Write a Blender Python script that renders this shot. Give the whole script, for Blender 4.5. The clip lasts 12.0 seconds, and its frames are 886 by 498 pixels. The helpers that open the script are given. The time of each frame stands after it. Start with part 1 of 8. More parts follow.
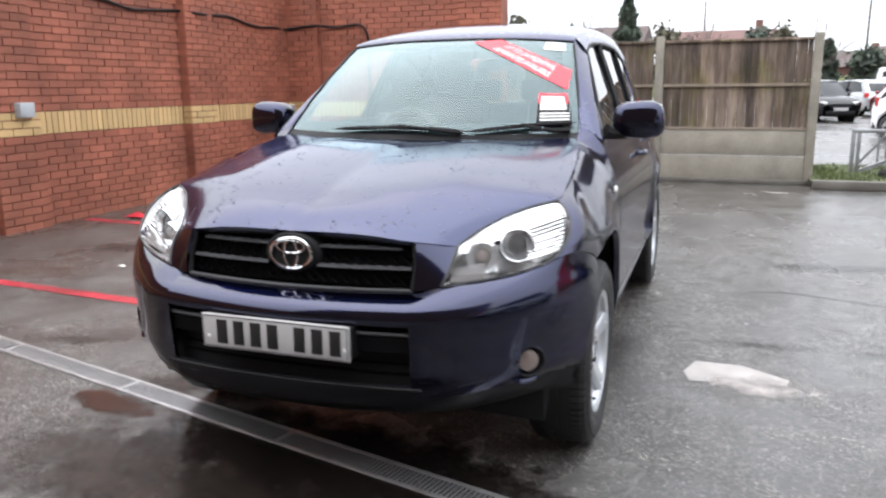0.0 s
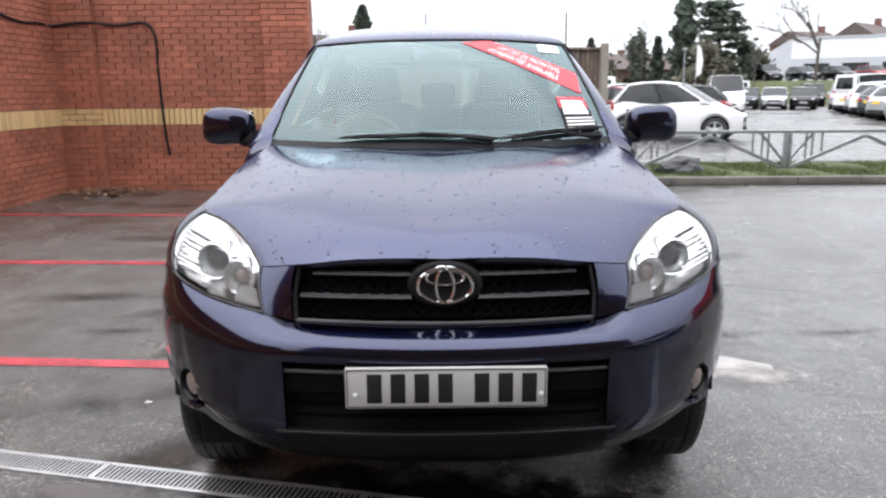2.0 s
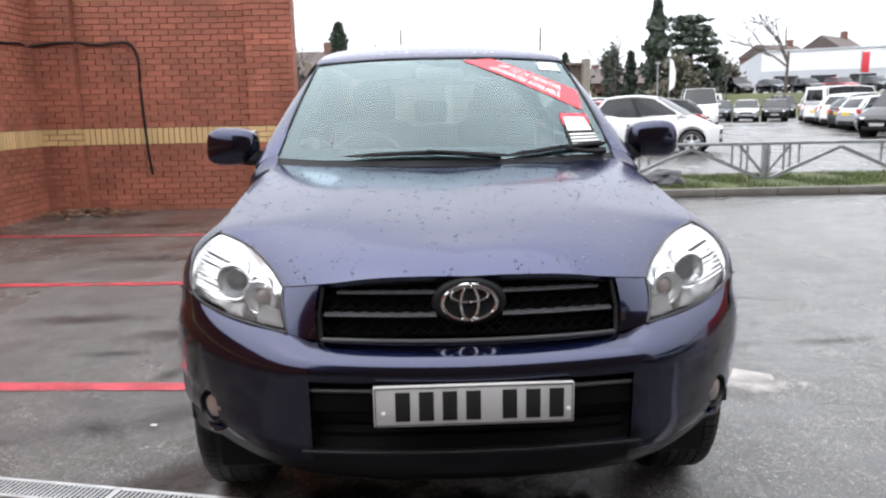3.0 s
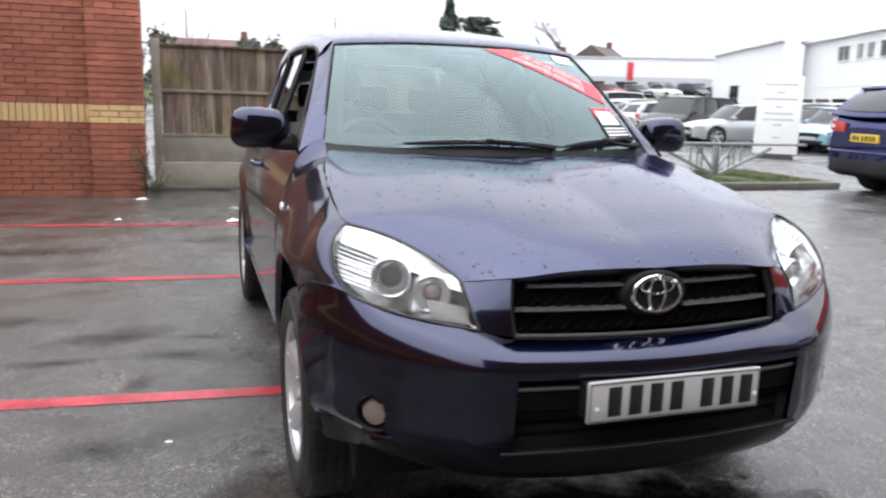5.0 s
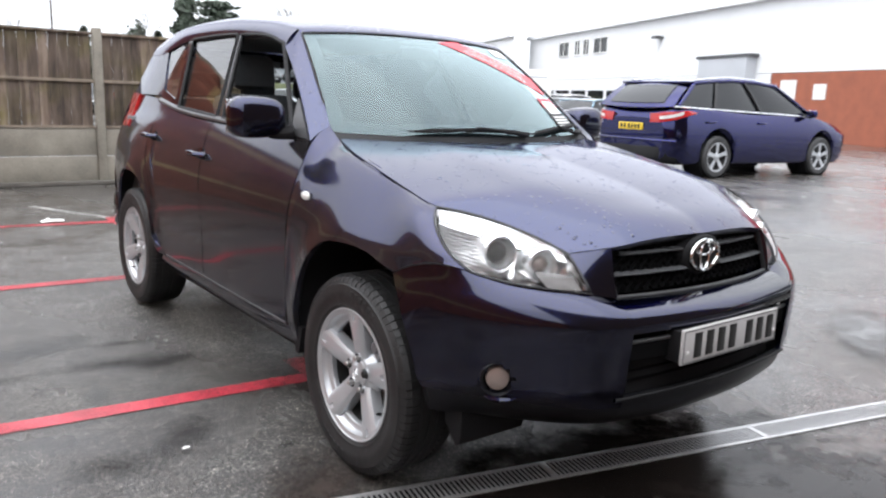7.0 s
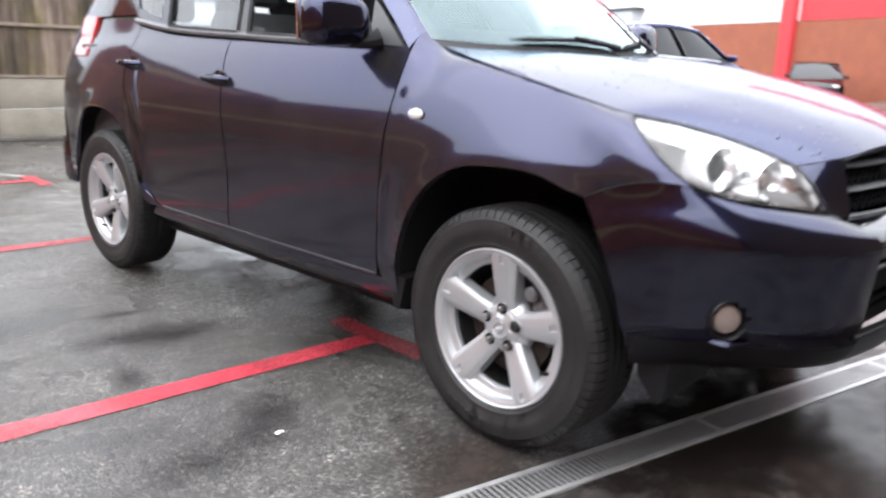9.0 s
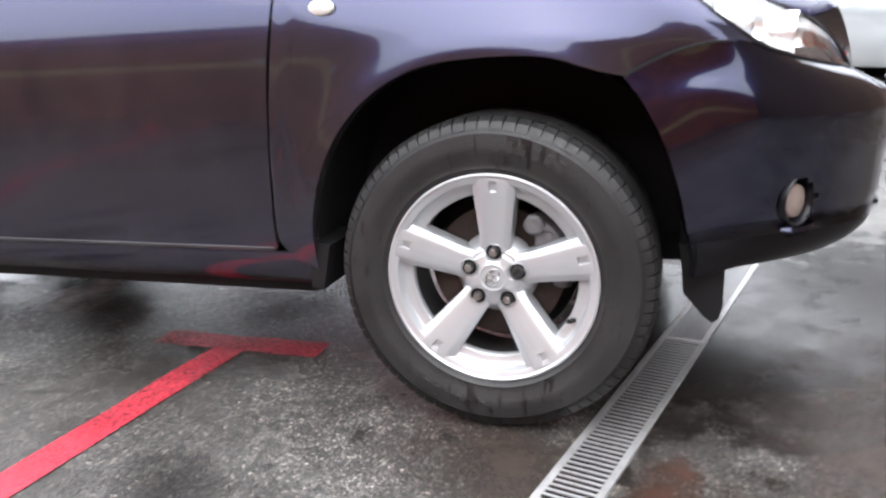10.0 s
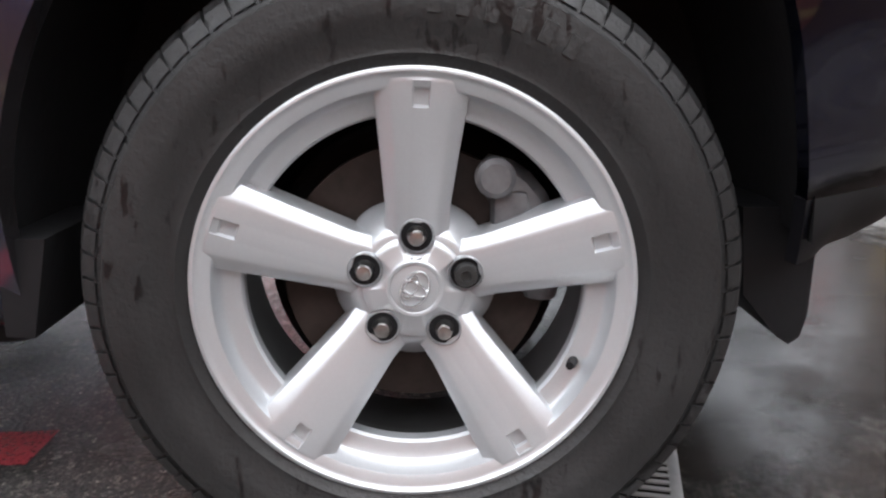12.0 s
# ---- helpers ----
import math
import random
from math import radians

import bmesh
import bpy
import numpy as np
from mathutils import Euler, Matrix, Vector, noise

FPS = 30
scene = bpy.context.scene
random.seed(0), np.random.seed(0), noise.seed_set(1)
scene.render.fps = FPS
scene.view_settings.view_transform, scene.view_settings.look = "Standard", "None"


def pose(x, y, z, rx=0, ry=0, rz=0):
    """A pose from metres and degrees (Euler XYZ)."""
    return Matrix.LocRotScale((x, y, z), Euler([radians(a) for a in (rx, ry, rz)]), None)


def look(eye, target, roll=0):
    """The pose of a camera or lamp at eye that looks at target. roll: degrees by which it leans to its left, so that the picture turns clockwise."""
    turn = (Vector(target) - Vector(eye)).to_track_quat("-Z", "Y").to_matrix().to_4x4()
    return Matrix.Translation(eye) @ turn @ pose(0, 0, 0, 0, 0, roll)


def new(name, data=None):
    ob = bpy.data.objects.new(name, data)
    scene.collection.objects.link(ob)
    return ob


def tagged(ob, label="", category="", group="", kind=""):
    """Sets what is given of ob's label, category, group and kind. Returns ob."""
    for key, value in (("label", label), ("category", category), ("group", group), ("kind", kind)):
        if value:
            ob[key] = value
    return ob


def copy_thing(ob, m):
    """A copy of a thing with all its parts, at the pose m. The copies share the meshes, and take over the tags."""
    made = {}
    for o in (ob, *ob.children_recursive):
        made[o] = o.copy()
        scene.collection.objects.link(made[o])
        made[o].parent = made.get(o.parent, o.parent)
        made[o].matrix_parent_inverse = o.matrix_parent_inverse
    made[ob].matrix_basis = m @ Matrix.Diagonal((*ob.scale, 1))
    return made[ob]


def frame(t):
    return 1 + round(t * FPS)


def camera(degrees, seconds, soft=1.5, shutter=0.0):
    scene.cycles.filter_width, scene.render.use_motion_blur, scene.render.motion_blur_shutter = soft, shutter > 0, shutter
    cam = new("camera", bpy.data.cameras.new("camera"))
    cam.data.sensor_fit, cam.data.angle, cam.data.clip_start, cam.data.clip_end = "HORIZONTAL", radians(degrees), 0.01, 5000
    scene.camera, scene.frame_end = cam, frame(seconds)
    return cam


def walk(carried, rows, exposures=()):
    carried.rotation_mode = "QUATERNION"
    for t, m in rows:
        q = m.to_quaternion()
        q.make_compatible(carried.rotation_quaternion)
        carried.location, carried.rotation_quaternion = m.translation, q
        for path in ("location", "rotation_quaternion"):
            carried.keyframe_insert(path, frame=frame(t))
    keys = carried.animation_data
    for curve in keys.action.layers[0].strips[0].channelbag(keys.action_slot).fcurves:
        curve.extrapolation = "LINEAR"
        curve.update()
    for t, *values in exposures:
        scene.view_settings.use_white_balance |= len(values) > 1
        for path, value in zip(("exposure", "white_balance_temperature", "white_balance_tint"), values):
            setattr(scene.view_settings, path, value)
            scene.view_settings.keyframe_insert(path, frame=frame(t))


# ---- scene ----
cam = camera(60.2, 12.0, soft=2.3, shutter=0.5)
PATH = [
    (0, (1.255, -2.828, 1.35), (0.596, -0.985, 0.936), -0.5),
    (0.5, (0.879, -2.813, 1.33), (0.339, -0.925, 0.955), -0.7),
    (1, (0.507, -2.801, 1.344), (0.187, -0.868, 0.94), -0.6),
    (1.5, (0.214, -2.723, 1.347), (0.032, -0.773, 0.938), -1.2),
    (2, (-0.022, -2.736, 1.346), (-0.005, -0.777, 0.943), -0.4),
    (2.5, (-0.119, -2.742, 1.352), (-0.046, -0.78, 0.97), -1.8),
    (3, (-0.146, -2.746, 1.357), (-0.07, -0.781, 0.992), -1.0),
    (5, (-1.185, -2.476, 1.336), (-0.566, -0.614, 0.953), 1.8),
    (5.5, (-1.541, -2.365, 1.334), (-0.751, -0.571, 0.936), 0.3),
    (6, (-1.81, -2.23, 1.328), (-0.884, -0.504, 0.926), 0.6),
    (6.5, (-2.021, -2.184, 1.318), (-0.923, -0.559, 0.925), 0.5),
    (8.5, (-2.393, -1.76, 1.179), (-1.056, -0.329, 0.772), 5.5),
    (9, (-2.476, -1.301, 1.09), (-1.065, 0.033, 0.613), 1.9),
    (9.5, (-2.515, -0.81, 0.98), (-0.794, 0.099, 0.52), 1.3),
    (10, (-2.391, -0.394, 0.863), (-0.56, 0.207, 0.33), -2.9),
    (10.5, (-2.191, -0.213, 0.837), (-0.302, 0.114, 0.266), -2.0),
    (11, (-1.893, -0.087, 0.731), (0.023, 0.037, 0.170), -1.0),
    (11.5, (-1.718, -0.038, 0.642), (0.215, -0.017, 0.129), -0.9),
    (12, (-1.636, -0.015, 0.603), (0.298, -0.054, 0.097), -0.6),
]
walk(cam, [(t, look(eye, target, roll)) for t, eye, target, roll in PATH],
     [(0, 0.15), (0.5, 0.09), (1.2, 0.03), (3.2, 0.0), (5.0, -0.04), (6.5, 0.06), (8.5, 0.37), (9.0, 0.6), (9.3, 0.72), (10.0, 1.0), (10.6, 1.2), (11.0, 1.07), (11.5, 0.68), (12, 0.45)])


# ---- world and light: an overcast wet day ----
world = bpy.data.worlds.new("overcast")
scene.world = world
world.use_nodes = True
wn, wl = world.node_tree.nodes, world.node_tree.links
wn.clear()
sky = wn.new("ShaderNodeTexSky")
sky.sky_type, sky.sun_disc = "NISHITA", False
sky.sun_elevation, sky.sun_rotation = radians(67), radians(252)
sky.air_density, sky.dust_density = 1.0, 4.0
dim = wn.new("ShaderNodeVectorMath")
dim.operation, dim.inputs[3].default_value = "SCALE", 0.06
cloud = wn.new("ShaderNodeMix")
cloud.data_type = "RGBA"
cloud.inputs[0].default_value = 0.85
# an even cloud cover: one third as bright at the horizon as overhead
way = wn.new("ShaderNodeTexCoord")
split = wn.new("ShaderNodeSeparateXYZ")
lift = wn.new("ShaderNodeMapRange")
lift.inputs["To Min"].default_value, lift.inputs["To Max"].default_value = 0.42, 1.26
grey = wn.new("ShaderNodeVectorMath")
grey.operation, grey.inputs[0].default_value = "SCALE", (1.0, 1.03, 1.10)
wl.new(way.outputs["Generated"], split.inputs[0])
wl.new(split.outputs[2], lift.inputs["Value"])
wl.new(lift.outputs[0], grey.inputs[3])
wl.new(grey.outputs[0], cloud.inputs[7])
bg = wn.new("ShaderNodeBackground")
bg.inputs[1].default_value = 3.0
wout = wn.new("ShaderNodeOutputWorld")
wl.new(sky.outputs[0], dim.inputs[0])
wl.new(dim.outputs[0], cloud.inputs[6])
wl.new(cloud.outputs[2], bg.inputs[0])
wl.new(bg.outputs[0], wout.inputs[0])

sun = new("sun", bpy.data.lights.new("sun", "SUN"))
sun.data.energy, sun.data.angle, sun.data.color = 1.1, radians(95), (1.0, 0.97, 0.93)
sun.matrix_world = look((0, 0, 30), (12, 4, 0))


# ---- mesh helpers ----
def catmull(p, closed=False):
    """A smooth curve through a few points: a function of 0..1 that takes arrays."""
    p = np.array(p, float)
    k = np.r_[0, np.cumsum(np.linalg.norm(np.diff(p, axis=0), axis=1))]
    k = k / k[-1]
    tan = np.gradient(p, k, axis=0, edge_order=2 if len(p) > 2 else 1)

    def at(u):
        u = np.clip(np.atleast_1d(np.asarray(u, float)), 0, 1)
        i = np.clip(np.searchsorted(k, u, side="right") - 1, 0, len(p) - 2)
        h = (k[i + 1] - k[i])[:, None]
        f = ((u - k[i])[:, None]) / h
        return ((2 * f**3 - 3 * f**2 + 1) * p[i] + (f**3 - 2 * f**2 + f) * h * tan[i]
                + (3 * f**2 - 2 * f**3) * p[i + 1] + (f**3 - f**2) * h * tan[i + 1])
    return at


def curve1(points):
    """A smooth number as a function of a number."""
    a = np.array(points, float)
    tan = np.gradient(a[:, 1], a[:, 0])

    def at(x):
        x = np.clip(np.asarray(x, float), a[0, 0], a[-1, 0])
        i = np.clip(np.searchsorted(a[:, 0], x, side="right") - 1, 0, len(a) - 2)
        h = a[i + 1, 0] - a[i, 0]
        f = (x - a[i, 0]) / h
        return ((2 * f**3 - 3 * f**2 + 1) * a[i, 1] + (f**3 - 2 * f**2 + f) * h * tan[i]
                + (3 * f**2 - 2 * f**3) * a[i + 1, 1] + (f**3 - f**2) * h * tan[i + 1])
    return at


def coons(b, t, l, r, n=24, m=12, gap=0.0):
    """A patch between four edge curves: b and t run left to right, l and r bottom to top."""
    wide = np.linalg.norm(b(1.0) - b(0.0)) + 1e-6
    high = np.linalg.norm(l(1.0) - l(0.0)) + 1e-6
    eu, ev = min(gap / wide, 0.1), min(gap / high, 0.1)
    u, v = np.linspace(eu, 1 - eu, n), np.linspace(ev, 1 - ev, m)
    B, T, L, R = b(u), t(u), l(v), r(v)
    c00, c10, c01, c11 = b(0.0)[0], b(1.0)[0], t(0.0)[0], t(1.0)[0]
    U, V = u[:, None, None], v[None, :, None]
    return ((1 - V) * B[:, None] + V * T[:, None] + (1 - U) * L[None] + U * R[None]
            - ((1 - U) * (1 - V) * c00 + U * (1 - V) * c10 + (1 - U) * V * c01 + U * V * c11))


def loft(rows, m=24):
    """A surface over rows of points (n x 3 each), smooth across the rows."""
    rows = np.array(rows, float)
    out = [catmull(rows[:, i])(np.linspace(0, 1, m)) for i in range(rows.shape[1])]
    return np.array(out)


def mirrored(P):
    P = np.array(P, float).copy()
    P[..., 0] *= -1
    return P[::-1]


def normals(P):
    du, dv = np.gradient(P, axis=0), np.gradient(P, axis=1)
    n = np.cross(du, dv)
    return n / (np.linalg.norm(n, axis=-1, keepdims=True) + 1e-9)


def sheet(P, closed_u=False, closed_v=False, flip=False):
    """Vertices and quads of a grid of points."""
    P = np.asarray(P, float)
    n, m = P.shape[:2]
    idx = np.arange(n * m).reshape(n, m)
    a = np.vstack([idx, idx[:1]]) if closed_u else idx
    a = np.hstack([a, a[:, :1]]) if closed_v else a
    q = np.stack([a[:-1, :-1], a[1:, :-1], a[1:, 1:], a[:-1, 1:]], -1).reshape(-1, 4)
    return P.reshape(-1, 3), (q[:, ::-1] if flip else q).tolist()


def skin(P, inside=(0, 1.2, 0.7), lip=0.014, steady=False):
    """A panel: the grid turned outward, with its rim folded in."""
    P = np.asarray(P, float)
    N = normals(P)
    mid = P[P.shape[0] // 2, P.shape[1] // 2] - np.array(inside)
    if (N[P.shape[0] // 2, P.shape[1] // 2] @ mid) < 0:
        P, N = P[::-1], -N[::-1]
    V, F = sheet(P)
    n, m = P.shape[:2]
    ring = [i * m for i in range(n)] + [(n - 1) * m + j for j in range(1, m)]
    ring += [i * m + m - 1 for i in range(n - 2, -1, -1)] + [j for j in range(m - 2, 0, -1)]
    if lip:
        Nr = N.reshape(-1, 3)[ring]
        if steady:
            Nr = Nr * np.sign(np.sum(Nr * (V[ring] - np.array(inside)), 1))[:, None]
            Nr = sum(np.roll(Nr, k, 0) for k in range(-4, 5))
            Nr /= np.linalg.norm(Nr, axis=1)[:, None]
        Vn = V[ring] - Nr * lip
        V2 = np.vstack([V, V[ring], Vn])
        k, c = len(V), len(ring)
        for i in range(c):
            j = (i + 1) % c
            F.append([k + j, k + i, k + c + i, k + c + j])
        return V2, F
    return V, F


def join(*parts):
    V, F, k = [], [], 0
    for v, f in parts:
        v = np.asarray(v, float)
        V.append(v)
        F += [[i + k for i in q] for q in f]
        k += len(v)
    return np.vstack(V), F


def mesh_of(name, vf, material=None, smooth=True, angle=35):
    me = bpy.data.meshes.new(name)
    v, f = vf
    me.from_pydata([tuple(p) for p in np.asarray(v, float).tolist()], [], [tuple(q) for q in f])
    me.validate()
    if smooth:
        me.shade_smooth()
        me.set_sharp_from_angle(angle=radians(angle))
    if material:
        me.materials.append(material)
    return me


def part(name, vf, material, parent, label="", smooth=True, angle=35, at=None):
    ob = new(name, mesh_of(name, vf, material, smooth, angle))
    ob.parent = parent
    if at is not None:
        ob.matrix_basis = at
    return tagged(ob, label) if label else ob


def thing(name, label, category, group="", kind="", at=None):
    ob = new(name)
    ob.empty_display_size = 0.2
    if at is not None:
        ob.matrix_basis = at
    return tagged(ob, label, category, group, kind)


def solo(name, vf, material, label, category, group="", kind="", smooth=True, angle=35, at=None):
    ob = new(name, mesh_of(name, vf, material, smooth, angle))
    if at is not None:
        ob.matrix_basis = at
    return tagged(ob, label, category, group, kind)


def box(x0, y0, z0, x1, y1, z1, bevel=0.0):
    """A box with chamfered edges."""
    if bevel <= 0:
        V = [(x, y, z) for x in (x0, x1) for y in (y0, y1) for z in (z0, z1)]
        F = [(0, 1, 3, 2), (4, 6, 7, 5), (0, 4, 5, 1), (2, 3, 7, 6), (0, 2, 6, 4), (1, 5, 7, 3)]
        return np.array(V, float), [list(f) for f in F]
    bm = bmesh.new()
    bmesh.ops.create_cube(bm, size=1)
    bmesh.ops.scale(bm, vec=(x1 - x0, y1 - y0, z1 - z0), verts=bm.verts)
    bmesh.ops.translate(bm, vec=((x0 + x1) / 2, (y0 + y1) / 2, (z0 + z1) / 2), verts=bm.verts)
    bmesh.ops.bevel(bm, geom=list(bm.edges), offset=bevel, segments=2, affect="EDGES", profile=0.5)
    bm.verts.ensure_lookup_table()
    bm.verts.index_update()
    out = np.array([v.co[:] for v in bm.verts]), [[v.index for v in f.verts] for f in bm.faces]
    bm.free()
    return out


def moved(vf, m):
    m = np.array(m)
    return np.asarray(vf[0]) @ m[:3, :3].T + m[:3, 3], vf[1]


def tube(points, r, sides=8, caps=True):
    """A round bar along points; r is one radius or one for each point."""
    p = np.array(points, float)
    r = np.broadcast_to(np.asarray(r, float), (len(p),))
    d = np.gradient(p, axis=0)
    d /= np.linalg.norm(d, axis=1, keepdims=True) + 1e-9
    ref = np.array([0, 0, 1.0]) if abs(d[0, 2]) < 0.9 else np.array([1.0, 0, 0])
    a = np.cross(d, ref)
    a /= np.linalg.norm(a, axis=1, keepdims=True) + 1e-9
    b = np.cross(d, a)
    th = np.linspace(0, 2 * np.pi, sides, endpoint=False)
    P = p[:, None] + r[:, None, None] * (np.cos(th)[None, :, None] * a[:, None] + np.sin(th)[None, :, None] * b[:, None])
    V, F = sheet(P, closed_v=True)
    if caps:
        F += [list(range(sides)), list(range(len(V) - 1, len(V) - sides - 1, -1))]
    return V, F


def lathe(profile, steps=48, start=0.0, end=2 * math.pi):
    """Turns (along, radius) pairs round the x axis."""
    pr = np.array(profile, float)
    full = abs(end - start) > 6.28
    th = np.linspace(start, end, steps, endpoint=not full)
    P = np.stack([np.broadcast_to(pr[None, :, 0], (len(th), len(pr))), np.cos(th)[:, None] * pr[None, :, 1], np.sin(th)[:, None] * pr[None, :, 1]], -1)
    return sheet(P, closed_u=full)


def prism(poly, depth, axis="x"):
    """A flat outline given depth. poly: pairs; it runs along the axis from 0 to depth."""
    n = len(poly)
    if axis == "x":
        V = [(0, a, b) for a, b in poly] + [(depth, a, b) for a, b in poly]
    elif axis == "y":
        V = [(a, 0, b) for a, b in poly] + [(a, depth, b) for a, b in poly]
    else:
        V = [(a, b, 0) for a, b in poly] + [(a, b, depth) for a, b in poly]
    F = [list(range(n)), list(range(2 * n - 1, n - 1, -1))]
    F += [[i, i + n, (i + 1) % n + n, (i + 1) % n] for i in range(n)]
    return np.array(V, float), F


# ---- materials ----
def shader(name):
    m = bpy.data.materials.new(name)
    m.use_nodes = True
    nt = m.node_tree
    bsdf = nt.nodes["Principled BSDF"]
    return m, nt, bsdf


def node(nt, kind, **inputs):
    n = nt.nodes.new(kind)
    for k, v in inputs.items():
        n.inputs[k.replace("_", " ")].default_value = v
    return n


def ramp(nt, source, stops):
    r = nt.nodes.new("ShaderNodeValToRGB")
    while len(r.color_ramp.elements) < len(stops):
        r.color_ramp.elements.new(0.5)
    for e, (p, c) in zip(r.color_ramp.elements, stops):
        e.position, e.color = p, (*c, 1) if len(c) == 3 else c
    nt.links.new(source, r.inputs[0])
    return r


def spot(nt, scale, detail=4.0, rough=0.55, coords="Object", stretch=(1, 1, 1)):
    tc = nt.nodes.new("ShaderNodeTexCoord")
    mp = nt.nodes.new("ShaderNodeMapping")
    mp.inputs["Scale"].default_value = stretch
    nt.links.new(tc.outputs[coords], mp.inputs[0])
    n = node(nt, "ShaderNodeTexNoise", Scale=scale, Detail=detail, Roughness=rough)
    nt.links.new(mp.outputs[0], n.inputs["Vector"])
    return n


def bump(nt, bsdf, source, strength=0.3, distance=0.01, chain=None):
    b = node(nt, "ShaderNodeBump", Strength=strength, Distance=distance)
    nt.links.new(source, b.inputs["Height"])
    if chain is not None:
        nt.links.new(chain.outputs[0], b.inputs["Normal"])
    nt.links.new(b.outputs[0], bsdf.inputs["Normal"])
    return b


def plain(name, color, rough=0.5, metal=0.0, vary=0.15, scale=6.0, relief=0.1, coat=0.0, grain=60.0, random_tint=0.0, gloss=0.5):
    """A surface with a broad and a fine variation of tone and a fine relief."""
    m, nt, bsdf = shader(name)
    n1, n2 = spot(nt, scale), spot(nt, grain, 3)
    mix = nt.nodes.new("ShaderNodeMath")
    mix.operation, mix.inputs[1].default_value = "MULTIPLY_ADD", 0.4
    nt.links.new(n2.outputs[0], mix.inputs[0])
    nt.links.new(n1.outputs[0], mix.inputs[2])
    lo = tuple(c * (1 - vary) for c in color)
    hi = tuple(min(1, c * (1 + vary)) for c in color)
    r = ramp(nt, mix.outputs[0], [(0.45, lo), (0.95, hi)])
    out = r.outputs[0]
    if random_tint:
        info = nt.nodes.new("ShaderNodeObjectInfo")
        geo = nt.nodes.new("ShaderNodeNewGeometry")
        add = nt.nodes.new("ShaderNodeMath")
        nt.links.new(info.outputs["Random"], add.inputs[0])
        nt.links.new(geo.outputs["Random Per Island"], add.inputs[1])
        fr = nt.nodes.new("ShaderNodeMath")
        fr.operation = "FRACT"
        nt.links.new(add.outputs[0], fr.inputs[0])
        mr = node(nt, "ShaderNodeMapRange")
        mr.inputs["To Min"].default_value, mr.inputs["To Max"].default_value = 1 - random_tint, 1 + random_tint
        nt.links.new(fr.outputs[0], mr.inputs["Value"])
        hsv = nt.nodes.new("ShaderNodeHueSaturation")
        nt.links.new(mr.outputs[0], hsv.inputs["Value"])
        nt.links.new(out, hsv.inputs["Color"])
        out = hsv.outputs[0]
    nt.links.new(out, bsdf.inputs["Base Color"])
    rr = node(nt, "ShaderNodeMapRange")
    rr.inputs["To Min"].default_value, rr.inputs["To Max"].default_value = max(0.02, rough * 0.8), min(1, rough * 1.2)
    nt.links.new(n1.outputs[0], rr.inputs["Value"])
    nt.links.new(rr.outputs[0], bsdf.inputs["Roughness"])
    bsdf.inputs["Metallic"].default_value = metal
    bsdf.inputs["Specular IOR Level"].default_value = gloss
    bsdf.inputs["Coat Weight"].default_value = coat
    bsdf.inputs["Coat Roughness"].default_value = 0.06
    if relief:
        bump(nt, bsdf, n2.outputs[0], relief, 0.004)
    return m


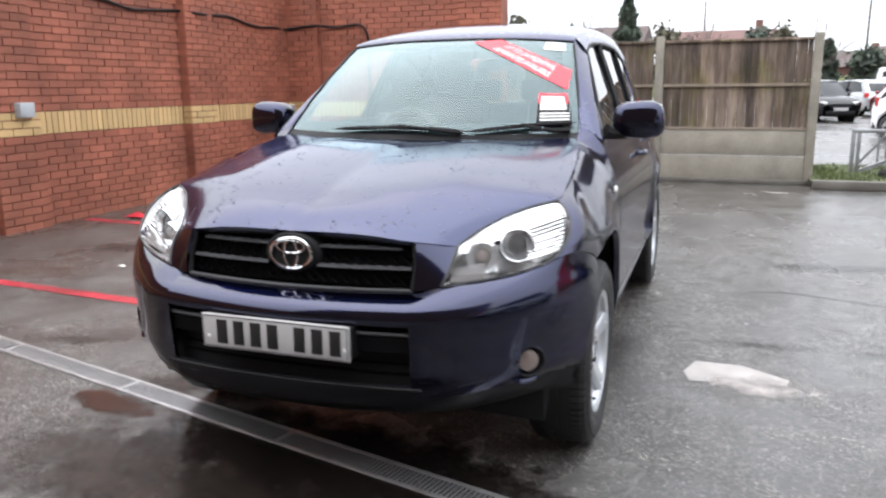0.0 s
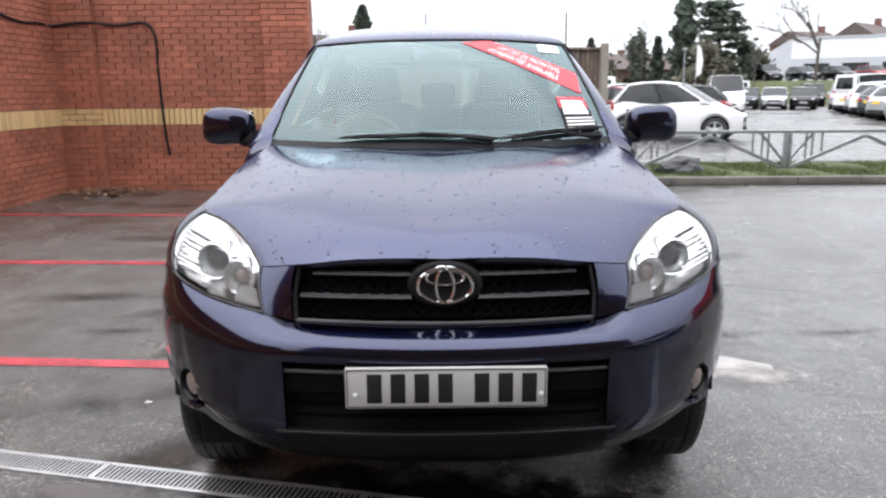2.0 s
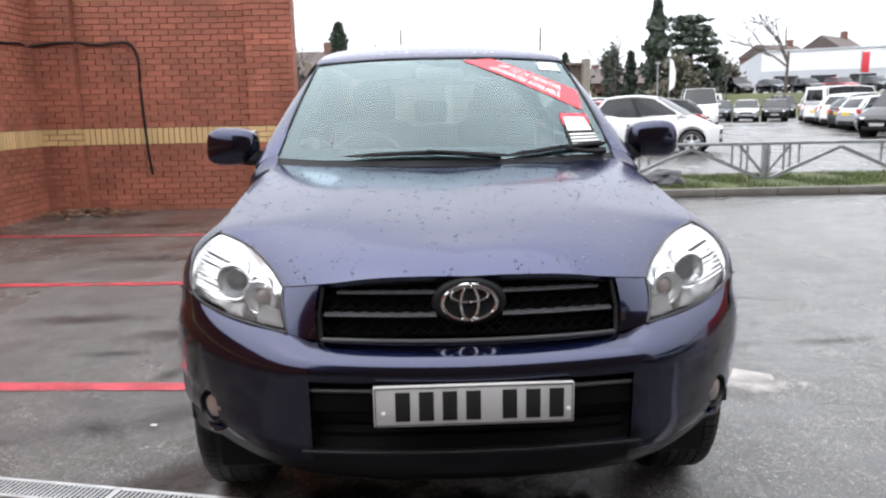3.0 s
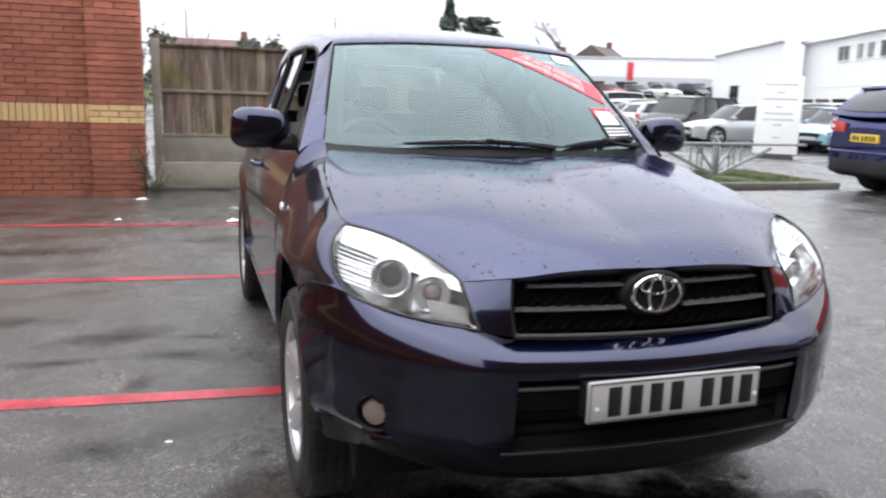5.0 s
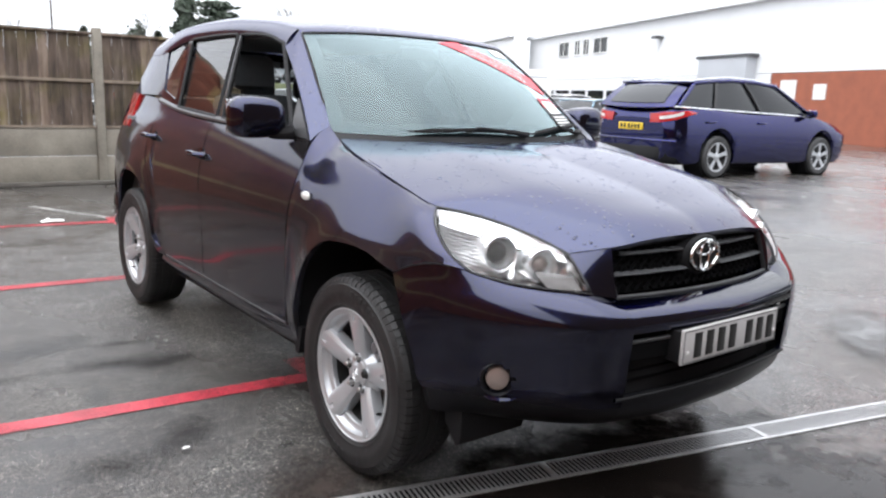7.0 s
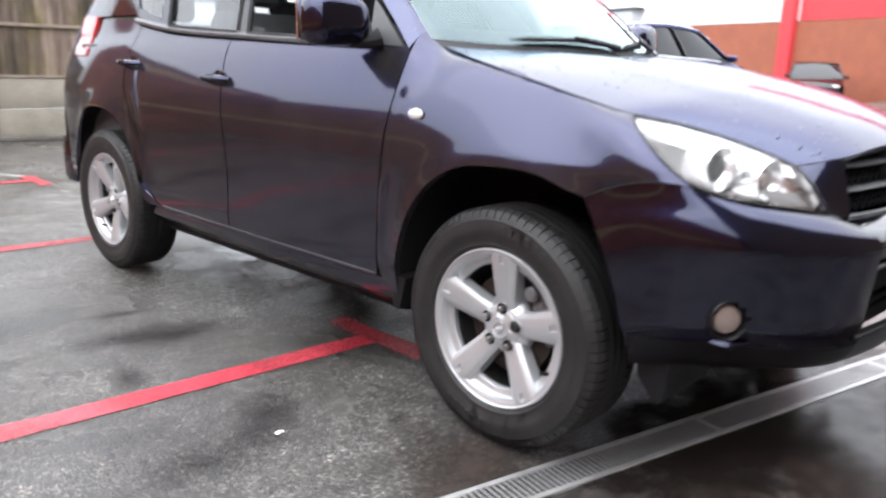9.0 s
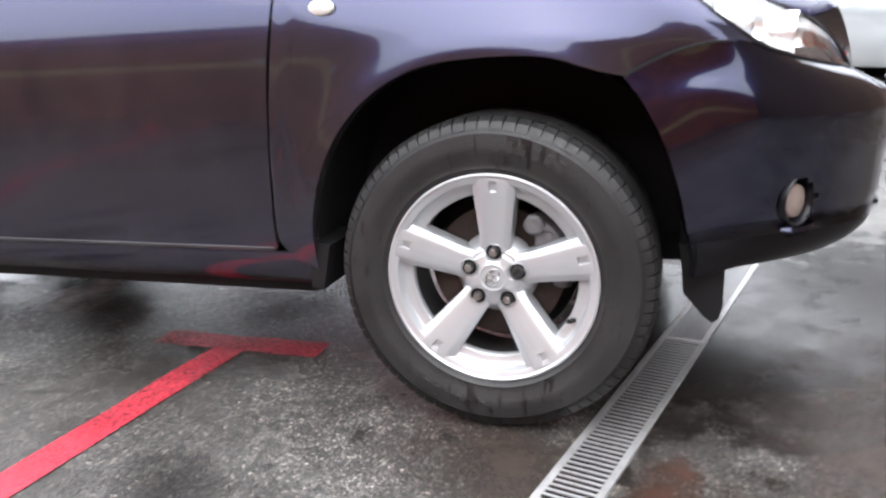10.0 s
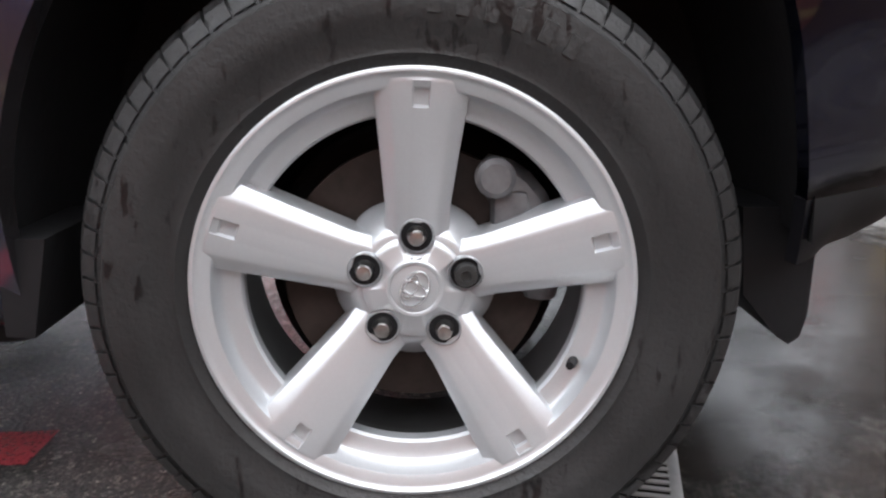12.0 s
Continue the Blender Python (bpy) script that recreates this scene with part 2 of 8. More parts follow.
def car_paint(name, color, wet=0.0, metal=0.5, rough=0.32, film=0.055, ior=1.5, grey_film=0.0):
    """Metallic paint under a clear coat; wet adds beads of rain, the last argument an uneven pale grey film."""
    m, nt, bsdf = shader(name)
    fl = spot(nt, 900, 2)
    r = ramp(nt, fl.outputs[0], [(0.3, tuple(c * 0.8 for c in color)), (0.75, tuple(c * 1.25 for c in color))])
    nt.links.new(r.outputs[0], bsdf.inputs["Base Color"])
    bsdf.inputs["Metallic"].default_value, bsdf.inputs["Roughness"].default_value = metal, rough
    bsdf.inputs["Specular Tint"].default_value = (*[min(1.0, 0.11 + c * 5.0) for c in color], 1)
    bsdf.inputs["Coat Weight"].default_value, bsdf.inputs["Coat Roughness"].default_value = 1.0, film
    bsdf.inputs["Coat IOR"].default_value = ior
    wave = spot(nt, 3.0, 2)
    b = bump(nt, bsdf, wave.outputs[0], 0.012, 0.02)
    if wet:
        tc = nt.nodes.new("ShaderNodeTexCoord")
        v = node(nt, "ShaderNodeTexVoronoi", Scale=46.0)
        v.inputs["Randomness"].default_value = 1.0
        nt.links.new(tc.outputs["Object"], v.inputs["Vector"])
        size = spot(nt, 24.0, 3)
        lim = node(nt, "ShaderNodeMapRange")
        for k, val in (("From Min", 0.44), ("From Max", 0.60), ("To Min", 0.02), ("To Max", 0.35)):
            lim.inputs[k].default_value = val
        nt.links.new(size.outputs[0], lim.inputs["Value"])
        drop = nt.nodes.new("ShaderNodeMath")
        drop.operation, drop.use_clamp = "SUBTRACT", True
        nt.links.new(lim.outputs[0], drop.inputs[0])
        nt.links.new(v.outputs["Distance"], drop.inputs[1])
        geo = nt.nodes.new("ShaderNodeNewGeometry")
        sep = nt.nodes.new("ShaderNodeSeparateXYZ")
        nt.links.new(geo.outputs["Normal"], sep.inputs[0])
        up = node(nt, "ShaderNodeMapRange")
        for k, val in (("From Min", 0.30), ("From Max", 0.65), ("To Min", 0.0), ("To Max", 1.0)):
            up.inputs[k].default_value = val
        nt.links.new(sep.outputs[2], up.inputs["Value"])
        mul = nt.nodes.new("ShaderNodeMath")
        mul.operation = "MULTIPLY"
        nt.links.new(drop.outputs[0], mul.inputs[0])
        nt.links.new(up.outputs[0], mul.inputs[1])
        b2 = node(nt, "ShaderNodeBump", Strength=wet, Distance=0.012)
        nt.links.new(mul.outputs[0], b2.inputs["Height"])
        nt.links.new(b.outputs[0], b2.inputs["Normal"])
        nt.links.new(b2.outputs[0], bsdf.inputs["Normal"])
        nt.links.new(b2.outputs[0], bsdf.inputs["Coat Normal"])
    if grey_film:
        pale_coat = node(nt, "ShaderNodeBsdfDiffuse", Color=(0.155, 0.145, 0.145, 1))
        lay = nt.nodes.new("ShaderNodeMixShader")
        much = node(nt, "ShaderNodeMapRange")
        for k, val in (("From Min", 0.30), ("From Max", 0.70), ("To Min", grey_film * 0.6), ("To Max", grey_film * 1.4)):
            much.inputs[k].default_value = val
        nt.links.new(spot(nt, 4.0, 6, 0.7, stretch=(1, 1, 0.5)).outputs[0], much.inputs["Value"])
        nt.links.new(much.outputs[0], lay.inputs[0])
        nt.links.new(bsdf.outputs[0], lay.inputs[1])
        nt.links.new(pale_coat.outputs[0], lay.inputs[2])
        nt.links.new(lay.outputs[0], nt.nodes["Material Output"].inputs["Surface"])
    return m


def glass(name, tint=(0.9, 0.95, 0.94), rough=0.0, gain=1.0, sheen=(1.0, 1.0, 1.0)):
    """A thin pane: clear, with a Fresnel gloss."""
    m = bpy.data.materials.new(name)
    m.use_nodes = True
    nt = m.node_tree
    nt.nodes.clear()
    out = nt.nodes.new("ShaderNodeOutputMaterial")
    tr, gl, mix = nt.nodes.new("ShaderNodeBsdfTransparent"), nt.nodes.new("ShaderNodeBsdfGlossy"), nt.nodes.new("ShaderNodeMixShader")
    tr.inputs[0].default_value = (*tint, 1)
    gl.inputs["Roughness"].default_value = rough
    gl.inputs["Color"].default_value = (*sheen, 1)
    fr = node(nt, "ShaderNodeFresnel", IOR=1.52)
    g = nt.nodes.new("ShaderNodeMath")
    g.operation, g.inputs[1].default_value, g.use_clamp = "MULTIPLY", gain, True
    nt.links.new(fr.outputs[0], g.inputs[0])
    nt.links.new(g.outputs[0], mix.inputs[0])
    nt.links.new(tr.outputs[0], mix.inputs[1])
    nt.links.new(gl.outputs[0], mix.inputs[2])
    nt.links.new(mix.outputs[0], out.inputs[0])
    return m


def asphalt(name):
    """Wet tarmac: stone grain, dark damp stains, smooth films of water and a few dry patches."""
    m, nt, bsdf = shader(name)
    grain, mid, broad = spot(nt, 130, 4, 0.75), spot(nt, 1.5, 8, 0.66), spot(nt, 0.38, 6, 0.62, stretch=(1.0, 0.55, 1))
    fleck = spot(nt, 26, 5, 0.7)
    c1 = ramp(nt, grain.outputs[0], [(0.38, (0.018, 0.0177, 0.0174)), (0.50, (0.058, 0.0568, 0.0550)), (0.58, (0.125, 0.122, 0.118)), (0.66, (0.33, 0.323, 0.312))])
    c2 = ramp(nt, mid.outputs[0], [(0.36, (0.30, 0.27, 0.25)), (0.45, (0.72, 0.69, 0.66)), (0.55, (1.0, 1.0, 0.99)), (0.68, (1.25, 1.25, 1.22))])
    c3 = ramp(nt, fleck.outputs[0], [(0.36, (0.55, 0.55, 0.55)), (0.52, (1.0, 1.0, 1.0)), (0.70, (1.35, 1.34, 1.3))])
    mix0 = nt.nodes.new("ShaderNodeMix")
    mix0.data_type, mix0.blend_type = "RGBA", "MULTIPLY"
    mix0.inputs[0].default_value = 1.0
    nt.links.new(c1.outputs[0], mix0.inputs[6])
    nt.links.new(c3.outputs[0], mix0.inputs[7])
    mul = nt.nodes.new("ShaderNodeMix")
    mul.data_type, mul.blend_type = "RGBA", "MULTIPLY"
    mul.inputs[0].default_value = 1.0
    nt.links.new(mix0.outputs[2], mul.inputs[6])
    nt.links.new(c2.outputs[0], mul.inputs[7])
    # single stones, light and dark, bedded in the binder
    tc = nt.nodes.new("ShaderNodeTexCoord")
    stone = node(nt, "ShaderNodeTexVoronoi", Scale=115.0)
    nt.links.new(tc.outputs["Object"], stone.inputs["Vector"])
    hue = nt.nodes.new("ShaderNodeSeparateColor")
    nt.links.new(stone.outputs["Color"], hue.inputs[0])
    c4 = ramp(nt, hue.outputs[0], [(0.0, (0.32, 0.31, 0.305)), (0.40, (0.78, 0.77, 0.75)), (0.75, (1.2, 1.17, 1.13)), (1.0, (2.7, 2.6, 2.5))])
    mul2 = nt.nodes.new("ShaderNodeMix")
    mul2.data_type, mul2.blend_type = "RGBA", "MULTIPLY"
    mul2.inputs[0].default_value = 0.95
    nt.links.new(mul.outputs[2], mul2.inputs[6])
    nt.links.new(c4.outputs[0], mul2.inputs[7])
    # hand-sized brown and pale smears of dried mud
    smear = spot(nt, 5.5, 7, 0.72)
    c5 = ramp(nt, smear.outputs[0], [(0.34, (0.42, 0.37, 0.34)), (0.46, (0.80, 0.75, 0.71)), (0.56, (1.05, 1.04, 1.02)), (0.67, (1.85, 1.79, 1.72))])
    mul3 = nt.nodes.new("ShaderNodeMix")
    mul3.data_type, mul3.blend_type = "RGBA", "MULTIPLY"
    mul3.inputs[0].default_value = 0.8
    nt.links.new(mul2.outputs[2], mul3.inputs[6])
    nt.links.new(c5.outputs[0], mul3.inputs[7])
    nt.links.new(mul3.outputs[2], bsdf.inputs["Base Color"])
    film = ramp(nt, broad.outputs[0], [(0.40, (0.13, 0.13, 0.13)), (0.50, (0.24, 0.24, 0.24)), (0.60, (0.38, 0.38, 0.38))])
    bsdf.inputs["Roughness"].default_value = 0.6
    wet = node(nt, "ShaderNodeMapRange")
    for k, v in (("From Min", 0.38), ("From Max", 0.58), ("To Min", 0.35), ("To Max", 0.9)):
        wet.inputs[k].default_value = v
    nt.links.new(broad.outputs[0], wet.inputs["Value"])
    b = node(nt, "ShaderNodeBump", Distance=0.008)
    nt.links.new(wet.outputs[0], b.inputs["Strength"])
    dome = nt.nodes.new("ShaderNodeMath")
    dome.operation, dome.inputs[1].default_value = "MULTIPLY_ADD", -0.5
    nt.links.new(stone.outputs["Distance"], dome.inputs[0])
    nt.links.new(grain.outputs[0], dome.inputs[2])
    nt.links.new(dome.outputs[0], b.inputs["Height"])
    nt.links.new(b.outputs[0], bsdf.inputs["Normal"])
    bsdf.inputs["Specular IOR Level"].default_value = 0.5
    # the film of water lies flatter than the stones
    bsdf.inputs["Coat Weight"].default_value, bsdf.inputs["Coat IOR"].default_value = 1.0, 1.37
    nt.links.new(film.outputs[0], bsdf.inputs["Coat Roughness"])
    flat = node(nt, "ShaderNodeBump", Distance=0.008)
    bare = node(nt, "ShaderNodeMapRange")
    for k, v in (("From Min", 0.42), ("From Max", 0.60), ("To Min", 0.16), ("To Max", 0.55)):
        bare.inputs[k].default_value = v
    nt.links.new(mid.outputs[0], bare.inputs["Value"])
    nt.links.new(bare.outputs[0], flat.inputs["Strength"])
    nt.links.new(dome.outputs[0], flat.inputs["Height"])
    nt.links.new(flat.outputs[0], bsdf.inputs["Coat Normal"])
    return m


def boards(name):
    """Rough fence boards: grey-brown, streaked along the grain, green with algae in places."""
    m, nt, bsdf = shader(name)
    streak, blot_, tone = spot(nt, 9.0, 5, 0.6, stretch=(1.0, 1.0, 0.12)), spot(nt, 1.8, 5), spot(nt, 45.0, 3, stretch=(1, 1, 0.1))
    c = ramp(nt, streak.outputs[0], [(0.32, (0.045, 0.032, 0.025)), (0.48, (0.118, 0.085, 0.064)), (0.66, (0.235, 0.182, 0.142))])
    g = ramp(nt, blot_.outputs[0], [(0.50, (1, 1, 1)), (0.68, (0.75, 0.82, 0.45))])
    mul = nt.nodes.new("ShaderNodeMix")
    mul.data_type, mul.blend_type = "RGBA", "MULTIPLY"
    mul.inputs[0].default_value = 1.0
    nt.links.new(c.outputs[0], mul.inputs[6])
    nt.links.new(g.outputs[0], mul.inputs[7])
    info = nt.nodes.new("ShaderNodeObjectInfo")
    mr = node(nt, "ShaderNodeMapRange")
    mr.inputs["To Min"].default_value, mr.inputs["To Max"].default_value = 0.65, 1.35
    nt.links.new(info.outputs["Random"], mr.inputs["Value"])
    hsv = nt.nodes.new("ShaderNodeHueSaturation")
    nt.links.new(mr.outputs[0], hsv.inputs["Value"])
    nt.links.new(mul.outputs[2], hsv.inputs["Color"])
    nt.links.new(hsv.outputs[0], bsdf.inputs["Base Color"])
    bsdf.inputs["Roughness"].default_value = 0.75
    bump(nt, bsdf, tone.outputs[0], 0.5, 0.004)
    return m


def worn(name, color, hold=0.40):
    """Road paint that has flaked off the stones of the tarmac."""
    m, nt, bsdf = shader(name)
    n1, n2, n3 = spot(nt, 5, 5), spot(nt, 150, 3), spot(nt, 1.3, 4)
    r = ramp(nt, n1.outputs[0], [(0.3, tuple(c * 0.65 for c in color)), (0.7, tuple(min(1, c * 1.3 + 0.02) for c in color))])
    nt.links.new(r.outputs[0], bsdf.inputs["Base Color"])
    bsdf.inputs["Roughness"].default_value = 0.32
    add = nt.nodes.new("ShaderNodeMath")
    add.operation, add.inputs[1].default_value = "MULTIPLY_ADD", 0.55
    nt.links.new(n2.outputs[0], add.inputs[0])
    half = nt.nodes.new("ShaderNodeMath")
    half.operation, half.inputs[1].default_value = "MULTIPLY", 0.6
    nt.links.new(n3.outputs[0], half.inputs[0])
    nt.links.new(half.outputs[0], add.inputs[2])
    cut = ramp(nt, add.outputs[0], [(hold, (0.25, 0.25, 0.25)), (hold + 0.12, (1, 1, 1))])
    nt.links.new(cut.outputs[0], bsdf.inputs["Alpha"])
    bump(nt, bsdf, n2.outputs[0], 0.4, 0.004)
    return m


def blotch(name, color, rough, strength=1.0, edge=(0.30, 0.75), gloss=0.5, scale=6, speck=1.5):
    """A soft-edged stain or film of water; it fades out towards the rim of its sheet."""
    m, nt, bsdf = shader(name)
    tc = nt.nodes.new("ShaderNodeTexCoord")
    off = nt.nodes.new("ShaderNodeVectorMath")
    off.operation, off.inputs[1].default_value = "SUBTRACT", (0.5, 0.5, 0.5)
    flat = nt.nodes.new("ShaderNodeVectorMath")
    flat.operation, flat.inputs[1].default_value = "MULTIPLY", (2, 2, 0)
    far = nt.nodes.new("ShaderNodeVectorMath")
    far.operation = "LENGTH"
    nt.links.new(tc.outputs["Generated"], off.inputs[0])
    nt.links.new(off.outputs[0], flat.inputs[0])
    nt.links.new(flat.outputs[0], far.inputs[0])
    n = spot(nt, scale, 6, 0.65)
    mix = nt.nodes.new("ShaderNodeMath")
    mix.operation, mix.inputs[1].default_value = "MULTIPLY_ADD", speck
    nt.links.new(n.outputs[0], mix.inputs[0])
    neg = nt.nodes.new("ShaderNodeMath")
    neg.operation, neg.inputs[1].default_value = "MULTIPLY", -1.0
    nt.links.new(far.outputs["Value"], neg.inputs[0])
    nt.links.new(neg.outputs[0], mix.inputs[2])
    a = ramp(nt, mix.outputs[0], [(0.0, (0, 0, 0)), (edge[0], (strength * 0.45,) * 3), (edge[1], (strength,) * 3)])
    nt.links.new(a.outputs[0], bsdf.inputs["Alpha"])
    c = ramp(nt, n.outputs[0], [(0.3, tuple(v * 0.6 for v in color)), (0.7, tuple(v * 1.3 for v in color))])
    nt.links.new(c.outputs[0], bsdf.inputs["Base Color"])
    bsdf.inputs["Roughness"].default_value, bsdf.inputs["Specular IOR Level"].default_value = rough, gloss
    if rough > 0.28:
        bump(nt, bsdf, spot(nt, 130, 4, 0.75).outputs[0], 0.6, 0.008)
    return m


def wet_rubber(name):
    """Grey road-dusted rubber with black drips of rain that run down it."""
    m, nt, bsdf = shader(name)
    dust, fine, drip = spot(nt, 7, 5), spot(nt, 160, 3), spot(nt, 75, 3, 0.6, stretch=(1.0, 1.0, 0.22))
    where = spot(nt, 6.5, 3)
    c = ramp(nt, dust.outputs[0], [(0.3, (0.008, 0.008, 0.0084)), (0.7, (0.022, 0.022, 0.0225))])
    mix = nt.nodes.new("ShaderNodeMath")
    mix.operation, mix.inputs[1].default_value = "MULTIPLY_ADD", 0.55
    nt.links.new(where.outputs[0], mix.inputs[0])
    nt.links.new(drip.outputs[0], mix.inputs[2])
    wet = ramp(nt, mix.outputs[0], [(0.915, (0, 0, 0)), (0.935, (1, 1, 1))])
    col = nt.nodes.new("ShaderNodeMix")
    col.data_type = "RGBA"
    nt.links.new(wet.outputs[0], col.inputs[0])
    nt.links.new(c.outputs[0], col.inputs[6])
    col.inputs[7].default_value = (0.004, 0.004, 0.0045, 1)
    nt.links.new(col.outputs[2], bsdf.inputs["Base Color"])
    rr = node(nt, "ShaderNodeMapRange")
    rr.inputs["To Min"].default_value, rr.inputs["To Max"].default_value = 0.55, 0.34
    nt.links.new(wet.outputs[0], rr.inputs["Value"])
    nt.links.new(rr.outputs[0], bsdf.inputs["Roughness"])
    bump(nt, bsdf, fine.outputs[0], 0.3, 0.004)
    return m


# One paint in lit and shaded tones: bluest facing up, darkest on the bumper.
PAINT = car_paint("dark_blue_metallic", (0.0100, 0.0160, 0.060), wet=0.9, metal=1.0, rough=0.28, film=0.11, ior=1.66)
PAINT_FILMED = car_paint("dark_blue_metallic_filmed", (0.0105, 0.0135, 0.050), metal=1.0, rough=0.24, film=0.08, ior=1.56, grey_film=0.085)
PAINT_SHADED = car_paint("dark_blue_metallic_shaded", (0.0095, 0.0125, 0.043), metal=1.0, rough=0.20, film=0.06, ior=1.56)
TARMAC = asphalt("wet_tarmac")
BLACK = plain("black_plastic", (0.010, 0.010, 0.011), 0.55, relief=0.15, gloss=0.2)
BLACK_GLOSS = plain("black_gloss", (0.012, 0.012, 0.014), 0.18, relief=0.0)
GREY_TRIM = plain("grey_trim", (0.060, 0.061, 0.064), 0.35, relief=0.05)
RUBBER = plain("tyre_rubber", (0.036, 0.036, 0.037), 0.55, vary=0.3, scale=14, relief=0.3, grain=150)
TYRE = wet_rubber("rain_streaked_rubber")
ALLOY = plain("alloy_silver", (0.52, 0.54, 0.56), 0.33, metal=0.55, vary=0.05, relief=0.03, coat=0.4, grain=300)
CHROME = plain("chrome", (0.82, 0.83, 0.84), 0.08, metal=1.0, vary=0.03, relief=0.0)
STEEL = plain("nut_steel", (0.42, 0.41, 0.40), 0.3, metal=1.0, vary=0.2, scale=60)
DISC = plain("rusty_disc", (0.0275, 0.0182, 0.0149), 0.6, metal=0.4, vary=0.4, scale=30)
CALIPER = plain("caliper_grey", (0.13, 0.13, 0.135), 0.45, metal=0.3, vary=0.3, scale=30)
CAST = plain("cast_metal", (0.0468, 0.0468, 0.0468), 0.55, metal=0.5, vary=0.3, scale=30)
DARK = plain("dark_underside", (0.011, 0.011, 0.012), 0.85, relief=0.2, gloss=0.2)
SKIRT = plain("skirt_black", (0.006, 0.0062, 0.008), 0.35, relief=0.05, gloss=0.3)
GRILLE = plain("grille_black", (0.0045, 0.0045, 0.005), 0.8, relief=0.1, gloss=0.05)
SEAT = plain("seat_cloth", (0.10, 0.105, 0.11), 0.85, vary=0.2, relief=0.04, grain=40)
LAMP_REFLECTION = plain("lamp_dark_reflection", (0.085, 0.072, 0.068), 0.22, relief=0.05, coat=0.6)
LAMP_BOWL = plain("lamp_bowl", (0.52, 0.505, 0.50), 0.10, metal=1.0, vary=0.1, relief=0.0)
CUP = plain("lamp_cup", (0.86, 0.87, 0.88), 0.24, metal=0.85, vary=0.03, relief=0.0)
PROJECTOR = plain("projector_lens", (0.022, 0.019, 0.018), 0.25, relief=0.0, coat=0.0, gloss=0.25)
TRIM_IN = plain("cabin_trim", (0.20, 0.20, 0.195), 0.7, vary=0.1)
WINDSCREEN = glass("windscreen_glass", (0.66, 0.84, 0.86), gain=1.8, sheen=(0.80, 0.98, 1.0))
PANE = glass("side_glass", (0.78, 0.82, 0.82), gain=1.3)
LENS = glass("lamp_lens", (0.97, 0.975, 0.975), gain=0.4)
RED_LENS = plain("red_lens", (0.45, 0.02, 0.02), 0.12, relief=0.0, coat=0.6)
FOG_LENS = plain("fog_lens", (0.24, 0.19, 0.17), 0.12, metal=0.2, relief=0.05, coat=0.8)
WHITE_LENS = plain("white_lens", (0.75, 0.75, 0.72), 0.15, relief=0.0, coat=0.6)
PLATE_W = plain("plate_white", (0.44, 0.43, 0.425), 0.35, vary=0.06, relief=0.02)
PLATE_Y = plain("plate_yellow", (0.75, 0.52, 0.04), 0.35, vary=0.06, relief=0.02)
INK = plain("plate_black", (0.012, 0.012, 0.012), 0.4, relief=0.0)
STICK_RED = plain("sticker_red", (0.62, 0.035, 0.055), 0.4, vary=0.06, relief=0.0)
STICK_WHITE = plain("sticker_white", (0.82, 0.82, 0.80), 0.45, vary=0.04, relief=0.0)
BRICK = plain("red_brick", (0.31, 0.104, 0.064), 0.75, vary=0.40, scale=1.6, relief=0.5, grain=70, random_tint=0.15)
BUFF = plain("buff_brick", (0.58, 0.40, 0.19), 0.75, vary=0.12, scale=6.0, relief=0.4, grain=70, random_tint=0.12)
MORTAR = plain("mortar", (0.28, 0.110, 0.074), 0.85, vary=0.25, scale=2.0, relief=0.5)
WOOD = boards("weathered_boards")
RAIL_WOOD = plain("rail_wood", (0.23, 0.185, 0.14), 0.8, vary=0.3, relief=0.4)
CONCRETE = plain("mossy_concrete", (0.25, 0.228, 0.188), 0.8, vary=0.35, scale=2.2, relief=0.5)
KERB = plain("kerb_concrete", (0.125, 0.115, 0.10), 0.7, vary=0.35, scale=3, relief=0.4)
GALV = plain("galvanised_steel", (0.33, 0.34, 0.35), 0.42, metal=0.7, vary=0.25, scale=9)
GRATE = plain("grating_steel", (0.50, 0.50, 0.50), 0.38, metal=0.7, vary=0.2, scale=12)
RED_FADED = worn("faded_red_road_paint", (0.42, 0.030, 0.046), 0.495)
RED_LINE = worn("red_road_paint", (0.46, 0.030, 0.050), 0.44)
WHITE_LINE = worn("worn_white_paint", (0.45, 0.45, 0.43), 0.50)
GRASS = plain("grass_blades", (0.078, 0.10, 0.030), 0.75, vary=0.4, scale=2.0, random_tint=0.35)
CLAD_W = plain("white_cladding", (0.80, 0.81, 0.82), 0.5, vary=0.04, scale=0.4)
CLAD_G = plain("grey_cladding", (0.50, 0.52, 0.55), 0.5, vary=0.06, scale=0.4)
CLAD_R = plain("red_cladding", (0.62, 0.05, 0.06), 0.45, vary=0.05, scale=0.4)
HOUSE_BRICK = plain("house_brickwork", (0.17, 0.085, 0.065), 0.8, vary=0.2, scale=2.0)
BRICK_FAR = plain("far_brickwork", (0.33, 0.105, 0.06), 0.8, vary=0.15, scale=2.0)
ROOF_G = plain("pale_roof_sheet", (0.36, 0.41, 0.47), 0.5, vary=0.1, scale=0.5)
ROOF_D = plain("dark_roof_tiles", (0.10, 0.075, 0.07), 0.75, vary=0.25, scale=1.0)
ROOF_R = plain("red_roof_tiles", (0.15, 0.085, 0.075), 0.75, vary=0.25, scale=1.0)
# Both leaf colours are lifted to hold the haze of distance.
LEAF_D = plain("hazy_dark_foliage", (0.062, 0.080, 0.058), 0.7, vary=0.4, scale=0.5, random_tint=0.4)
LEAF_M = plain("hazy_winter_foliage", (0.120, 0.112, 0.078), 0.75, vary=0.4, scale=0.5, random_tint=0.4)
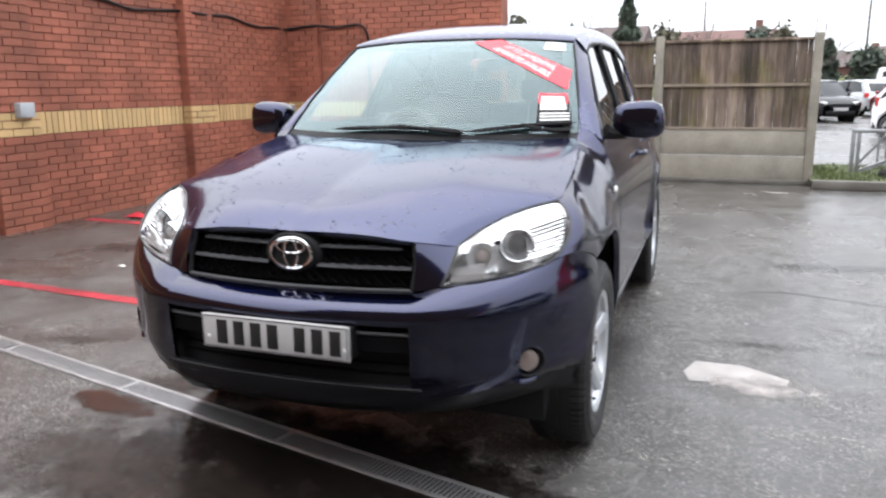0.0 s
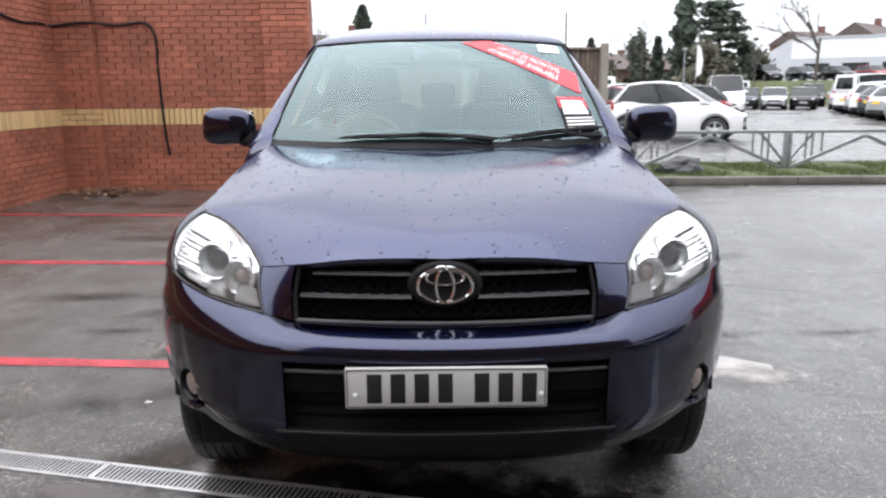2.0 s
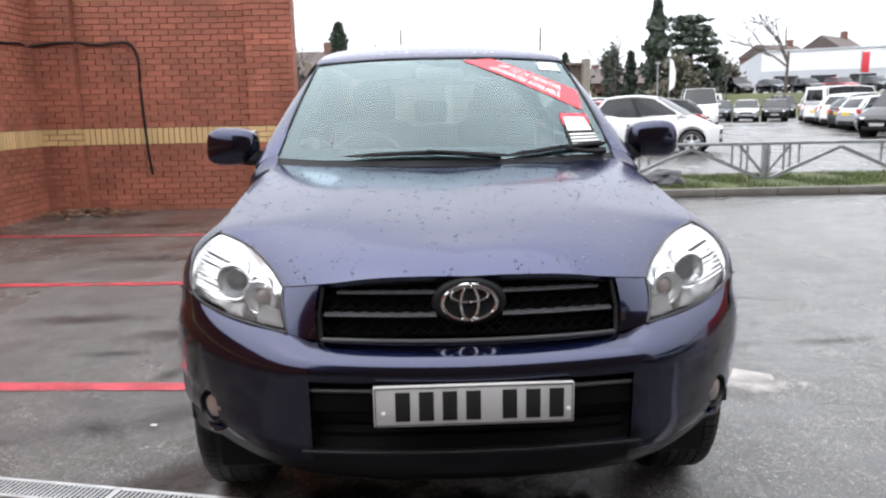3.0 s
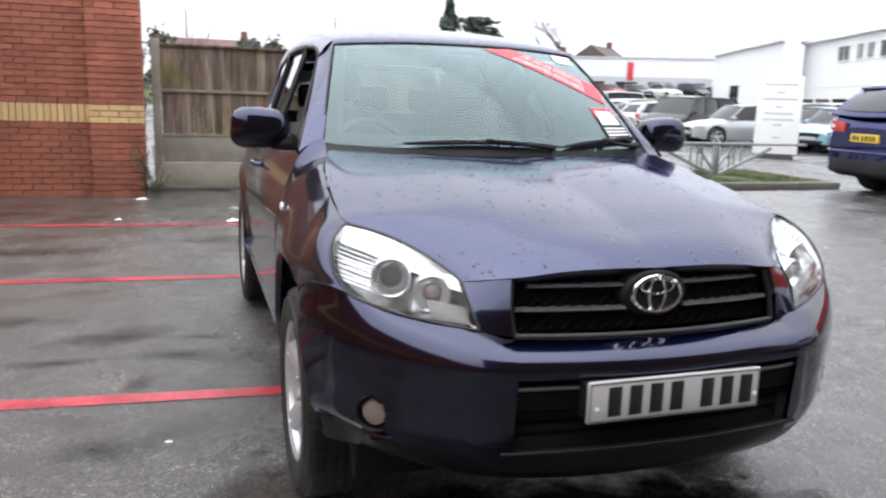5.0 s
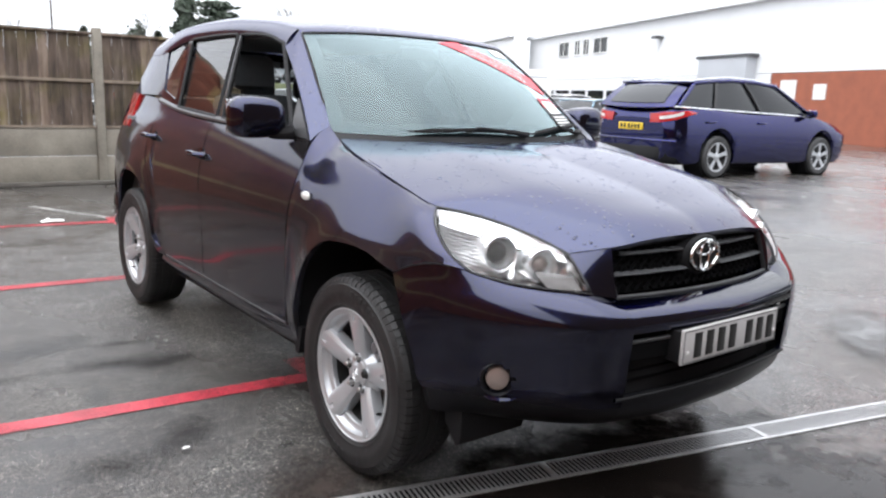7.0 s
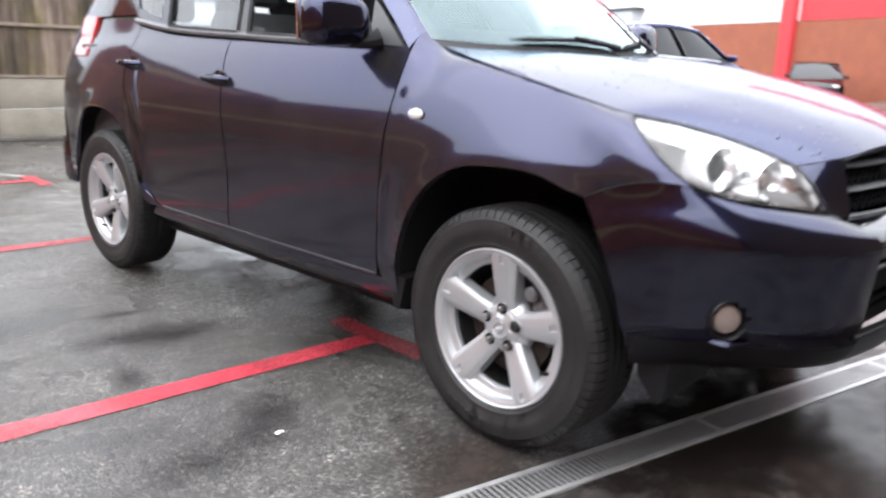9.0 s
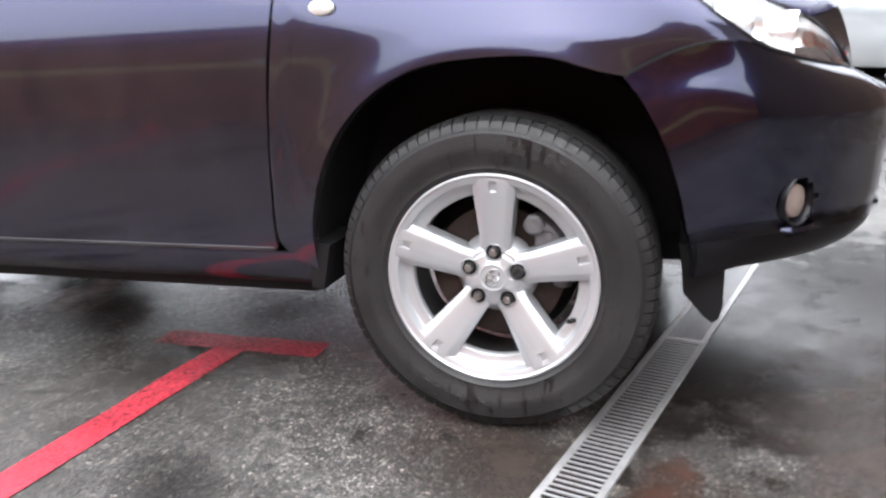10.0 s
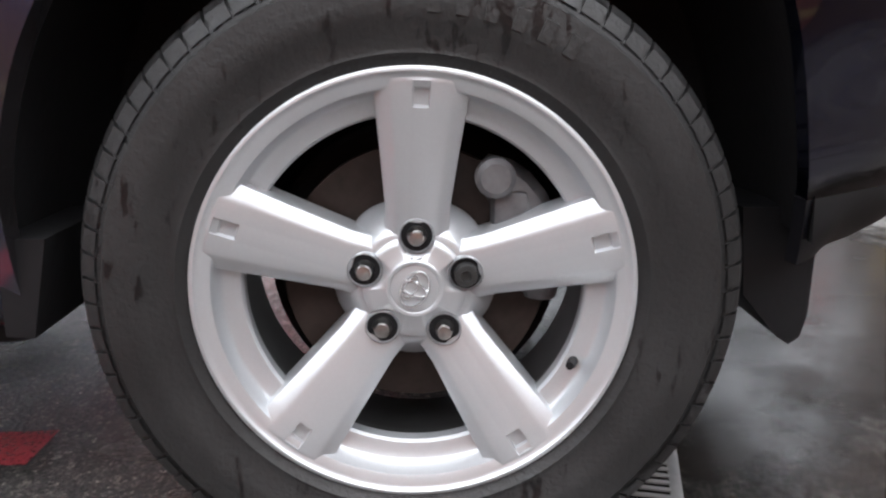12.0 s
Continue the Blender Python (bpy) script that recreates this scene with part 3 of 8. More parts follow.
BARK = plain("bark", (0.085, 0.07, 0.06), 0.85, vary=0.3)

# ---- ground ----
def ease(a, b, x):
    f = np.clip((np.asarray(x, float) - a) / (b - a), 0, 1)
    return f * f * (3 - 2 * f)


def yard_rise(x, y):
    """The yard climbs a little to the east."""
    return 0.24 * ease(2.3, 6.0, x) * (1 - ease(5.9, 7.9, y))


def ground_sheet():
    """One sheet, fine near the yard and coarse towards the horizon."""
    ax = np.array([-1800, -600, -200, -80, -40, -20, -12, -8, -6, -5, -4, -3, -2, -1, 0, 1, 2, 3, 4, 5, 6, 8, 12, 20, 40, 80, 200, 600, 1800.0])
    ax = np.unique(np.r_[ax, np.arange(-6, 14, 0.5)])
    X, Y = np.meshgrid(ax, ax, indexing="ij")
    P = np.stack([X, Y, yard_rise(X, Y)], -1)
    return sheet(P)


ground = solo("ground", ground_sheet(), TARMAC, "wet dark grey tarmac yard with puddles and stains", "ground", kind="structure")


def flat_strip(x0, y0, x1, y1, width, z=0.003, steps=24, wobble=0.006, seed=1):
    """A painted line with slightly uneven edges."""
    rnd = np.random.RandomState(seed)
    a, b = np.array([x0, y0]), np.array([x1, y1])
    d = (b - a) / np.linalg.norm(b - a)
    s = np.array([-d[1], d[0]])
    rows = []
    for f in np.linspace(0, 1, steps):
        c = a + (b - a) * f
        w1, w2 = width / 2 + rnd.uniform(-wobble, wobble), width / 2 + rnd.uniform(-wobble, wobble)
        rows.append([(*(c - s * w1), z), (*(c + s * w2), z)])
    return sheet(np.array(rows), flip=True)


def bay_line(x0, y0, x1, y1, seed, bar=True):
    line = flat_strip(x0, y0, x1, y1, 0.105, 0.004, seed=seed)
    if bar:
        solo("bay_line_end", flat_strip(x1 + 0.03, y1 - 0.29, x1 + 0.04, y1 + 0.27, 0.105, 0.0045, 10, seed=seed + 50), RED_FADED, "faded red painted bar across the end of a bay line", "road marking", "red bay lines", "structure", smooth=False)
    solo("bay_line", line, RED_LINE, "worn red painted parking bay line with a T end", "road marking", "red bay lines", "structure", smooth=False)


bay_line(-5.05, 1.26, -0.57, 0.885, 3)
bay_line(-5.05, 3.50, -0.57, 3.235, 4)
bay_line(-5.05, 5.98, -0.25, 5.60, 5)
solo("white_mark", flat_strip(-0.75, 6.9, -0.18, 5.75, 0.09, 0.004, seed=9), WHITE_LINE, "worn pale painted stripe on the tarmac", "road marking", kind="structure", smooth=False)


def blot(cx, cy, rx, ry, seed, z=0.004, ang=0.0, rough=0.25, steps=40):
    """A ragged patch."""
    rnd = np.random.RandomState(seed)
    ph = rnd.uniform(0, 6.28, 6)
    pts = []
    for th in np.linspace(0, 2 * np.pi, steps, endpoint=False):
        k = 1 + rough * sum(math.sin((i + 2) * th + ph[i]) / (i + 2) for i in range(6))
        x, y = rx * k * math.cos(th), ry * k * math.sin(th)
        pts.append((cx + x * math.cos(ang) - y * math.sin(ang), cy + x * math.sin(ang) + y * math.cos(ang), z))
    return np.array(pts), [list(range(steps))]


WATER = blotch("standing_water", (0.05, 0.045, 0.042), 0.05)
PALE = blotch("pale_patch", (0.40, 0.36, 0.34), 0.35)
OILY = blotch("rusty_stain", (0.036, 0.0255, 0.0205), 0.42, 0.90, gloss=0.3)
RUSTY = blotch("rusty_puddle", (0.046, 0.025, 0.019), 0.18, 0.92, (0.10, 0.32))
SPOT = blotch("oil_drop", (0.012, 0.011, 0.010), 0.3, 0.55, (0.25, 0.75))
# Wet tarmac, its colour darkened further for the shade before the car.
WET_SHADE = blotch("wet_shade", (0.013, 0.0103, 0.009), 0.20, 0.97, (0.08, 0.30), 0.22)
DAMP = blotch("dark_damp", (0.022, 0.021, 0.021), 0.22, 0.5)


def stain(name, cx, cy, rx, ry, turn, material, label, seed=1, z=0.0035):
    solo(name, blot(0, 0, rx, ry, seed, 0.0, 0.0, 0.12), material, label, name.replace("_", " "), kind="structure", smooth=False, at=pose(cx, cy, z, 0, 0, turn))


solo("concrete_patch", (np.array([(1.20, 0.72, 0.003), (1.62, 0.78, 0.003), (1.64, 0.86, 0.003), (1.44, 1.00, 0.003), (1.22, 1.0, 0.003), (1.17, 0.84, 0.003)]), [list(range(6))]),
     plain("pale_concrete", (0.36, 0.33, 0.31), 0.3, vary=0.3, scale=5, relief=0.4, grain=120), "pale worn concrete patch in the wet tarmac", "patch", kind="structure", smooth=False)
stain("puddle", -0.15, 2.35, 0.85, 0.42, 5, WATER, "shallow puddle on the tarmac under the car", 13)
# Worn tarmac, its colour brightened for the sky mirrored under the car.
WET_SHEEN = blotch("wet_sheen_patch", (0.20, 0.19, 0.185), 0.22, 0.75)
stain("pale_stain", -0.45, 2.02, 0.55, 0.22, 80, WET_SHEEN, "worn wet tarmac under the car, paled for reflected sky", 19)
stain("pale_stain", -0.12, 0.90, 0.42, 0.30, 20, WET_SHEEN, "worn wet tarmac behind the front wheel, paled for reflected sky", 18, 0.0034)
stain("puddle", 2.6, -0.2, 0.9, 0.35, 30, WATER, "thin film of water on the tarmac", 14, 0.028)
stain("rust_stain", -1.20, -0.34, 0.32, 0.13, -8, RUSTY, "dark reddish wet stain on tarmac", 11, 0.0045)
stain("rust_stain", -1.05, -0.05, 0.40, 0.26, 40, OILY, "dark reddish wet stain beside the wheel", 21)
stain("rust_stain", -0.75, -0.85, 0.85, 0.50, -14, OILY, "brownish wet stain beside the drain", 22)
stain("damp_stain", 0.0, -0.52, 1.15, 0.50, -8, WET_SHADE, "wet tarmac under the car front, darkened for its shade", 76, 0.0031)
stain("damp_stain", 0.10, -1.15, 1.35, 0.72, -12, WET_SHADE, "wet tarmac before the car, darkened for its shade and reflection", 75, 0.0033)
for x, y, r in ((-0.97, 0.30, 0.055), (-0.94, 0.10, 0.045)):
    stain("oil_spot", x, y, r * 1.3, r, 30, SPOT, "small black oil spot on the tarmac", 31, 0.005)
stain("pale_stain", 1.50, 0.72, 0.33, 0.19, 8, PALE, "pale wet edge of the worn concrete patch", 17, 0.0048)
for k, (x, y, a, b, t) in enumerate(((-1.6, 1.9, 0.5, 0.22, 20), (-2.4, 2.3, 0.7, 0.2, 5), (-1.25, 0.6, 0.3, 0.16, 60), (-2.6, 4.4, 0.9, 0.3, 0), (-3.6, 2.4, 0.6, 0.3, 10), (-1.1, 1.45, 0.28, 0.14, 0), (-3.4, 6.6, 0.9, 0.25, 4), (2.2, 3.4, 0.9, 0.25, 12), (-2.0, 0.3, 0.30, 0.12, 15), (-1.45, 1.15, 0.2, 0.1, 80))):
    stain("damp_stain", x, y, a, b, t, DAMP, "dark damp stain on the tarmac", 60 + k)


def crack(points, width, material, label, seed, z=0.0036):
    """An uneven line worn into the tarmac."""
    rnd = np.random.RandomState(seed)
    c = catmull([(x, y, z) for x, y in points])(np.linspace(0, 1, 40))
    d = np.gradient(c, axis=0)
    d /= np.linalg.norm(d, axis=1)[:, None]
    side = np.stack([-d[:, 1], d[:, 0], 0 * d[:, 0]], 1)
    c = c + side * np.convolve(rnd.normal(0, 1, 42), [0.3, 0.4, 0.3], "valid")[:, None] * width * 0.5
    w = width * (0.35 + 0.65 * np.sin(np.linspace(0.15, math.pi - 0.15, 40)))[:, None] * rnd.uniform(0.5, 1.3, (40, 1))
    solo("crack", sheet(np.stack([c - side * w / 2, c + side * w / 2], 1), flip=True), material, label, "crack", kind="structure", smooth=False)


CRUMBLE = blotch("crumbled_tarmac", (0.010, 0.0097, 0.0095), 0.65, 0.7, (0.62, 0.92), 0.2, scale=34, speck=1.5)
CRACK = worn("crack_dirt", (0.012, 0.011, 0.010), 0.36)
for k, (x, y, a, b, t) in enumerate(((-1.85, 1.52, 0.36, 0.10, 2), (-1.30, 1.52, 0.38, 0.15, -6), (-1.15, 1.80, 0.26, 0.08, -8), (1.55, 1.35, 0.42, 0.10, 2), (2.25, 1.37, 0.42, 0.08, 4), (-1.55, 0.45, 0.26, 0.17, -10))):
    stain("crumbled_patch", x, y, a, b, t, CRUMBLE, "crumbled dark patch of worn tarmac", 80 + k, 0.0036)
crack([(1.48, 2.50), (1.80, 2.52), (2.1, 2.42), (2.55, 2.24)], 0.016, CRACK, "thin dark crack in the tarmac", 90)
stain("pale_stain", 2.0, 7.7, 0.36, 0.12, 0, PALE, "pale damp patch beside the fence", 15)
stain("pale_stain", -0.2, 1.75, 0.5, 0.22, 20, PALE, "pale patch on the tarmac under the car", 16)


# ---- drain channel across the yard ----
def drain():
    root = thing("drain_channel", "galvanised slotted drainage channel set into tarmac", "drain", kind="structure")
    root.matrix_basis = Matrix.Translation((0, -0.468, 0)) @ Matrix.Rotation(math.atan(-0.243), 4, "Z")
    # flat near-black strip, coloured for the shade of deep slots
    part("trench", box(-5.3, -0.062, -0.02, 8.0, 0.062, 0.0015), DARK, root, "dark strip standing in for the shade below the grating", smooth=False)
    for y0, y1 in ((-0.064, -0.047), (0.047, 0.064)):
        part("edge_rail", box(-5.3, y0, -0.01, 8.0, y1, 0.008, 0.002), GRATE, root)
    slat = mesh_of("slat", box(-0.0038, -0.048, 0.0052, 0.0038, 0.048, 0.0078), GRATE, smooth=False)
    pitch = 0.0185
    for i in range(200):
        ob = new("slat", slat)
        ob.parent, ob.location = root, (-2.3 + i * pitch, 0, 0)
    rest = [moved((np.array([v.co[:] for v in slat.vertices]), [list(p.vertices) for p in slat.polygons]), Matrix.Translation((x, 0, 0)))
            for x in np.r_[np.arange(-5.27, -2.31, pitch), np.arange(-2.3 + 200 * pitch, 7.95, pitch)]]
    ob = part("slats", join(*rest), GRATE, root, smooth=False)
    ob["kind"] = "stuff"
    for x in (-4.5, -3.5, -2.5, -1.5, -0.5, 0.5, 1.5, 2.5, 3.5, 4.5, 5.5, 6.5):
        part("cross_bar", box(x + 0.2, -0.06, -0.005, x + 0.222, 0.06, 0.0085, 0.001), GRATE, root)


drain()

# ---- brick building ----
WX, WY, WEND, WTOP = -5.2, 8.15, -1.74, 3.14     # inner faces of the two walls, end of the back wall, height
COURSE, LONG = 0.077, 0.225


def brick_vf(w, d, h):
    return box(-w / 2, 0, 0, w / 2, d, h)


def wall_bricks(length, z0, z1, start, seed, bricks, skip=()):
    """Stretcher courses along +x, faces towards -y; skip: spans (x0, x1) left out."""
    rnd = np.random.RandomState(seed)
    out = []
    z, row = z0, 0
    while z < z1 - 0.01:
        x = start - (LONG / 2 if row % 2 else 0)
        while x < start + length:
            a, b = max(x, start), min(x + LONG - 0.010, start + length)
            if b - a > 0.03 and not any(s0 < (a + b) / 2 < s1 for s0, s1 in skip):
                out.append(((a + b) / 2, z, b - a, rnd.uniform(-0.0018, 0.0018)))
            x += LONG
        z += COURSE
        row += 1
    return out


def joined_bricks(rows, depth=0.02):
    return join(*[moved(brick_vf(w, depth, COURSE - 0.011), Matrix.Translation((x, -depth + 0.012 + o, z))) for x, z, w, o in rows])


def brick_wall(name, length, at, pilasters, parts_span, seed, label, soldier_high=False, top=WTOP):
    """One wall: core, stretcher bricks, a buff soldier band, and piers that stand proud."""
    wall = solo(name, box(0, 0.012, 0, length, 0.30, top), MORTAR, label, "brick wall", kind="structure", smooth=False, at=at)
    bz0, bz1 = 12 * COURSE, 15 * COURSE
    tops = top - 0.05
    low = wall_bricks(length, 0, bz0, 0, seed, None, pilasters)
    high = wall_bricks(length, bz1, tops, 0, seed + 1, None, pilasters)
    if soldier_high:
        high = [b for b in high if not 37 * COURSE - 0.01 < b[1] < 40 * COURSE - 0.01]
    picked = [b for b in low + high if parts_span[0] < b[0] < parts_span[1] and b[1] < 2.3]
    rest = [b for b in low + high if b not in picked]
    stuff = part("brickwork", joined_bricks(rest), BRICK, wall, "weathered red stretcher bricks", smooth=False)
    stuff["kind"] = "stuff"
    cache = {}
    for x, z, w, o in picked:
        key = round(w, 3)
        if key not in cache:
            cache[key] = mesh_of("brick", brick_vf(w, 0.02, COURSE - 0.011), BRICK, smooth=False)
        ob = new("brick", cache[key])
        ob.parent, ob.location = wall, (x, -0.008 + o, z)
    soldier = mesh_of("buff_brick", brick_vf(0.066, 0.02, 3 * COURSE - 0.011), BUFF, smooth=False)
    x = 0.035
    while x < length - 0.03:
        if not any(a < x < b for a, b in pilasters):
            ob = new("buff_brick", soldier)
            ob.parent, ob.location = wall, (x, -0.010, bz0)
        x += 0.077
        if soldier_high and not any(a < x - 0.077 < b for a, b in pilasters):
            ob = new("buff_brick", soldier)
            ob.parent, ob.location = wall, (x - 0.077, -0.010, 37 * COURSE)
    for a, b in pilasters:
        core = part("pier", box(a, -0.10, 0, b, 0.012, top), MORTAR, wall, "brick pier standing proud of the wall", smooth=False)
        n = wall_bricks(b - a, 0, bz0, a, seed + 7, None) + wall_bricks(b - a, bz1, tops, a, seed + 8, None)
        vf = joined_bricks(n)
        vf = moved(vf, Matrix.Translation((0, -0.112, 0)))
        ends = []
        for z in np.arange(0, tops, COURSE):
            if not (bz0 - 0.01 < z < bz1 - 0.01):
                ends += [box(a - 0.007, -0.112, z, a + 0.01, -0.004, z + COURSE - 0.011), box(b - 0.01, -0.112, z, b + 0.007, -0.004, z + COURSE - 0.011)]
        ob = part("pier_bricks", join(vf, *ends), BRICK, core, smooth=False)
        ob["kind"] = "stuff"
        buff = [b2 for b2 in wall_bricks(b - a, bz0, bz1 - 0.001, a, seed + 9, None)]
        vf = moved(joined_bricks(buff), Matrix.Translation((0, -0.112, 0)))
        ends = [box(a - 0.007, -0.112, z, a + 0.01, -0.004, z + COURSE - 0.011) for z in np.arange(bz0, bz1 - 0.01, COURSE)]
        ends += [box(b - 0.01, -0.112, z, b + 0.007, -0.004, z + COURSE - 0.011) for z in np.arange(bz0, bz1 - 0.01, COURSE)]
        ob = part("pier_band", join(vf, *ends), BUFF, core, smooth=False)
        ob["kind"] = "stuff"
    return wall


# The side wall runs along y and faces +x; the back wall runs along x and faces -y.
side_len = 20.0
wall_west = brick_wall("wall_west", side_len, pose(WX, WY - side_len, 0, 0, 0, 90), [(side_len - 2.73, side_len - 2.17), (side_len - 5.63, side_len - 5.07), (side_len - 8.53, side_len - 7.97)],
                       (99, 99), 3, "red brick side wall with a buff soldier-course band and piers", top=2.90)
back_len = WEND - WX
wall_north = brick_wall("wall_north", back_len, pose(WX, WY, 0), [(back_len - 0.62, back_len - 0.001), (0.001, 0.53)], (1.9, 2.9), 5,
                        "red brick back wall with a buff soldier-course band", True)
for a, b, c, d, z, nm in ((WX - 0.30, WY - side_len, WX + 0.04, WY - 0.05, 2.90, "coping_west"), (WX, WY - 0.04, WEND + 0.03, WY + 0.30, WTOP, "coping_north")):
    solo(nm, box(a, b, z, c, d, z + 0.07, 0.01), CONCRETE, "concrete coping along the top of the wall", "coping", kind="structure")
# an unseen wall behind the walk, added to keep southern sky off the car
solo("south_blocker", box(WX, -11.0, 0, 16.0, -10.7, 10.5), plain("dark_blocker", (0.10, 0.065, 0.050), 0.85, vary=0.25, scale=2.0), "unseen plain wall added to close the yard", "brick wall", kind="structure", smooth=False)


def cable_run():
    z = 2.28
    p = []
    for y in np.linspace(-1.5, WY - 0.15, 26):
        sag = 0.03 * math.sin(y * 2.3) + 0.02 * math.sin(y * 5.1)
        proud = 0.14 if any(WY - k - 0.06 < y < WY - k + 0.62 for k in (2.73, 5.63, 8.53)) else 0.03
        p.append((WX + proud, y, z + 0.10 - 0.012 * (y + 1.5) + sag))
    for x in np.linspace(WX + 0.15, WX + 1.22, 7):
        p.append((x, WY - 0.035 - (0.10 if x < WX + 0.56 else 0), z + 0.015 * math.sin(x * 9)))
    for x, zz in ((WX + 1.30, z - 0.03), (WX + 1.34, z - 0.12), (WX + 1.36, z - 0.6), (WX + 1.38, z - 1.1), (WX + 1.41, 0.66), (WX + 1.43, 0.50)):
        p.append((x, WY - 0.035, zz))
    c = catmull(p)(np.linspace(0, 1, 160))
    solo("wall_cable", tube(c, 0.017, 8), BLACK, "black cable clipped along the brick wall", "cable")


cable_run()
solo("wall_box", box(WX + 0.105, 2.78, 1.10, WX + 0.20, 2.95, 1.24, 0.01), plain("grey_box", (0.42, 0.45, 0.47), 0.5), "small grey electrical box on the brick wall", "junction box")


# ---- fence ----
FY = 8.72


def fence():
    root = thing("fence", "weathered brown timber fence panels between concrete posts", "fence", kind="structure")
    posts = (-1.60, 0.42, 2.45)
    for x in posts:
        pv = box(x - 0.055, FY - 0.06, 0, x + 0.055, FY + 0.06, 2.02, 0.012)
        part("post", pv, CONCRETE, root, "concrete fence post")
    rnd = np.random.RandomState(4)
    for a, b in zip(posts[:-1], posts[1:]):
        x0, x1 = a + 0.056, b - 0.056
        for k, z in enumerate((0.02, 0.38)):
            part("gravel_board", box(x0, FY - 0.028 + 0.004 * k, z + 0.003, x1, FY + 0.025, z + 0.355, 0.008), CONCRETE, root, "mossy concrete gravel board")
        x = x0 + 0.01
        while x < x1 - 0.03:
            w = min(rnd.uniform(0.105, 0.14), x1 - 0.005 - x)
            o = rnd.uniform(-0.004, 0.004)
            V, F = box(x, FY - 0.006 + o, 0.745, x + w - 0.004, FY + 0.010 + o, 1.955 + rnd.uniform(-0.006, 0.006))
            V[:, 1] += np.where(V[:, 0] > x + w / 2, 0.006, 0)
            part("board", (V, F), WOOD, root, smooth=False)
            x += w
        part("mid_rail", box(x0, FY - 0.036, 1.325, x1, FY - 0.009, 1.365, 0.004), RAIL_WOOD, root)
        part("bottom_rail", box(x0, FY - 0.036, 0.738, x1, FY - 0.009, 0.770, 0.004), RAIL_WOOD, root)
        part("top_rail", box(x0, FY - 0.042, 1.93, x1, FY + 0.03, 1.965, 0.004), WOOD, root)
    part("kerb_foot", box(WEND, FY - 0.11, 0, 2.45, FY - 0.062, 0.06, 0.01), KERB, root, "low concrete edging at the fence foot")


fence()


# ---- kerb, grass verge and rail barrier ----
def kerb_row():
    root = thing("kerb", "wet grey concrete kerb stones", "kerb", kind="structure")
    x, i = 2.46, 0
    while x < 9.7:
        part("kerb_stone", box(x, 8.18 + 0.01 * math.sin(i), 0, x + 0.905, 8.31, 0.115 + 0.004 * math.sin(i * 3.1), 0.015), KERB, root)
        x += 0.912
        i += 1


kerb_row()


def verge():
    ax, ay = np.linspace(2.46, 9.7, 60), np.linspace(8.31, 10.7, 20)
    X, Y = np.meshgrid(ax, ay, indexing="ij")
    Z = 0.095 + 0.02 * np.sin(X * 2.1) * np.sin(Y * 3.3) + 0.02 * np.sin(X * 5.3 + Y)
    Z[:, -1] = 0.0
    Z[:, 0] = 0.10
    v = solo("verge", sheet(np.stack([X, Y, Z], -1)), plain("verge_soil", (0.07, 0.085, 0.030), 0.85, vary=0.4, scale=3), "raised grass verge behind the kerb", "verge", kind="structure")
    rnd = np.random.RandomState(12)
    V, F = [], []
    for _ in range(16000):
        x, y = rnd.uniform(2.48, 9.68), rnd.uniform(8.32, 10.6)
        h, a, w = rnd.uniform(0.02, 0.07), rnd.uniform(0, 6.28), 0.007
        dx, dy = math.cos(a) * w, math.sin(a) * w
        lx, ly = rnd.uniform(-0.025, 0.025, 2)
        k = len(V)
        V += [(x - dx, y - dy, 0.085), (x + dx, y + dy, 0.085), (x + lx, y + ly, 0.095 + h)]
        F.append([k, k + 1, k + 2])
    solo("grass", (np.array(V), F), GRASS, "short rough winter grass on the verge", "grass", kind="stuff", smooth=False)


verge()


def bar(a, b, w=0.04):
    """A square bar between two points."""
    a, b = Vector(a), Vector(b)
    d = b - a
    vf = box(-w / 2, -w / 2, 0, w / 2, w / 2, d.length)
    m = Matrix.Translation(a) @ d.to_track_quat("Z", "Y").to_matrix().to_4x4()
    return moved(vf, m)


def barrier():
    """A low trussed steel rail: a flat top rail, chords that dip in a V to each foot, upright bars."""
    root = thing("barrier", "low galvanised steel trussed barrier rail on the verge", "barrier")
    y, top, foot = 9.45, 0.72, 0.09
    x0 = 3.05
    span = 2.46
    part("top_rail", box(x0, y - 0.05, top - 0.05, x0 + 7.0, y + 0.05, top, 0.008), GALV, root)
    for k in range(3):
        c = x0 + 0.15 + k * span if k else x0 + 0.12
        post_x = 3.10 + k * span
        part("post", box(post_x - 0.045, y - 0.04, 0, post_x + 0.005, y + 0.04, top - 0.05, 0.006), GALV, root)
        part("post", box(post_x + 0.03, y - 0.04, 0, post_x + 0.075, y + 0.04, top - 0.05, 0.006), GALV, root)
        for s in (-1, 1):
            if post_x + s > x0 - 0.1:
                part("chord", bar((post_x + 0.015 + s * 0.05, y, foot + 0.03), (post_x + 0.015 + s * 1.22, y, top - 0.10), 0.05), GALV, root, smooth=False)
                part("strut", bar((post_x + 0.015 + s * 0.03, y + 0.02, foot + 0.12), (post_x + s * 0.42, y + 0.02, top - 0.05), 0.035), GALV, root, smooth=False)
                for d in (0.30, 0.40, 0.55):
                    part("upright", bar((post_x + s * d, y - 0.02, foot + 0.05 + (d * 0.42)), (post_x + s * d, y - 0.02, top - 0.05), 0.028), GALV, root, smooth=False)


barrier()


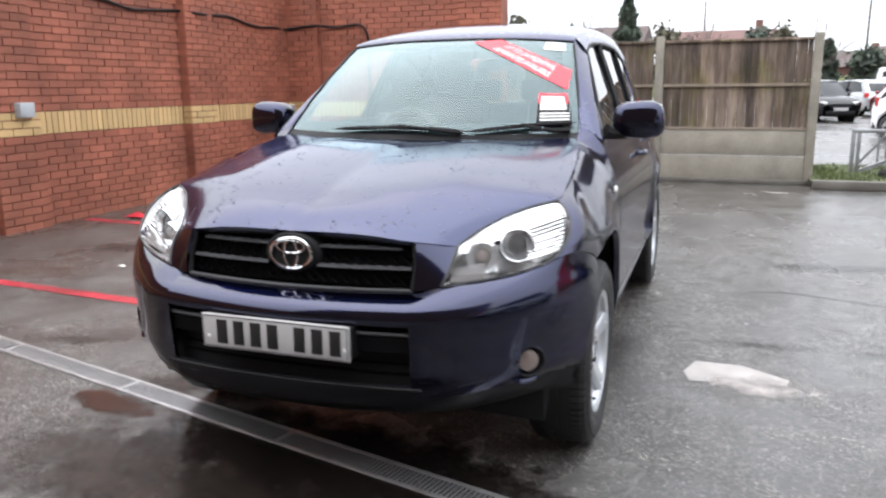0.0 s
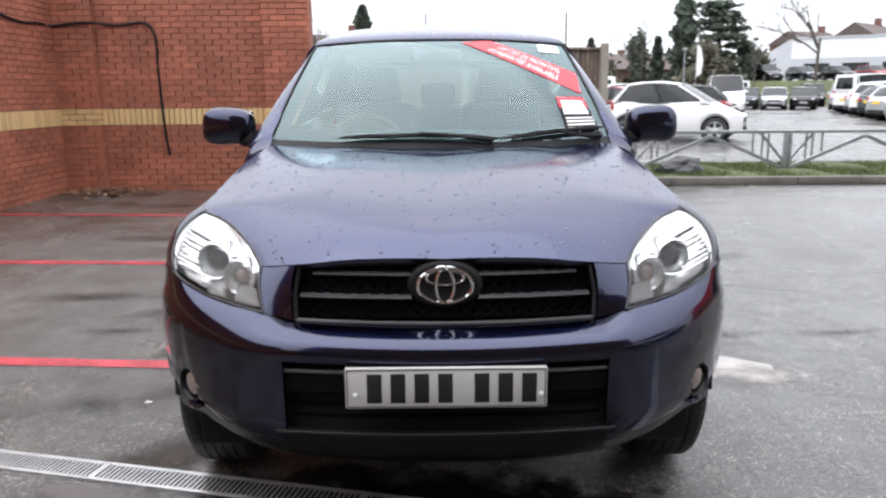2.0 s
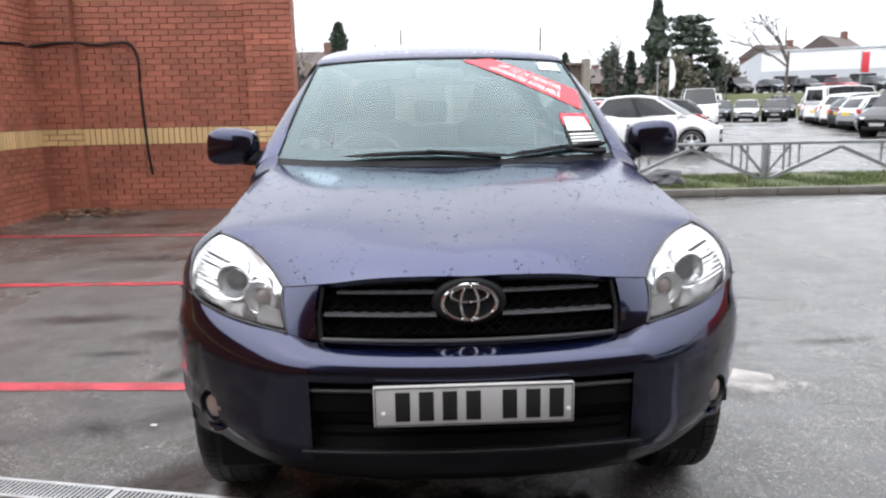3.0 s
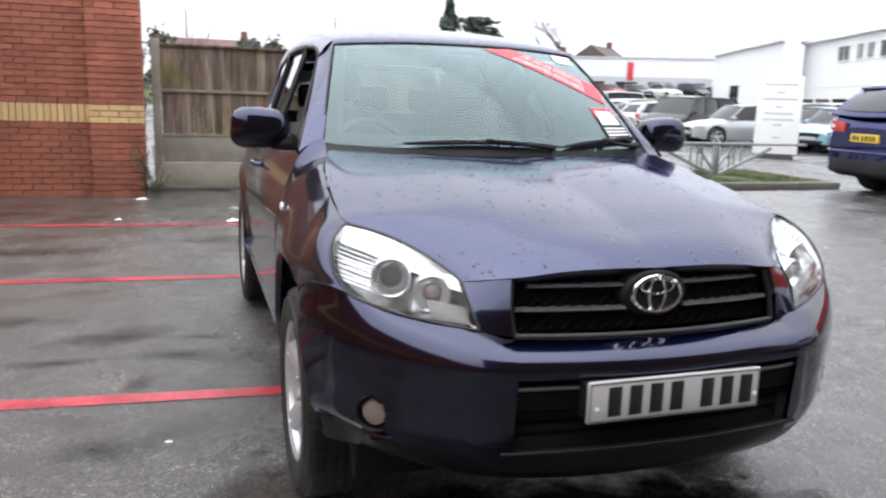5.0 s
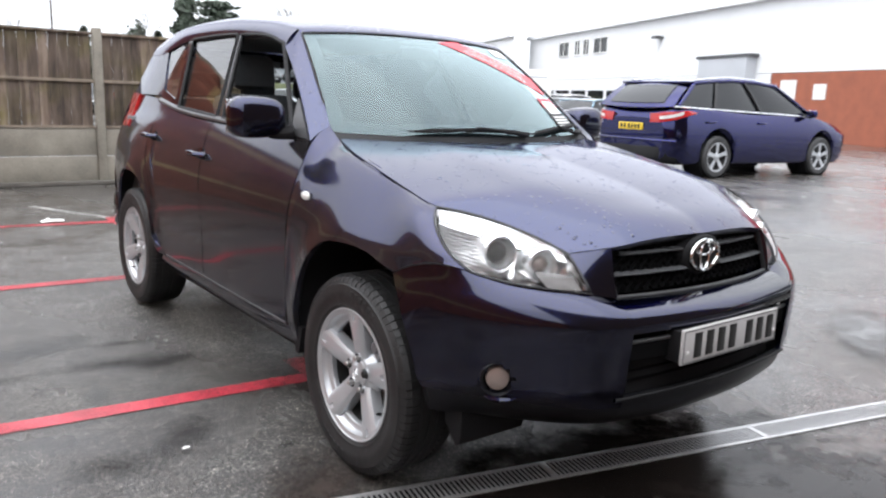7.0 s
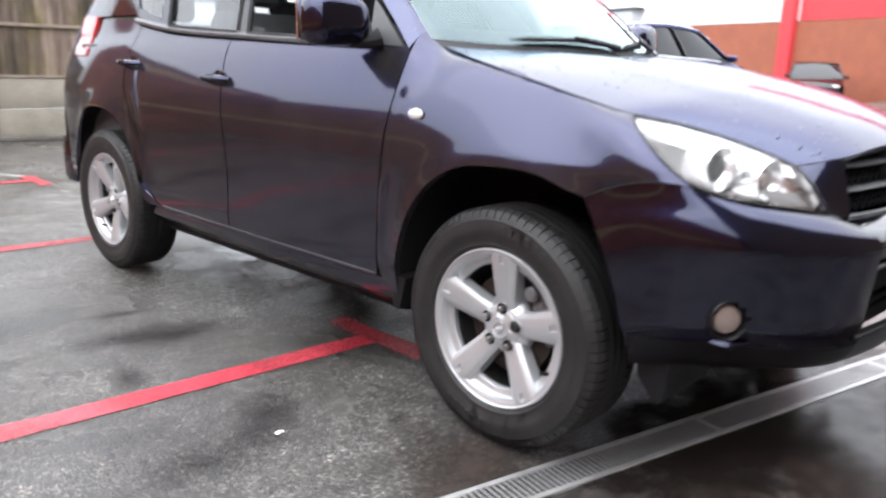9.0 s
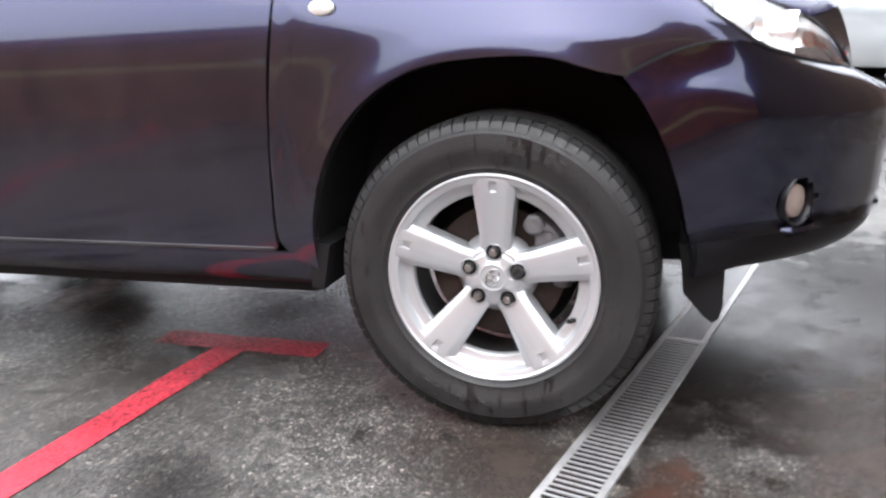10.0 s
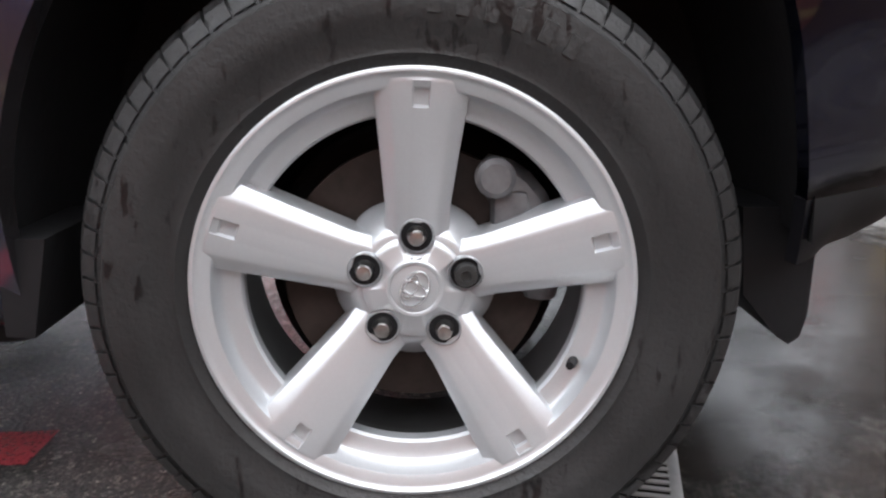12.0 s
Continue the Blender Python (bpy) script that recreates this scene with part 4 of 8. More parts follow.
def rubble():
    bm = bmesh.new()
    bmesh.ops.create_icosphere(bm, subdivisions=3, radius=1)
    for v in bm.verts:
        n = noise.noise(v.co * 1.3) * 0.35 + noise.noise(v.co * 4.0) * 0.22
        v.co *= 1 + n
        v.co.x *= 0.36
        v.co.y *= 0.2
        v.co.z = max(-0.2, v.co.z) * 0.20 + v.co.x * 0.12
    bm.verts.index_update()
    vf = np.array([v.co[:] for v in bm.verts]) + (3.75, 9.0, 0.15), [[v.index for v in f.verts] for f in bm.faces]
    bm.free()
    solo("rubble_lump", vf, plain("dark_rubble", (0.05, 0.05, 0.055), 0.5, vary=0.5, relief=0.6), "dark grey lump of broken rubble on the grass", "rubble", smooth=False)


rubble()


def litter():
    rnd = np.random.RandomState(5)
    leaf = plain("dead_leaves", (0.16, 0.085, 0.045), 0.8, vary=0.5, random_tint=0.5)
    V, F = [], []
    for _ in range(420):
        r, a = abs(rnd.normal(0, 0.28)), rnd.uniform(0, 6.28)
        x, y = -4.55 + 1.5 * r * math.cos(a), 7.75 + 0.7 * r * math.sin(a)
        s, t, z = rnd.uniform(0.02, 0.055), rnd.uniform(0, 6.28), rnd.uniform(0.006, 0.075) * max(0.2, 1 - r)
        k = len(V)
        for q in range(4):
            V.append((x + s * math.cos(t + q * 1.57), y + 0.6 * s * math.sin(t + q * 1.57), z + rnd.uniform(-0.004, 0.03)))
        F.append([k, k + 1, k + 2, k + 3])
    for _ in range(260):
        x, y = rnd.uniform(-5.15, -4.2), rnd.uniform(2.0, 8.0)
        if rnd.rand() < (x + 5.2) / 1.2:
            continue
        s, t = rnd.uniform(0.012, 0.035), rnd.uniform(0, 6.28)
        k = len(V)
        for q in range(4):
            V.append((x + s * math.cos(t + q * 1.57), y + 0.7 * s * math.sin(t + q * 1.57), 0.008 + rnd.uniform(0, 0.01)))
        F.append([k, k + 1, k + 2, k + 3])
    solo("dead_leaves", (np.array(V), F), leaf, "drift of brown dead leaves in the wall corner", "leaves", kind="stuff", smooth=False)

    def crumple(w, h, at, label, seed, mat):
        r = np.random.RandomState(seed)
        u = np.linspace(-0.5, 0.5, 7)
        X, Y = np.meshgrid(u * w, u * h, indexing="ij")
        Z = 0.012 + r.uniform(0, 0.5 * min(w, h), X.shape) * (1 - 1.6 * np.abs(X / w)) * (1 - 1.6 * np.abs(Y / h))
        P = np.stack([X + r.uniform(-0.1, 0.1, X.shape) * w / 6, Y, np.maximum(Z, 0.006)], -1)
        solo("litter", sheet(P), mat, label, "litter", "litter", at=Matrix.Translation(at))

    crumple(0.26, 0.16, (-4.60, 7.66, 0), "crumpled pale paper litter among dead leaves", 2, STICK_WHITE)
    crumple(0.06, 0.035, (-3.05, 1.79, 0), "scrap of white paper on the wet tarmac", 3, STICK_WHITE)
    crumple(0.14, 0.09, (-1.78, 7.6, 0), "white paper scrap at the wall foot", 4, STICK_WHITE)
    crumple(0.07, 0.05, (-1.92, 6.0, 0), "small white scrap on the tarmac", 6, STICK_WHITE)
    crumple(0.028, 0.015, (-1.30, 0.45, 0), "small pale scrap on the tarmac", 7, STICK_WHITE)
    crumple(0.20, 0.10, (-0.75, 5.79, 0), "torn white paper on a red bay line", 8, STICK_WHITE)
    crumple(0.30, 0.12, (-4.6, 3.75, 0), "crumpled red plastic litter by the wall", 9, STICK_RED)


litter()


def weed():
    rnd = np.random.RandomState(31)
    root = thing("weed", "straggly green weed growing at the wall foot", "plant")
    stems, leaves = [], []
    for _ in range(22):
        a, h = rnd.uniform(0, 6.28), rnd.uniform(0.12, 0.66)
        base = np.array([-1.66 + rnd.uniform(-0.09, 0.09), 7.96 + rnd.uniform(-0.05, 0.05), 0])
        tip = base + (0.17 * math.cos(a), 0.08 * math.sin(a) - 0.03, h)
        mid = (base + tip) / 2 + (0, 0, 0.05)
        c = catmull([base, mid, tip])(np.linspace(0, 1, 6))
        stems.append(tube(c, 0.005, 4))
        for f in np.linspace(0.25, 1, 9):
            p = catmull([base, mid, tip])(f)[0]
            s, t = rnd.uniform(0.03, 0.06), rnd.uniform(0, 6.28)
            d, e = np.array([math.cos(t), math.sin(t), 0.3]), np.array([-math.sin(t), math.cos(t), 0]) * 0.4
            leaves.append((np.array([p, p + s * (0.5 * d + e), p + s * d * 1.3, p + s * (0.5 * d - e)]), [[0, 1, 2, 3]]))
    part("stem", join(*stems), BARK, root)["kind"] = "stuff"
    part("leaf", join(*leaves), plain("weed_leaf", (0.15, 0.19, 0.055), 0.6, random_tint=0.3), root, smooth=False)["kind"] = "stuff"


weed()

# ---- the dark blue sports utility car; its front axle stands over the origin and it faces -y ----
AXLE, BASE = 0.355, 2.56


def wheel_parts(wheel):
    """One alloy wheel; its axle lies on x, and its outer face looks to -x."""
    R = 0.351
    # tyre: a rounded carcass, ribs and tread blocks
    pr = [(0.085, 0.228), (0.100, 0.245), (0.112, 0.285), (0.110, 0.325), (0.098, 0.347), (0.080, 0.3555), (0.0, 0.357), (-0.080, 0.3555), (-0.098, 0.347),
          (-0.108, 0.334), (-0.111, 0.327), (-0.1145, 0.3245), (-0.1165, 0.300), (-0.116, 0.282), (-0.1145, 0.279), (-0.112, 0.262), (-0.1085, 0.252), (-0.1095, 0.247), (-0.104, 0.240), (-0.098, 0.228), (-0.080, 0.222)]
    pr = [(a, r if r < 0.235 else 0.228 + (r - 0.228) * 0.92) for a, r in pr]
    tyre = part("tyre", lathe(pr, 96), TYRE, wheel, "worn black road tyre")
    blocks = []
    n = 78
    for i in range(n):
        th0, th1 = 2 * math.pi * i / n, 2 * math.pi * (i + 0.86) / n
        for side in (-1, 1):
            prof = [(side * 0.054, R), (side * 0.084, R - 0.001), (side * 0.101, R - 0.010), (side * 0.1105, R - 0.026)]
            inner = [(a, r - 0.007) for a, r in prof]
            ths = np.linspace(th0, th1, 3)
            def ring(pp):
                return np.array([[(a, r * math.cos(t), r * math.sin(t)) for a, r in pp] for t in ths])
            o, q = ring(prof), ring(inner)
            P = np.concatenate([q[:1], o, q[-1:]], 0)
            blocks.append(sheet(P, flip=side > 0))
    for a0, a1 in ((-0.046, -0.018), (-0.012, 0.012), (0.018, 0.046)):
        blocks.append(lathe([(a0, R - 0.008), (a0 + 0.001, R), (a1 - 0.001, R), (a1, R - 0.008)][::-1], 72))
    part("tread", join(*blocks), TYRE, wheel, smooth=True, angle=25)
    # raised bars where the maker's lettering stands on the sidewall
    for c in (2.15, 5.3):
        for k in range(6):
            t0 = c - k * 0.095
            P = np.array([[(x, r * math.cos(t), r * math.sin(t)) for t in (t0, t0 - 0.02, t0 - 0.042)] for x, r in ((-0.1150, 0.2815), (-0.1182, 0.2825), (-0.1182, 0.3035), (-0.1150, 0.3045))])
            part("sidewall_bar", skin(P, inside=(0, 0, 0), lip=0.003), TYRE, wheel, smooth=False)
    # rim barrel and lip
    prof = [(-0.094, 0.2315), (-0.101, 0.2338), (-0.1045, 0.2332), (-0.1058, 0.2312), (-0.1058, 0.2285), (-0.1035, 0.2268), (-0.1015, 0.2225), (-0.0995, 0.2160), (-0.0975, 0.2125),
            (-0.0800, 0.2070), (-0.0765, 0.2035), (-0.0735, 0.1910), (-0.0720, 0.1865), (-0.0680, 0.1840), (-0.0520, 0.1850)]
    part("rim", lathe(prof, 120), ALLOY, wheel, "silver five-spoke alloy rim")
    part("barrel", lathe([(-0.0520, 0.1850), (-0.02, 0.1945), (0.06, 0.1955), (0.09, 0.214), (0.095, 0.2315)], 72), CAST, wheel, "dark inner barrel of the rim")
    # spokes
    for k in range(5):
        ang = radians(93 + 72 * k)
        rs = np.array([0.040, 0.060, 0.085, 0.115, 0.150, 0.185, 0.1925, 0.1950, 0.2170, 0.2190, 0.2215, 0.2245])
        half = np.interp(rs, [0.040, 0.085, 0.150, 0.2245], [0.036, 0.0350, 0.0420, 0.0505])
        face = np.interp(rs, [0.040, 0.060, 0.115, 0.200, 0.2185, 0.2245], [-0.064, -0.070, -0.082, -0.0990, -0.1015, -0.1000])
        rows = []
        for r, h, f in zip(rs, half, face):
            top = h * 0.62
            sunk = 0.0075 if 0.194 < r < 0.2180 else 0.0
            mid = [(f, -top + 0.002, r), (f - 0.0006, -0.0115, r), (f - 0.0006, -0.0088, r), (f - 0.0008 + sunk, -0.0076, r), (f - 0.0008 + sunk, 0.0, r)]
            left = [(f + 0.050, -h * 1.02, r), (f + 0.018, -h, r), (f + 0.010, -h * 0.97, r), (f + 0.0014, -top - 0.0025, r)]
            row = left + mid
            rows.append(row + [(a, -b, c) for a, b, c in row[-2::-1]])
        V, F = sheet(np.array(rows), flip=False)
        rot = Matrix.Rotation(ang - math.pi / 2, 4, "X")
        part("spoke", moved((V, F), rot), ALLOY, wheel, angle=28)
    # hub: a shallow star plate, nut pockets, nuts, cap
    star = []
    for i in range(60):
        t = 2 * math.pi * i / 60
        star.append(1.0 - 0.10 * (0.5 + 0.5 * math.cos(5 * (t - radians(93)))) ** 1.5)
    rows = []
    for a, f in ((-0.012, 0.090), (-0.030, 0.0925), (-0.038, 0.0900), (-0.052, 0.0780), (-0.0655, 0.0665), (-0.0690, 0.0610), (-0.0695, 0.040), (-0.0695, 0.002)):
        rows.append([(a, f * star[i] * math.cos(2 * math.pi * i / 60), f * star[i] * math.sin(2 * math.pi * i / 60)) for i in range(60)])
    part("hub", sheet(np.array(rows), closed_v=True, flip=False), ALLOY, wheel, angle=50)
    for k in range(5):
        t = radians(93 + 72 * k)
        cy, cz = 0.0572 * math.cos(t), 0.0572 * math.sin(t)
        at = Matrix.Translation((0, cy, cz))
        pocket = part("nut_pocket", moved(lathe([(-0.066, 0.0200), (-0.0752, 0.0188), (-0.0762, 0.0180), (-0.0755, 0.0172), (-0.0705, 0.0166)], 28), at), ALLOY, wheel)
        # black discs give the shallow pockets the shade of deep nut holes
        part("pocket_shade", moved(lathe([(-0.0765, 0.0186), (-0.0735, 0.0176), (-0.0722, 0.0)], 24), at), BLACK, wheel)
        if k == 1:
            part("lock_nut", moved(lathe([(-0.066, 0.0128), (-0.084, 0.0125), (-0.0865, 0.0115), (-0.0868, 0.006), (-0.084, 0.005), (-0.084, 0.0)], 28), at), CAST, wheel, "dark locking wheel nut")
        else:
            hexa = [(0.0090 * math.cos(j * math.pi / 3 + 0.3 + k), 0.0090 * math.sin(j * math.pi / 3 + 0.3 + k)) for j in range(6)]
            nut = join(moved(prism(hexa, -0.020), Matrix.Translation((-0.066, 0, 0))), lathe([(-0.086, 0.0086), (-0.0885, 0.0072), (-0.0895, 0.0)], 20), lathe([(-0.068, 0.0106), (-0.0745, 0.0104), (-0.077, 0.0092)], 24))
            part("wheel_nut", moved(nut, at), STEEL, wheel, angle=25)
    turns = np.linspace(0, 2 * math.pi, 180, endpoint=False)
    edge = np.full(180, 0.0560)
    for k in range(5):
        off = (turns - radians(93 + 72 * k) + math.pi) % (2 * math.pi) - math.pi
        inside = 0.0192 ** 2 - (0.0572 * np.sin(off)) ** 2
        near = (inside > 0) & (np.abs(off) < 0.6)
        edge = np.where(near, np.minimum(edge, 0.0572 * np.cos(off) - np.sqrt(np.maximum(inside, 0))), edge)
    cap = []
    for x, f in ((-0.064, 1.0), (-0.0735, 1.0), (-0.0748, 0.975), (-0.0768, 0.90), (-0.0775, 0.86)):
        cap.append(np.stack([np.full(180, x), edge * f * np.cos(turns), edge * f * np.sin(turns)], -1))
    for x, r in ((-0.0800, 0.0325), (-0.0815, 0.0305), (-0.0812, 0.0275), (-0.0798, 0.0262), (-0.0806, 0.0200), (-0.0815, 0.0005)):
        cap.append(np.stack([np.full(180, x), r * np.cos(turns), r * np.sin(turns)], -1))
    part("centre_cap", sheet(np.array(cap), closed_v=True), ALLOY, wheel, "silver wheel centre cap")
    ring = []
    for rx, rz, dz in ((0.0205, 0.0142, 0.0), (0.0075, 0.0138, 0.0), (0.0135, 0.0062, 0.005)):
        ring.append(tube([(-0.0822, rx * math.cos(t), rz * math.sin(t) + dz) for t in np.linspace(0, 2 * math.pi, 40)], 0.0013, 6))
    part("cap_badge", moved(join(*ring), Matrix.Rotation(radians(-62), 4, "X")), CHROME, wheel)
    tv = radians(-27)
    c = np.array([math.cos(math.pi - tv), math.sin(tv)])
    part("valve", tube([(-0.070, -0.197 * math.cos(tv), 0.197 * math.sin(tv)), (-0.088, -0.190 * math.cos(tv), 0.190 * math.sin(tv)), (-0.098, -0.186 * math.cos(tv), 0.186 * math.sin(tv))], [0.006, 0.0055, 0.0045], 10), BLACK, wheel, "rubber tyre valve")
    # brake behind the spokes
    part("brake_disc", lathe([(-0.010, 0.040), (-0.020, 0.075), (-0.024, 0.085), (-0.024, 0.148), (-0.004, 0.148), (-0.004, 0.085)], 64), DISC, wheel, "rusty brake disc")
    # dark disc added to close off the bright view through the rim
    part("dark_backing", lathe([(0.030, 0.05), (0.034, 0.165), (0.026, 0.172)], 40), DARK, wheel)
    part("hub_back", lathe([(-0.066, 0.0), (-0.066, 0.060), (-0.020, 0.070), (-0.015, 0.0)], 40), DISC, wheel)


def caliper(root, x, y, z, s):
    a = catmull([(x, y - 0.075, z + 0.12), (x, y - 0.118, z + 0.085), (x, y - 0.140, z + 0.03), (x, y - 0.142, z - 0.03)])(np.linspace(0, 1, 9))
    part("brake_caliper", join(tube(a, [0.018, 0.026, 0.030, 0.031, 0.030, 0.029, 0.028, 0.026, 0.02], 10), box(x - 0.035, y - 0.128, z + 0.035, x + 0.03, y - 0.085, z + 0.10, 0.012),
         moved(lathe([(-0.03, 0.022), (-0.045, 0.022), (-0.05, 0.016), (-0.05, 0.0)], 16), Matrix.Translation((x, y - 0.088, z + 0.115)))), CALIPER, root, "cast grey brake caliper")


def both(root, name, P, material, label="", lip=0.014, steady=False, **kw):
    """The panel on the +x side and its mirror image."""
    part(name, skin(P, lip=lip, steady=steady), material, root, label, **kw)
    part(name, skin(mirrored(P), lip=lip, steady=steady), material, root, label, **kw)


# side sections: half width by height, and the flare round the wheels
side_w = curve1([(0.30, 0.835), (0.36, 0.858), (0.42, 0.871), (0.55, 0.878), (0.70, 0.884), (0.80, 0.886), (0.86, 0.884), (0.90, 0.878), (0.95, 0.865), (1.0, 0.847), (1.05, 0.826), (1.10, 0.802), (1.17, 0.760), (1.27, 0.712)])
tail_taper = curve1([(0.0, 1.0), (1.9, 1.0), (2.5, 0.993), (2.9, 0.965), (3.15, 0.925), (3.4, 0.86)])


def flare(y, z):
    out = 0
    for yc in (0.0, BASE):
        r = np.hypot((y - yc) / 0.92, (z - AXLE) * 0.92)
        out = out + 0.026 * np.exp(-((r - 0.42) / 0.075) ** 2)
    return out


def side_x(y, z):
    return side_w(z) * tail_taper(y) + flare(np.asarray(y, float), np.asarray(z, float))


def arch(y, yc):
    d = np.clip(np.abs((y - yc) / 0.405), 0, 1)
    return AXLE + 0.465 * (1 - d**2.5) ** (1 / 2.5)


def side_panel(y0, y1, zb, zt, n=40, m=22):
    """A door or quarter panel on the side surface: y limits by height, z limits by length."""
    P = np.zeros((n, m, 3))
    for i, u in enumerate(np.linspace(0, 1, n)):
        for j, v in enumerate(np.linspace(0, 1, m)):
            z = 0.8
            for _ in range(3):
                y = y0(z) + (y1(z) - y0(z)) * u
                z = zb(y) + (zt(y) - zb(y)) * v
            P[i, j] = side_x(y, z), y, z
    return P


belt = curve1([(0.40, 1.125), (0.9, 1.140), (1.4, 1.158), (2.05, 1.188), (2.5, 1.235), (3.2, 1.26)])


def glass_x(y, z):
    """Half width of the side windows and pillars."""
    return (0.771 - 0.41 * (z - 1.16)) * tail_taper(y)


def pillar_patch(c00, c10, c01, c11, off=0.0, n=8, m=14):
    """A four-cornered piece of the upper side, corners in (y, z)."""
    P = np.zeros((n, m, 3))
    for i, u in enumerate(np.linspace(0, 1, n)):
        for j, v in enumerate(np.linspace(0, 1, m)):
            y, z = ((1 - u) * (1 - v) * np.array(c00) + u * (1 - v) * np.array(c10) + (1 - u) * v * np.array(c01) + u * v * np.array(c11))
            P[i, j] = glass_x(y, z) + off, y, z
    return P


def build_car():
    car = thing("car", "dark metallic blue sports utility car wet with rain", "car")

    # bonnet
    HC = catmull([(0, -0.742, 0.905), (0, -0.70, 0.935), (0, -0.55, 0.982), (0, -0.25, 1.046), (0, 0.05, 1.097), (0, 0.302, 1.124)])
    HF = catmull([(0, -0.742, 0.905), (0.22, -0.735, 0.905), (0.40, -0.705, 0.889), (0.517, -0.632, 0.868)])
    HS = catmull([(0.517, -0.632, 0.868), (0.594, -0.493, 0.926), (0.686, -0.373, 0.964), (0.765, -0.295, 0.982), (0.768, -0.18, 1.008), (0.755, 0.05, 1.060), (0.732, 0.25, 1.102), (0.690, 0.412, 1.136)])
    HR = catmull([(0, 0.302, 1.124), (0.35, 0.335, 1.128), (0.60, 0.396, 1.136), (0.690, 0.412, 1.136)])
    P = coons(HC, HS, HF, HR, 44, 30, 0.0)
    v = np.linspace(0, 1, 30)[None, :]
    u = np.linspace(0, 1, 44)[:, None]
    P[..., 2] += 0.022 * np.sin(np.pi * v) ** 1.0 * np.sin(np.pi * np.clip(u * 1.0, 0, 1)) ** 0.6
    P[..., 2] += 0.012 * (1 / (1 + np.exp((v - 0.60) * 24))) * np.sin(np.pi * np.clip(u * 0.97 + 0.02, 0, 1)) ** 0.4
    full = np.concatenate([mirrored(P.transpose(1, 0, 2))[:-1], P.transpose(1, 0, 2)], 0)
    part("bonnet", skin(full, lip=0.02), PAINT, car, "rain-beaded dark blue bonnet")

    # bumper: centre and side stretches share the line x = 0.43
    rows_c = [catmull([(0, y0, z0), (0.22, ym, zm), (0.43, y1, z1)]) for (y0, z0), (ym, zm), (y1, z1) in (
        ((-0.770, 0.737), (-0.765, 0.737), (-0.738, 0.740)), ((-0.815, 0.722), (-0.810, 0.722), (-0.785, 0.726)), ((-0.856, 0.700), (-0.848, 0.701), (-0.822, 0.706)),
        ((-0.867, 0.676), (-0.858, 0.677), (-0.832, 0.681)), ((-0.866, 0.655), (-0.857, 0.655), (-0.832, 0.657)))]
    rows_l = [catmull([(0, y0, z0), (0.22, ym, zm), (0.43, y1, z1)]) for (y0, z0), (ym, zm), (y1, z1) in (
        ((-0.850, 0.455), (-0.842, 0.455), (-0.815, 0.458)), ((-0.845, 0.42), (-0.836, 0.42), (-0.808, 0.425)), ((-0.815, 0.365), (-0.808, 0.367), (-0.780, 0.378)), ((-0.765, 0.335), (-0.758, 0.337), (-0.735, 0.348)))]
    uc = np.linspace(0, 1, 14)
    for rows, nm in ((rows_c, "bumper_top"), (rows_l, "bumper_chin")):
        P = loft([r(uc) for r in rows], 14)
        full = np.concatenate([mirrored(P)[:-1], P], 0)
        part(nm, skin(full, lip=0.02), PAINT_SHADED if nm == "bumper_top" else SKIRT, car)
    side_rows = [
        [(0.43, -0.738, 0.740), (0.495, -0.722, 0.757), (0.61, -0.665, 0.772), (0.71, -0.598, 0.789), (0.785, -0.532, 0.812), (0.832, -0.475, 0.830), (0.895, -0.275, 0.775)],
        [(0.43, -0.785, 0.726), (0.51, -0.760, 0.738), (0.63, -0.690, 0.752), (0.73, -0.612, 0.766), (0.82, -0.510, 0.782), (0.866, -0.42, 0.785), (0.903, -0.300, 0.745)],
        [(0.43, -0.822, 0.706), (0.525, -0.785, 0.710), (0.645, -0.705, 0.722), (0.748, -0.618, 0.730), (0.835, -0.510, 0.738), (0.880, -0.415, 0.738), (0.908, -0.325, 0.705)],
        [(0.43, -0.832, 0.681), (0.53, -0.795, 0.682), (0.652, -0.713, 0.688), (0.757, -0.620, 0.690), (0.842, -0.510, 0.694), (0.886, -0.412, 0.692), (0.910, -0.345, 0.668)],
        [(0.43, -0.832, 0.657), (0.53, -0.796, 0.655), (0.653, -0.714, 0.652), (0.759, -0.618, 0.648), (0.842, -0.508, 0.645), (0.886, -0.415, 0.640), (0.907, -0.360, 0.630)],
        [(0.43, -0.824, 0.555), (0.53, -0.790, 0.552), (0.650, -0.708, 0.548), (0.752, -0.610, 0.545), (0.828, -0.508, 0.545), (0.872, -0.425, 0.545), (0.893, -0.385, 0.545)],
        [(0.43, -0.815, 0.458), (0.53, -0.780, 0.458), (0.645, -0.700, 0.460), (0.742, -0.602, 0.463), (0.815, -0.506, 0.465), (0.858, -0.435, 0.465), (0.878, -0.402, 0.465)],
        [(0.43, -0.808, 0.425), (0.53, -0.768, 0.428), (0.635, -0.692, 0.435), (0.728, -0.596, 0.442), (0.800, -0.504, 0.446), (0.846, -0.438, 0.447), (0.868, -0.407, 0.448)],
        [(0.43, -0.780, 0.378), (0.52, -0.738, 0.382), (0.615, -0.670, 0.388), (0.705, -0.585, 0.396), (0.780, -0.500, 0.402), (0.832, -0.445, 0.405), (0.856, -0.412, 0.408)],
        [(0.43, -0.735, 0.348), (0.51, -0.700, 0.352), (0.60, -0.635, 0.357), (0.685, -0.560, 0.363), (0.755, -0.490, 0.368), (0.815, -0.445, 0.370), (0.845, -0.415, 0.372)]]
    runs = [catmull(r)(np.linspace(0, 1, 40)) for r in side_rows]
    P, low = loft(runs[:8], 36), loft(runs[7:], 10)
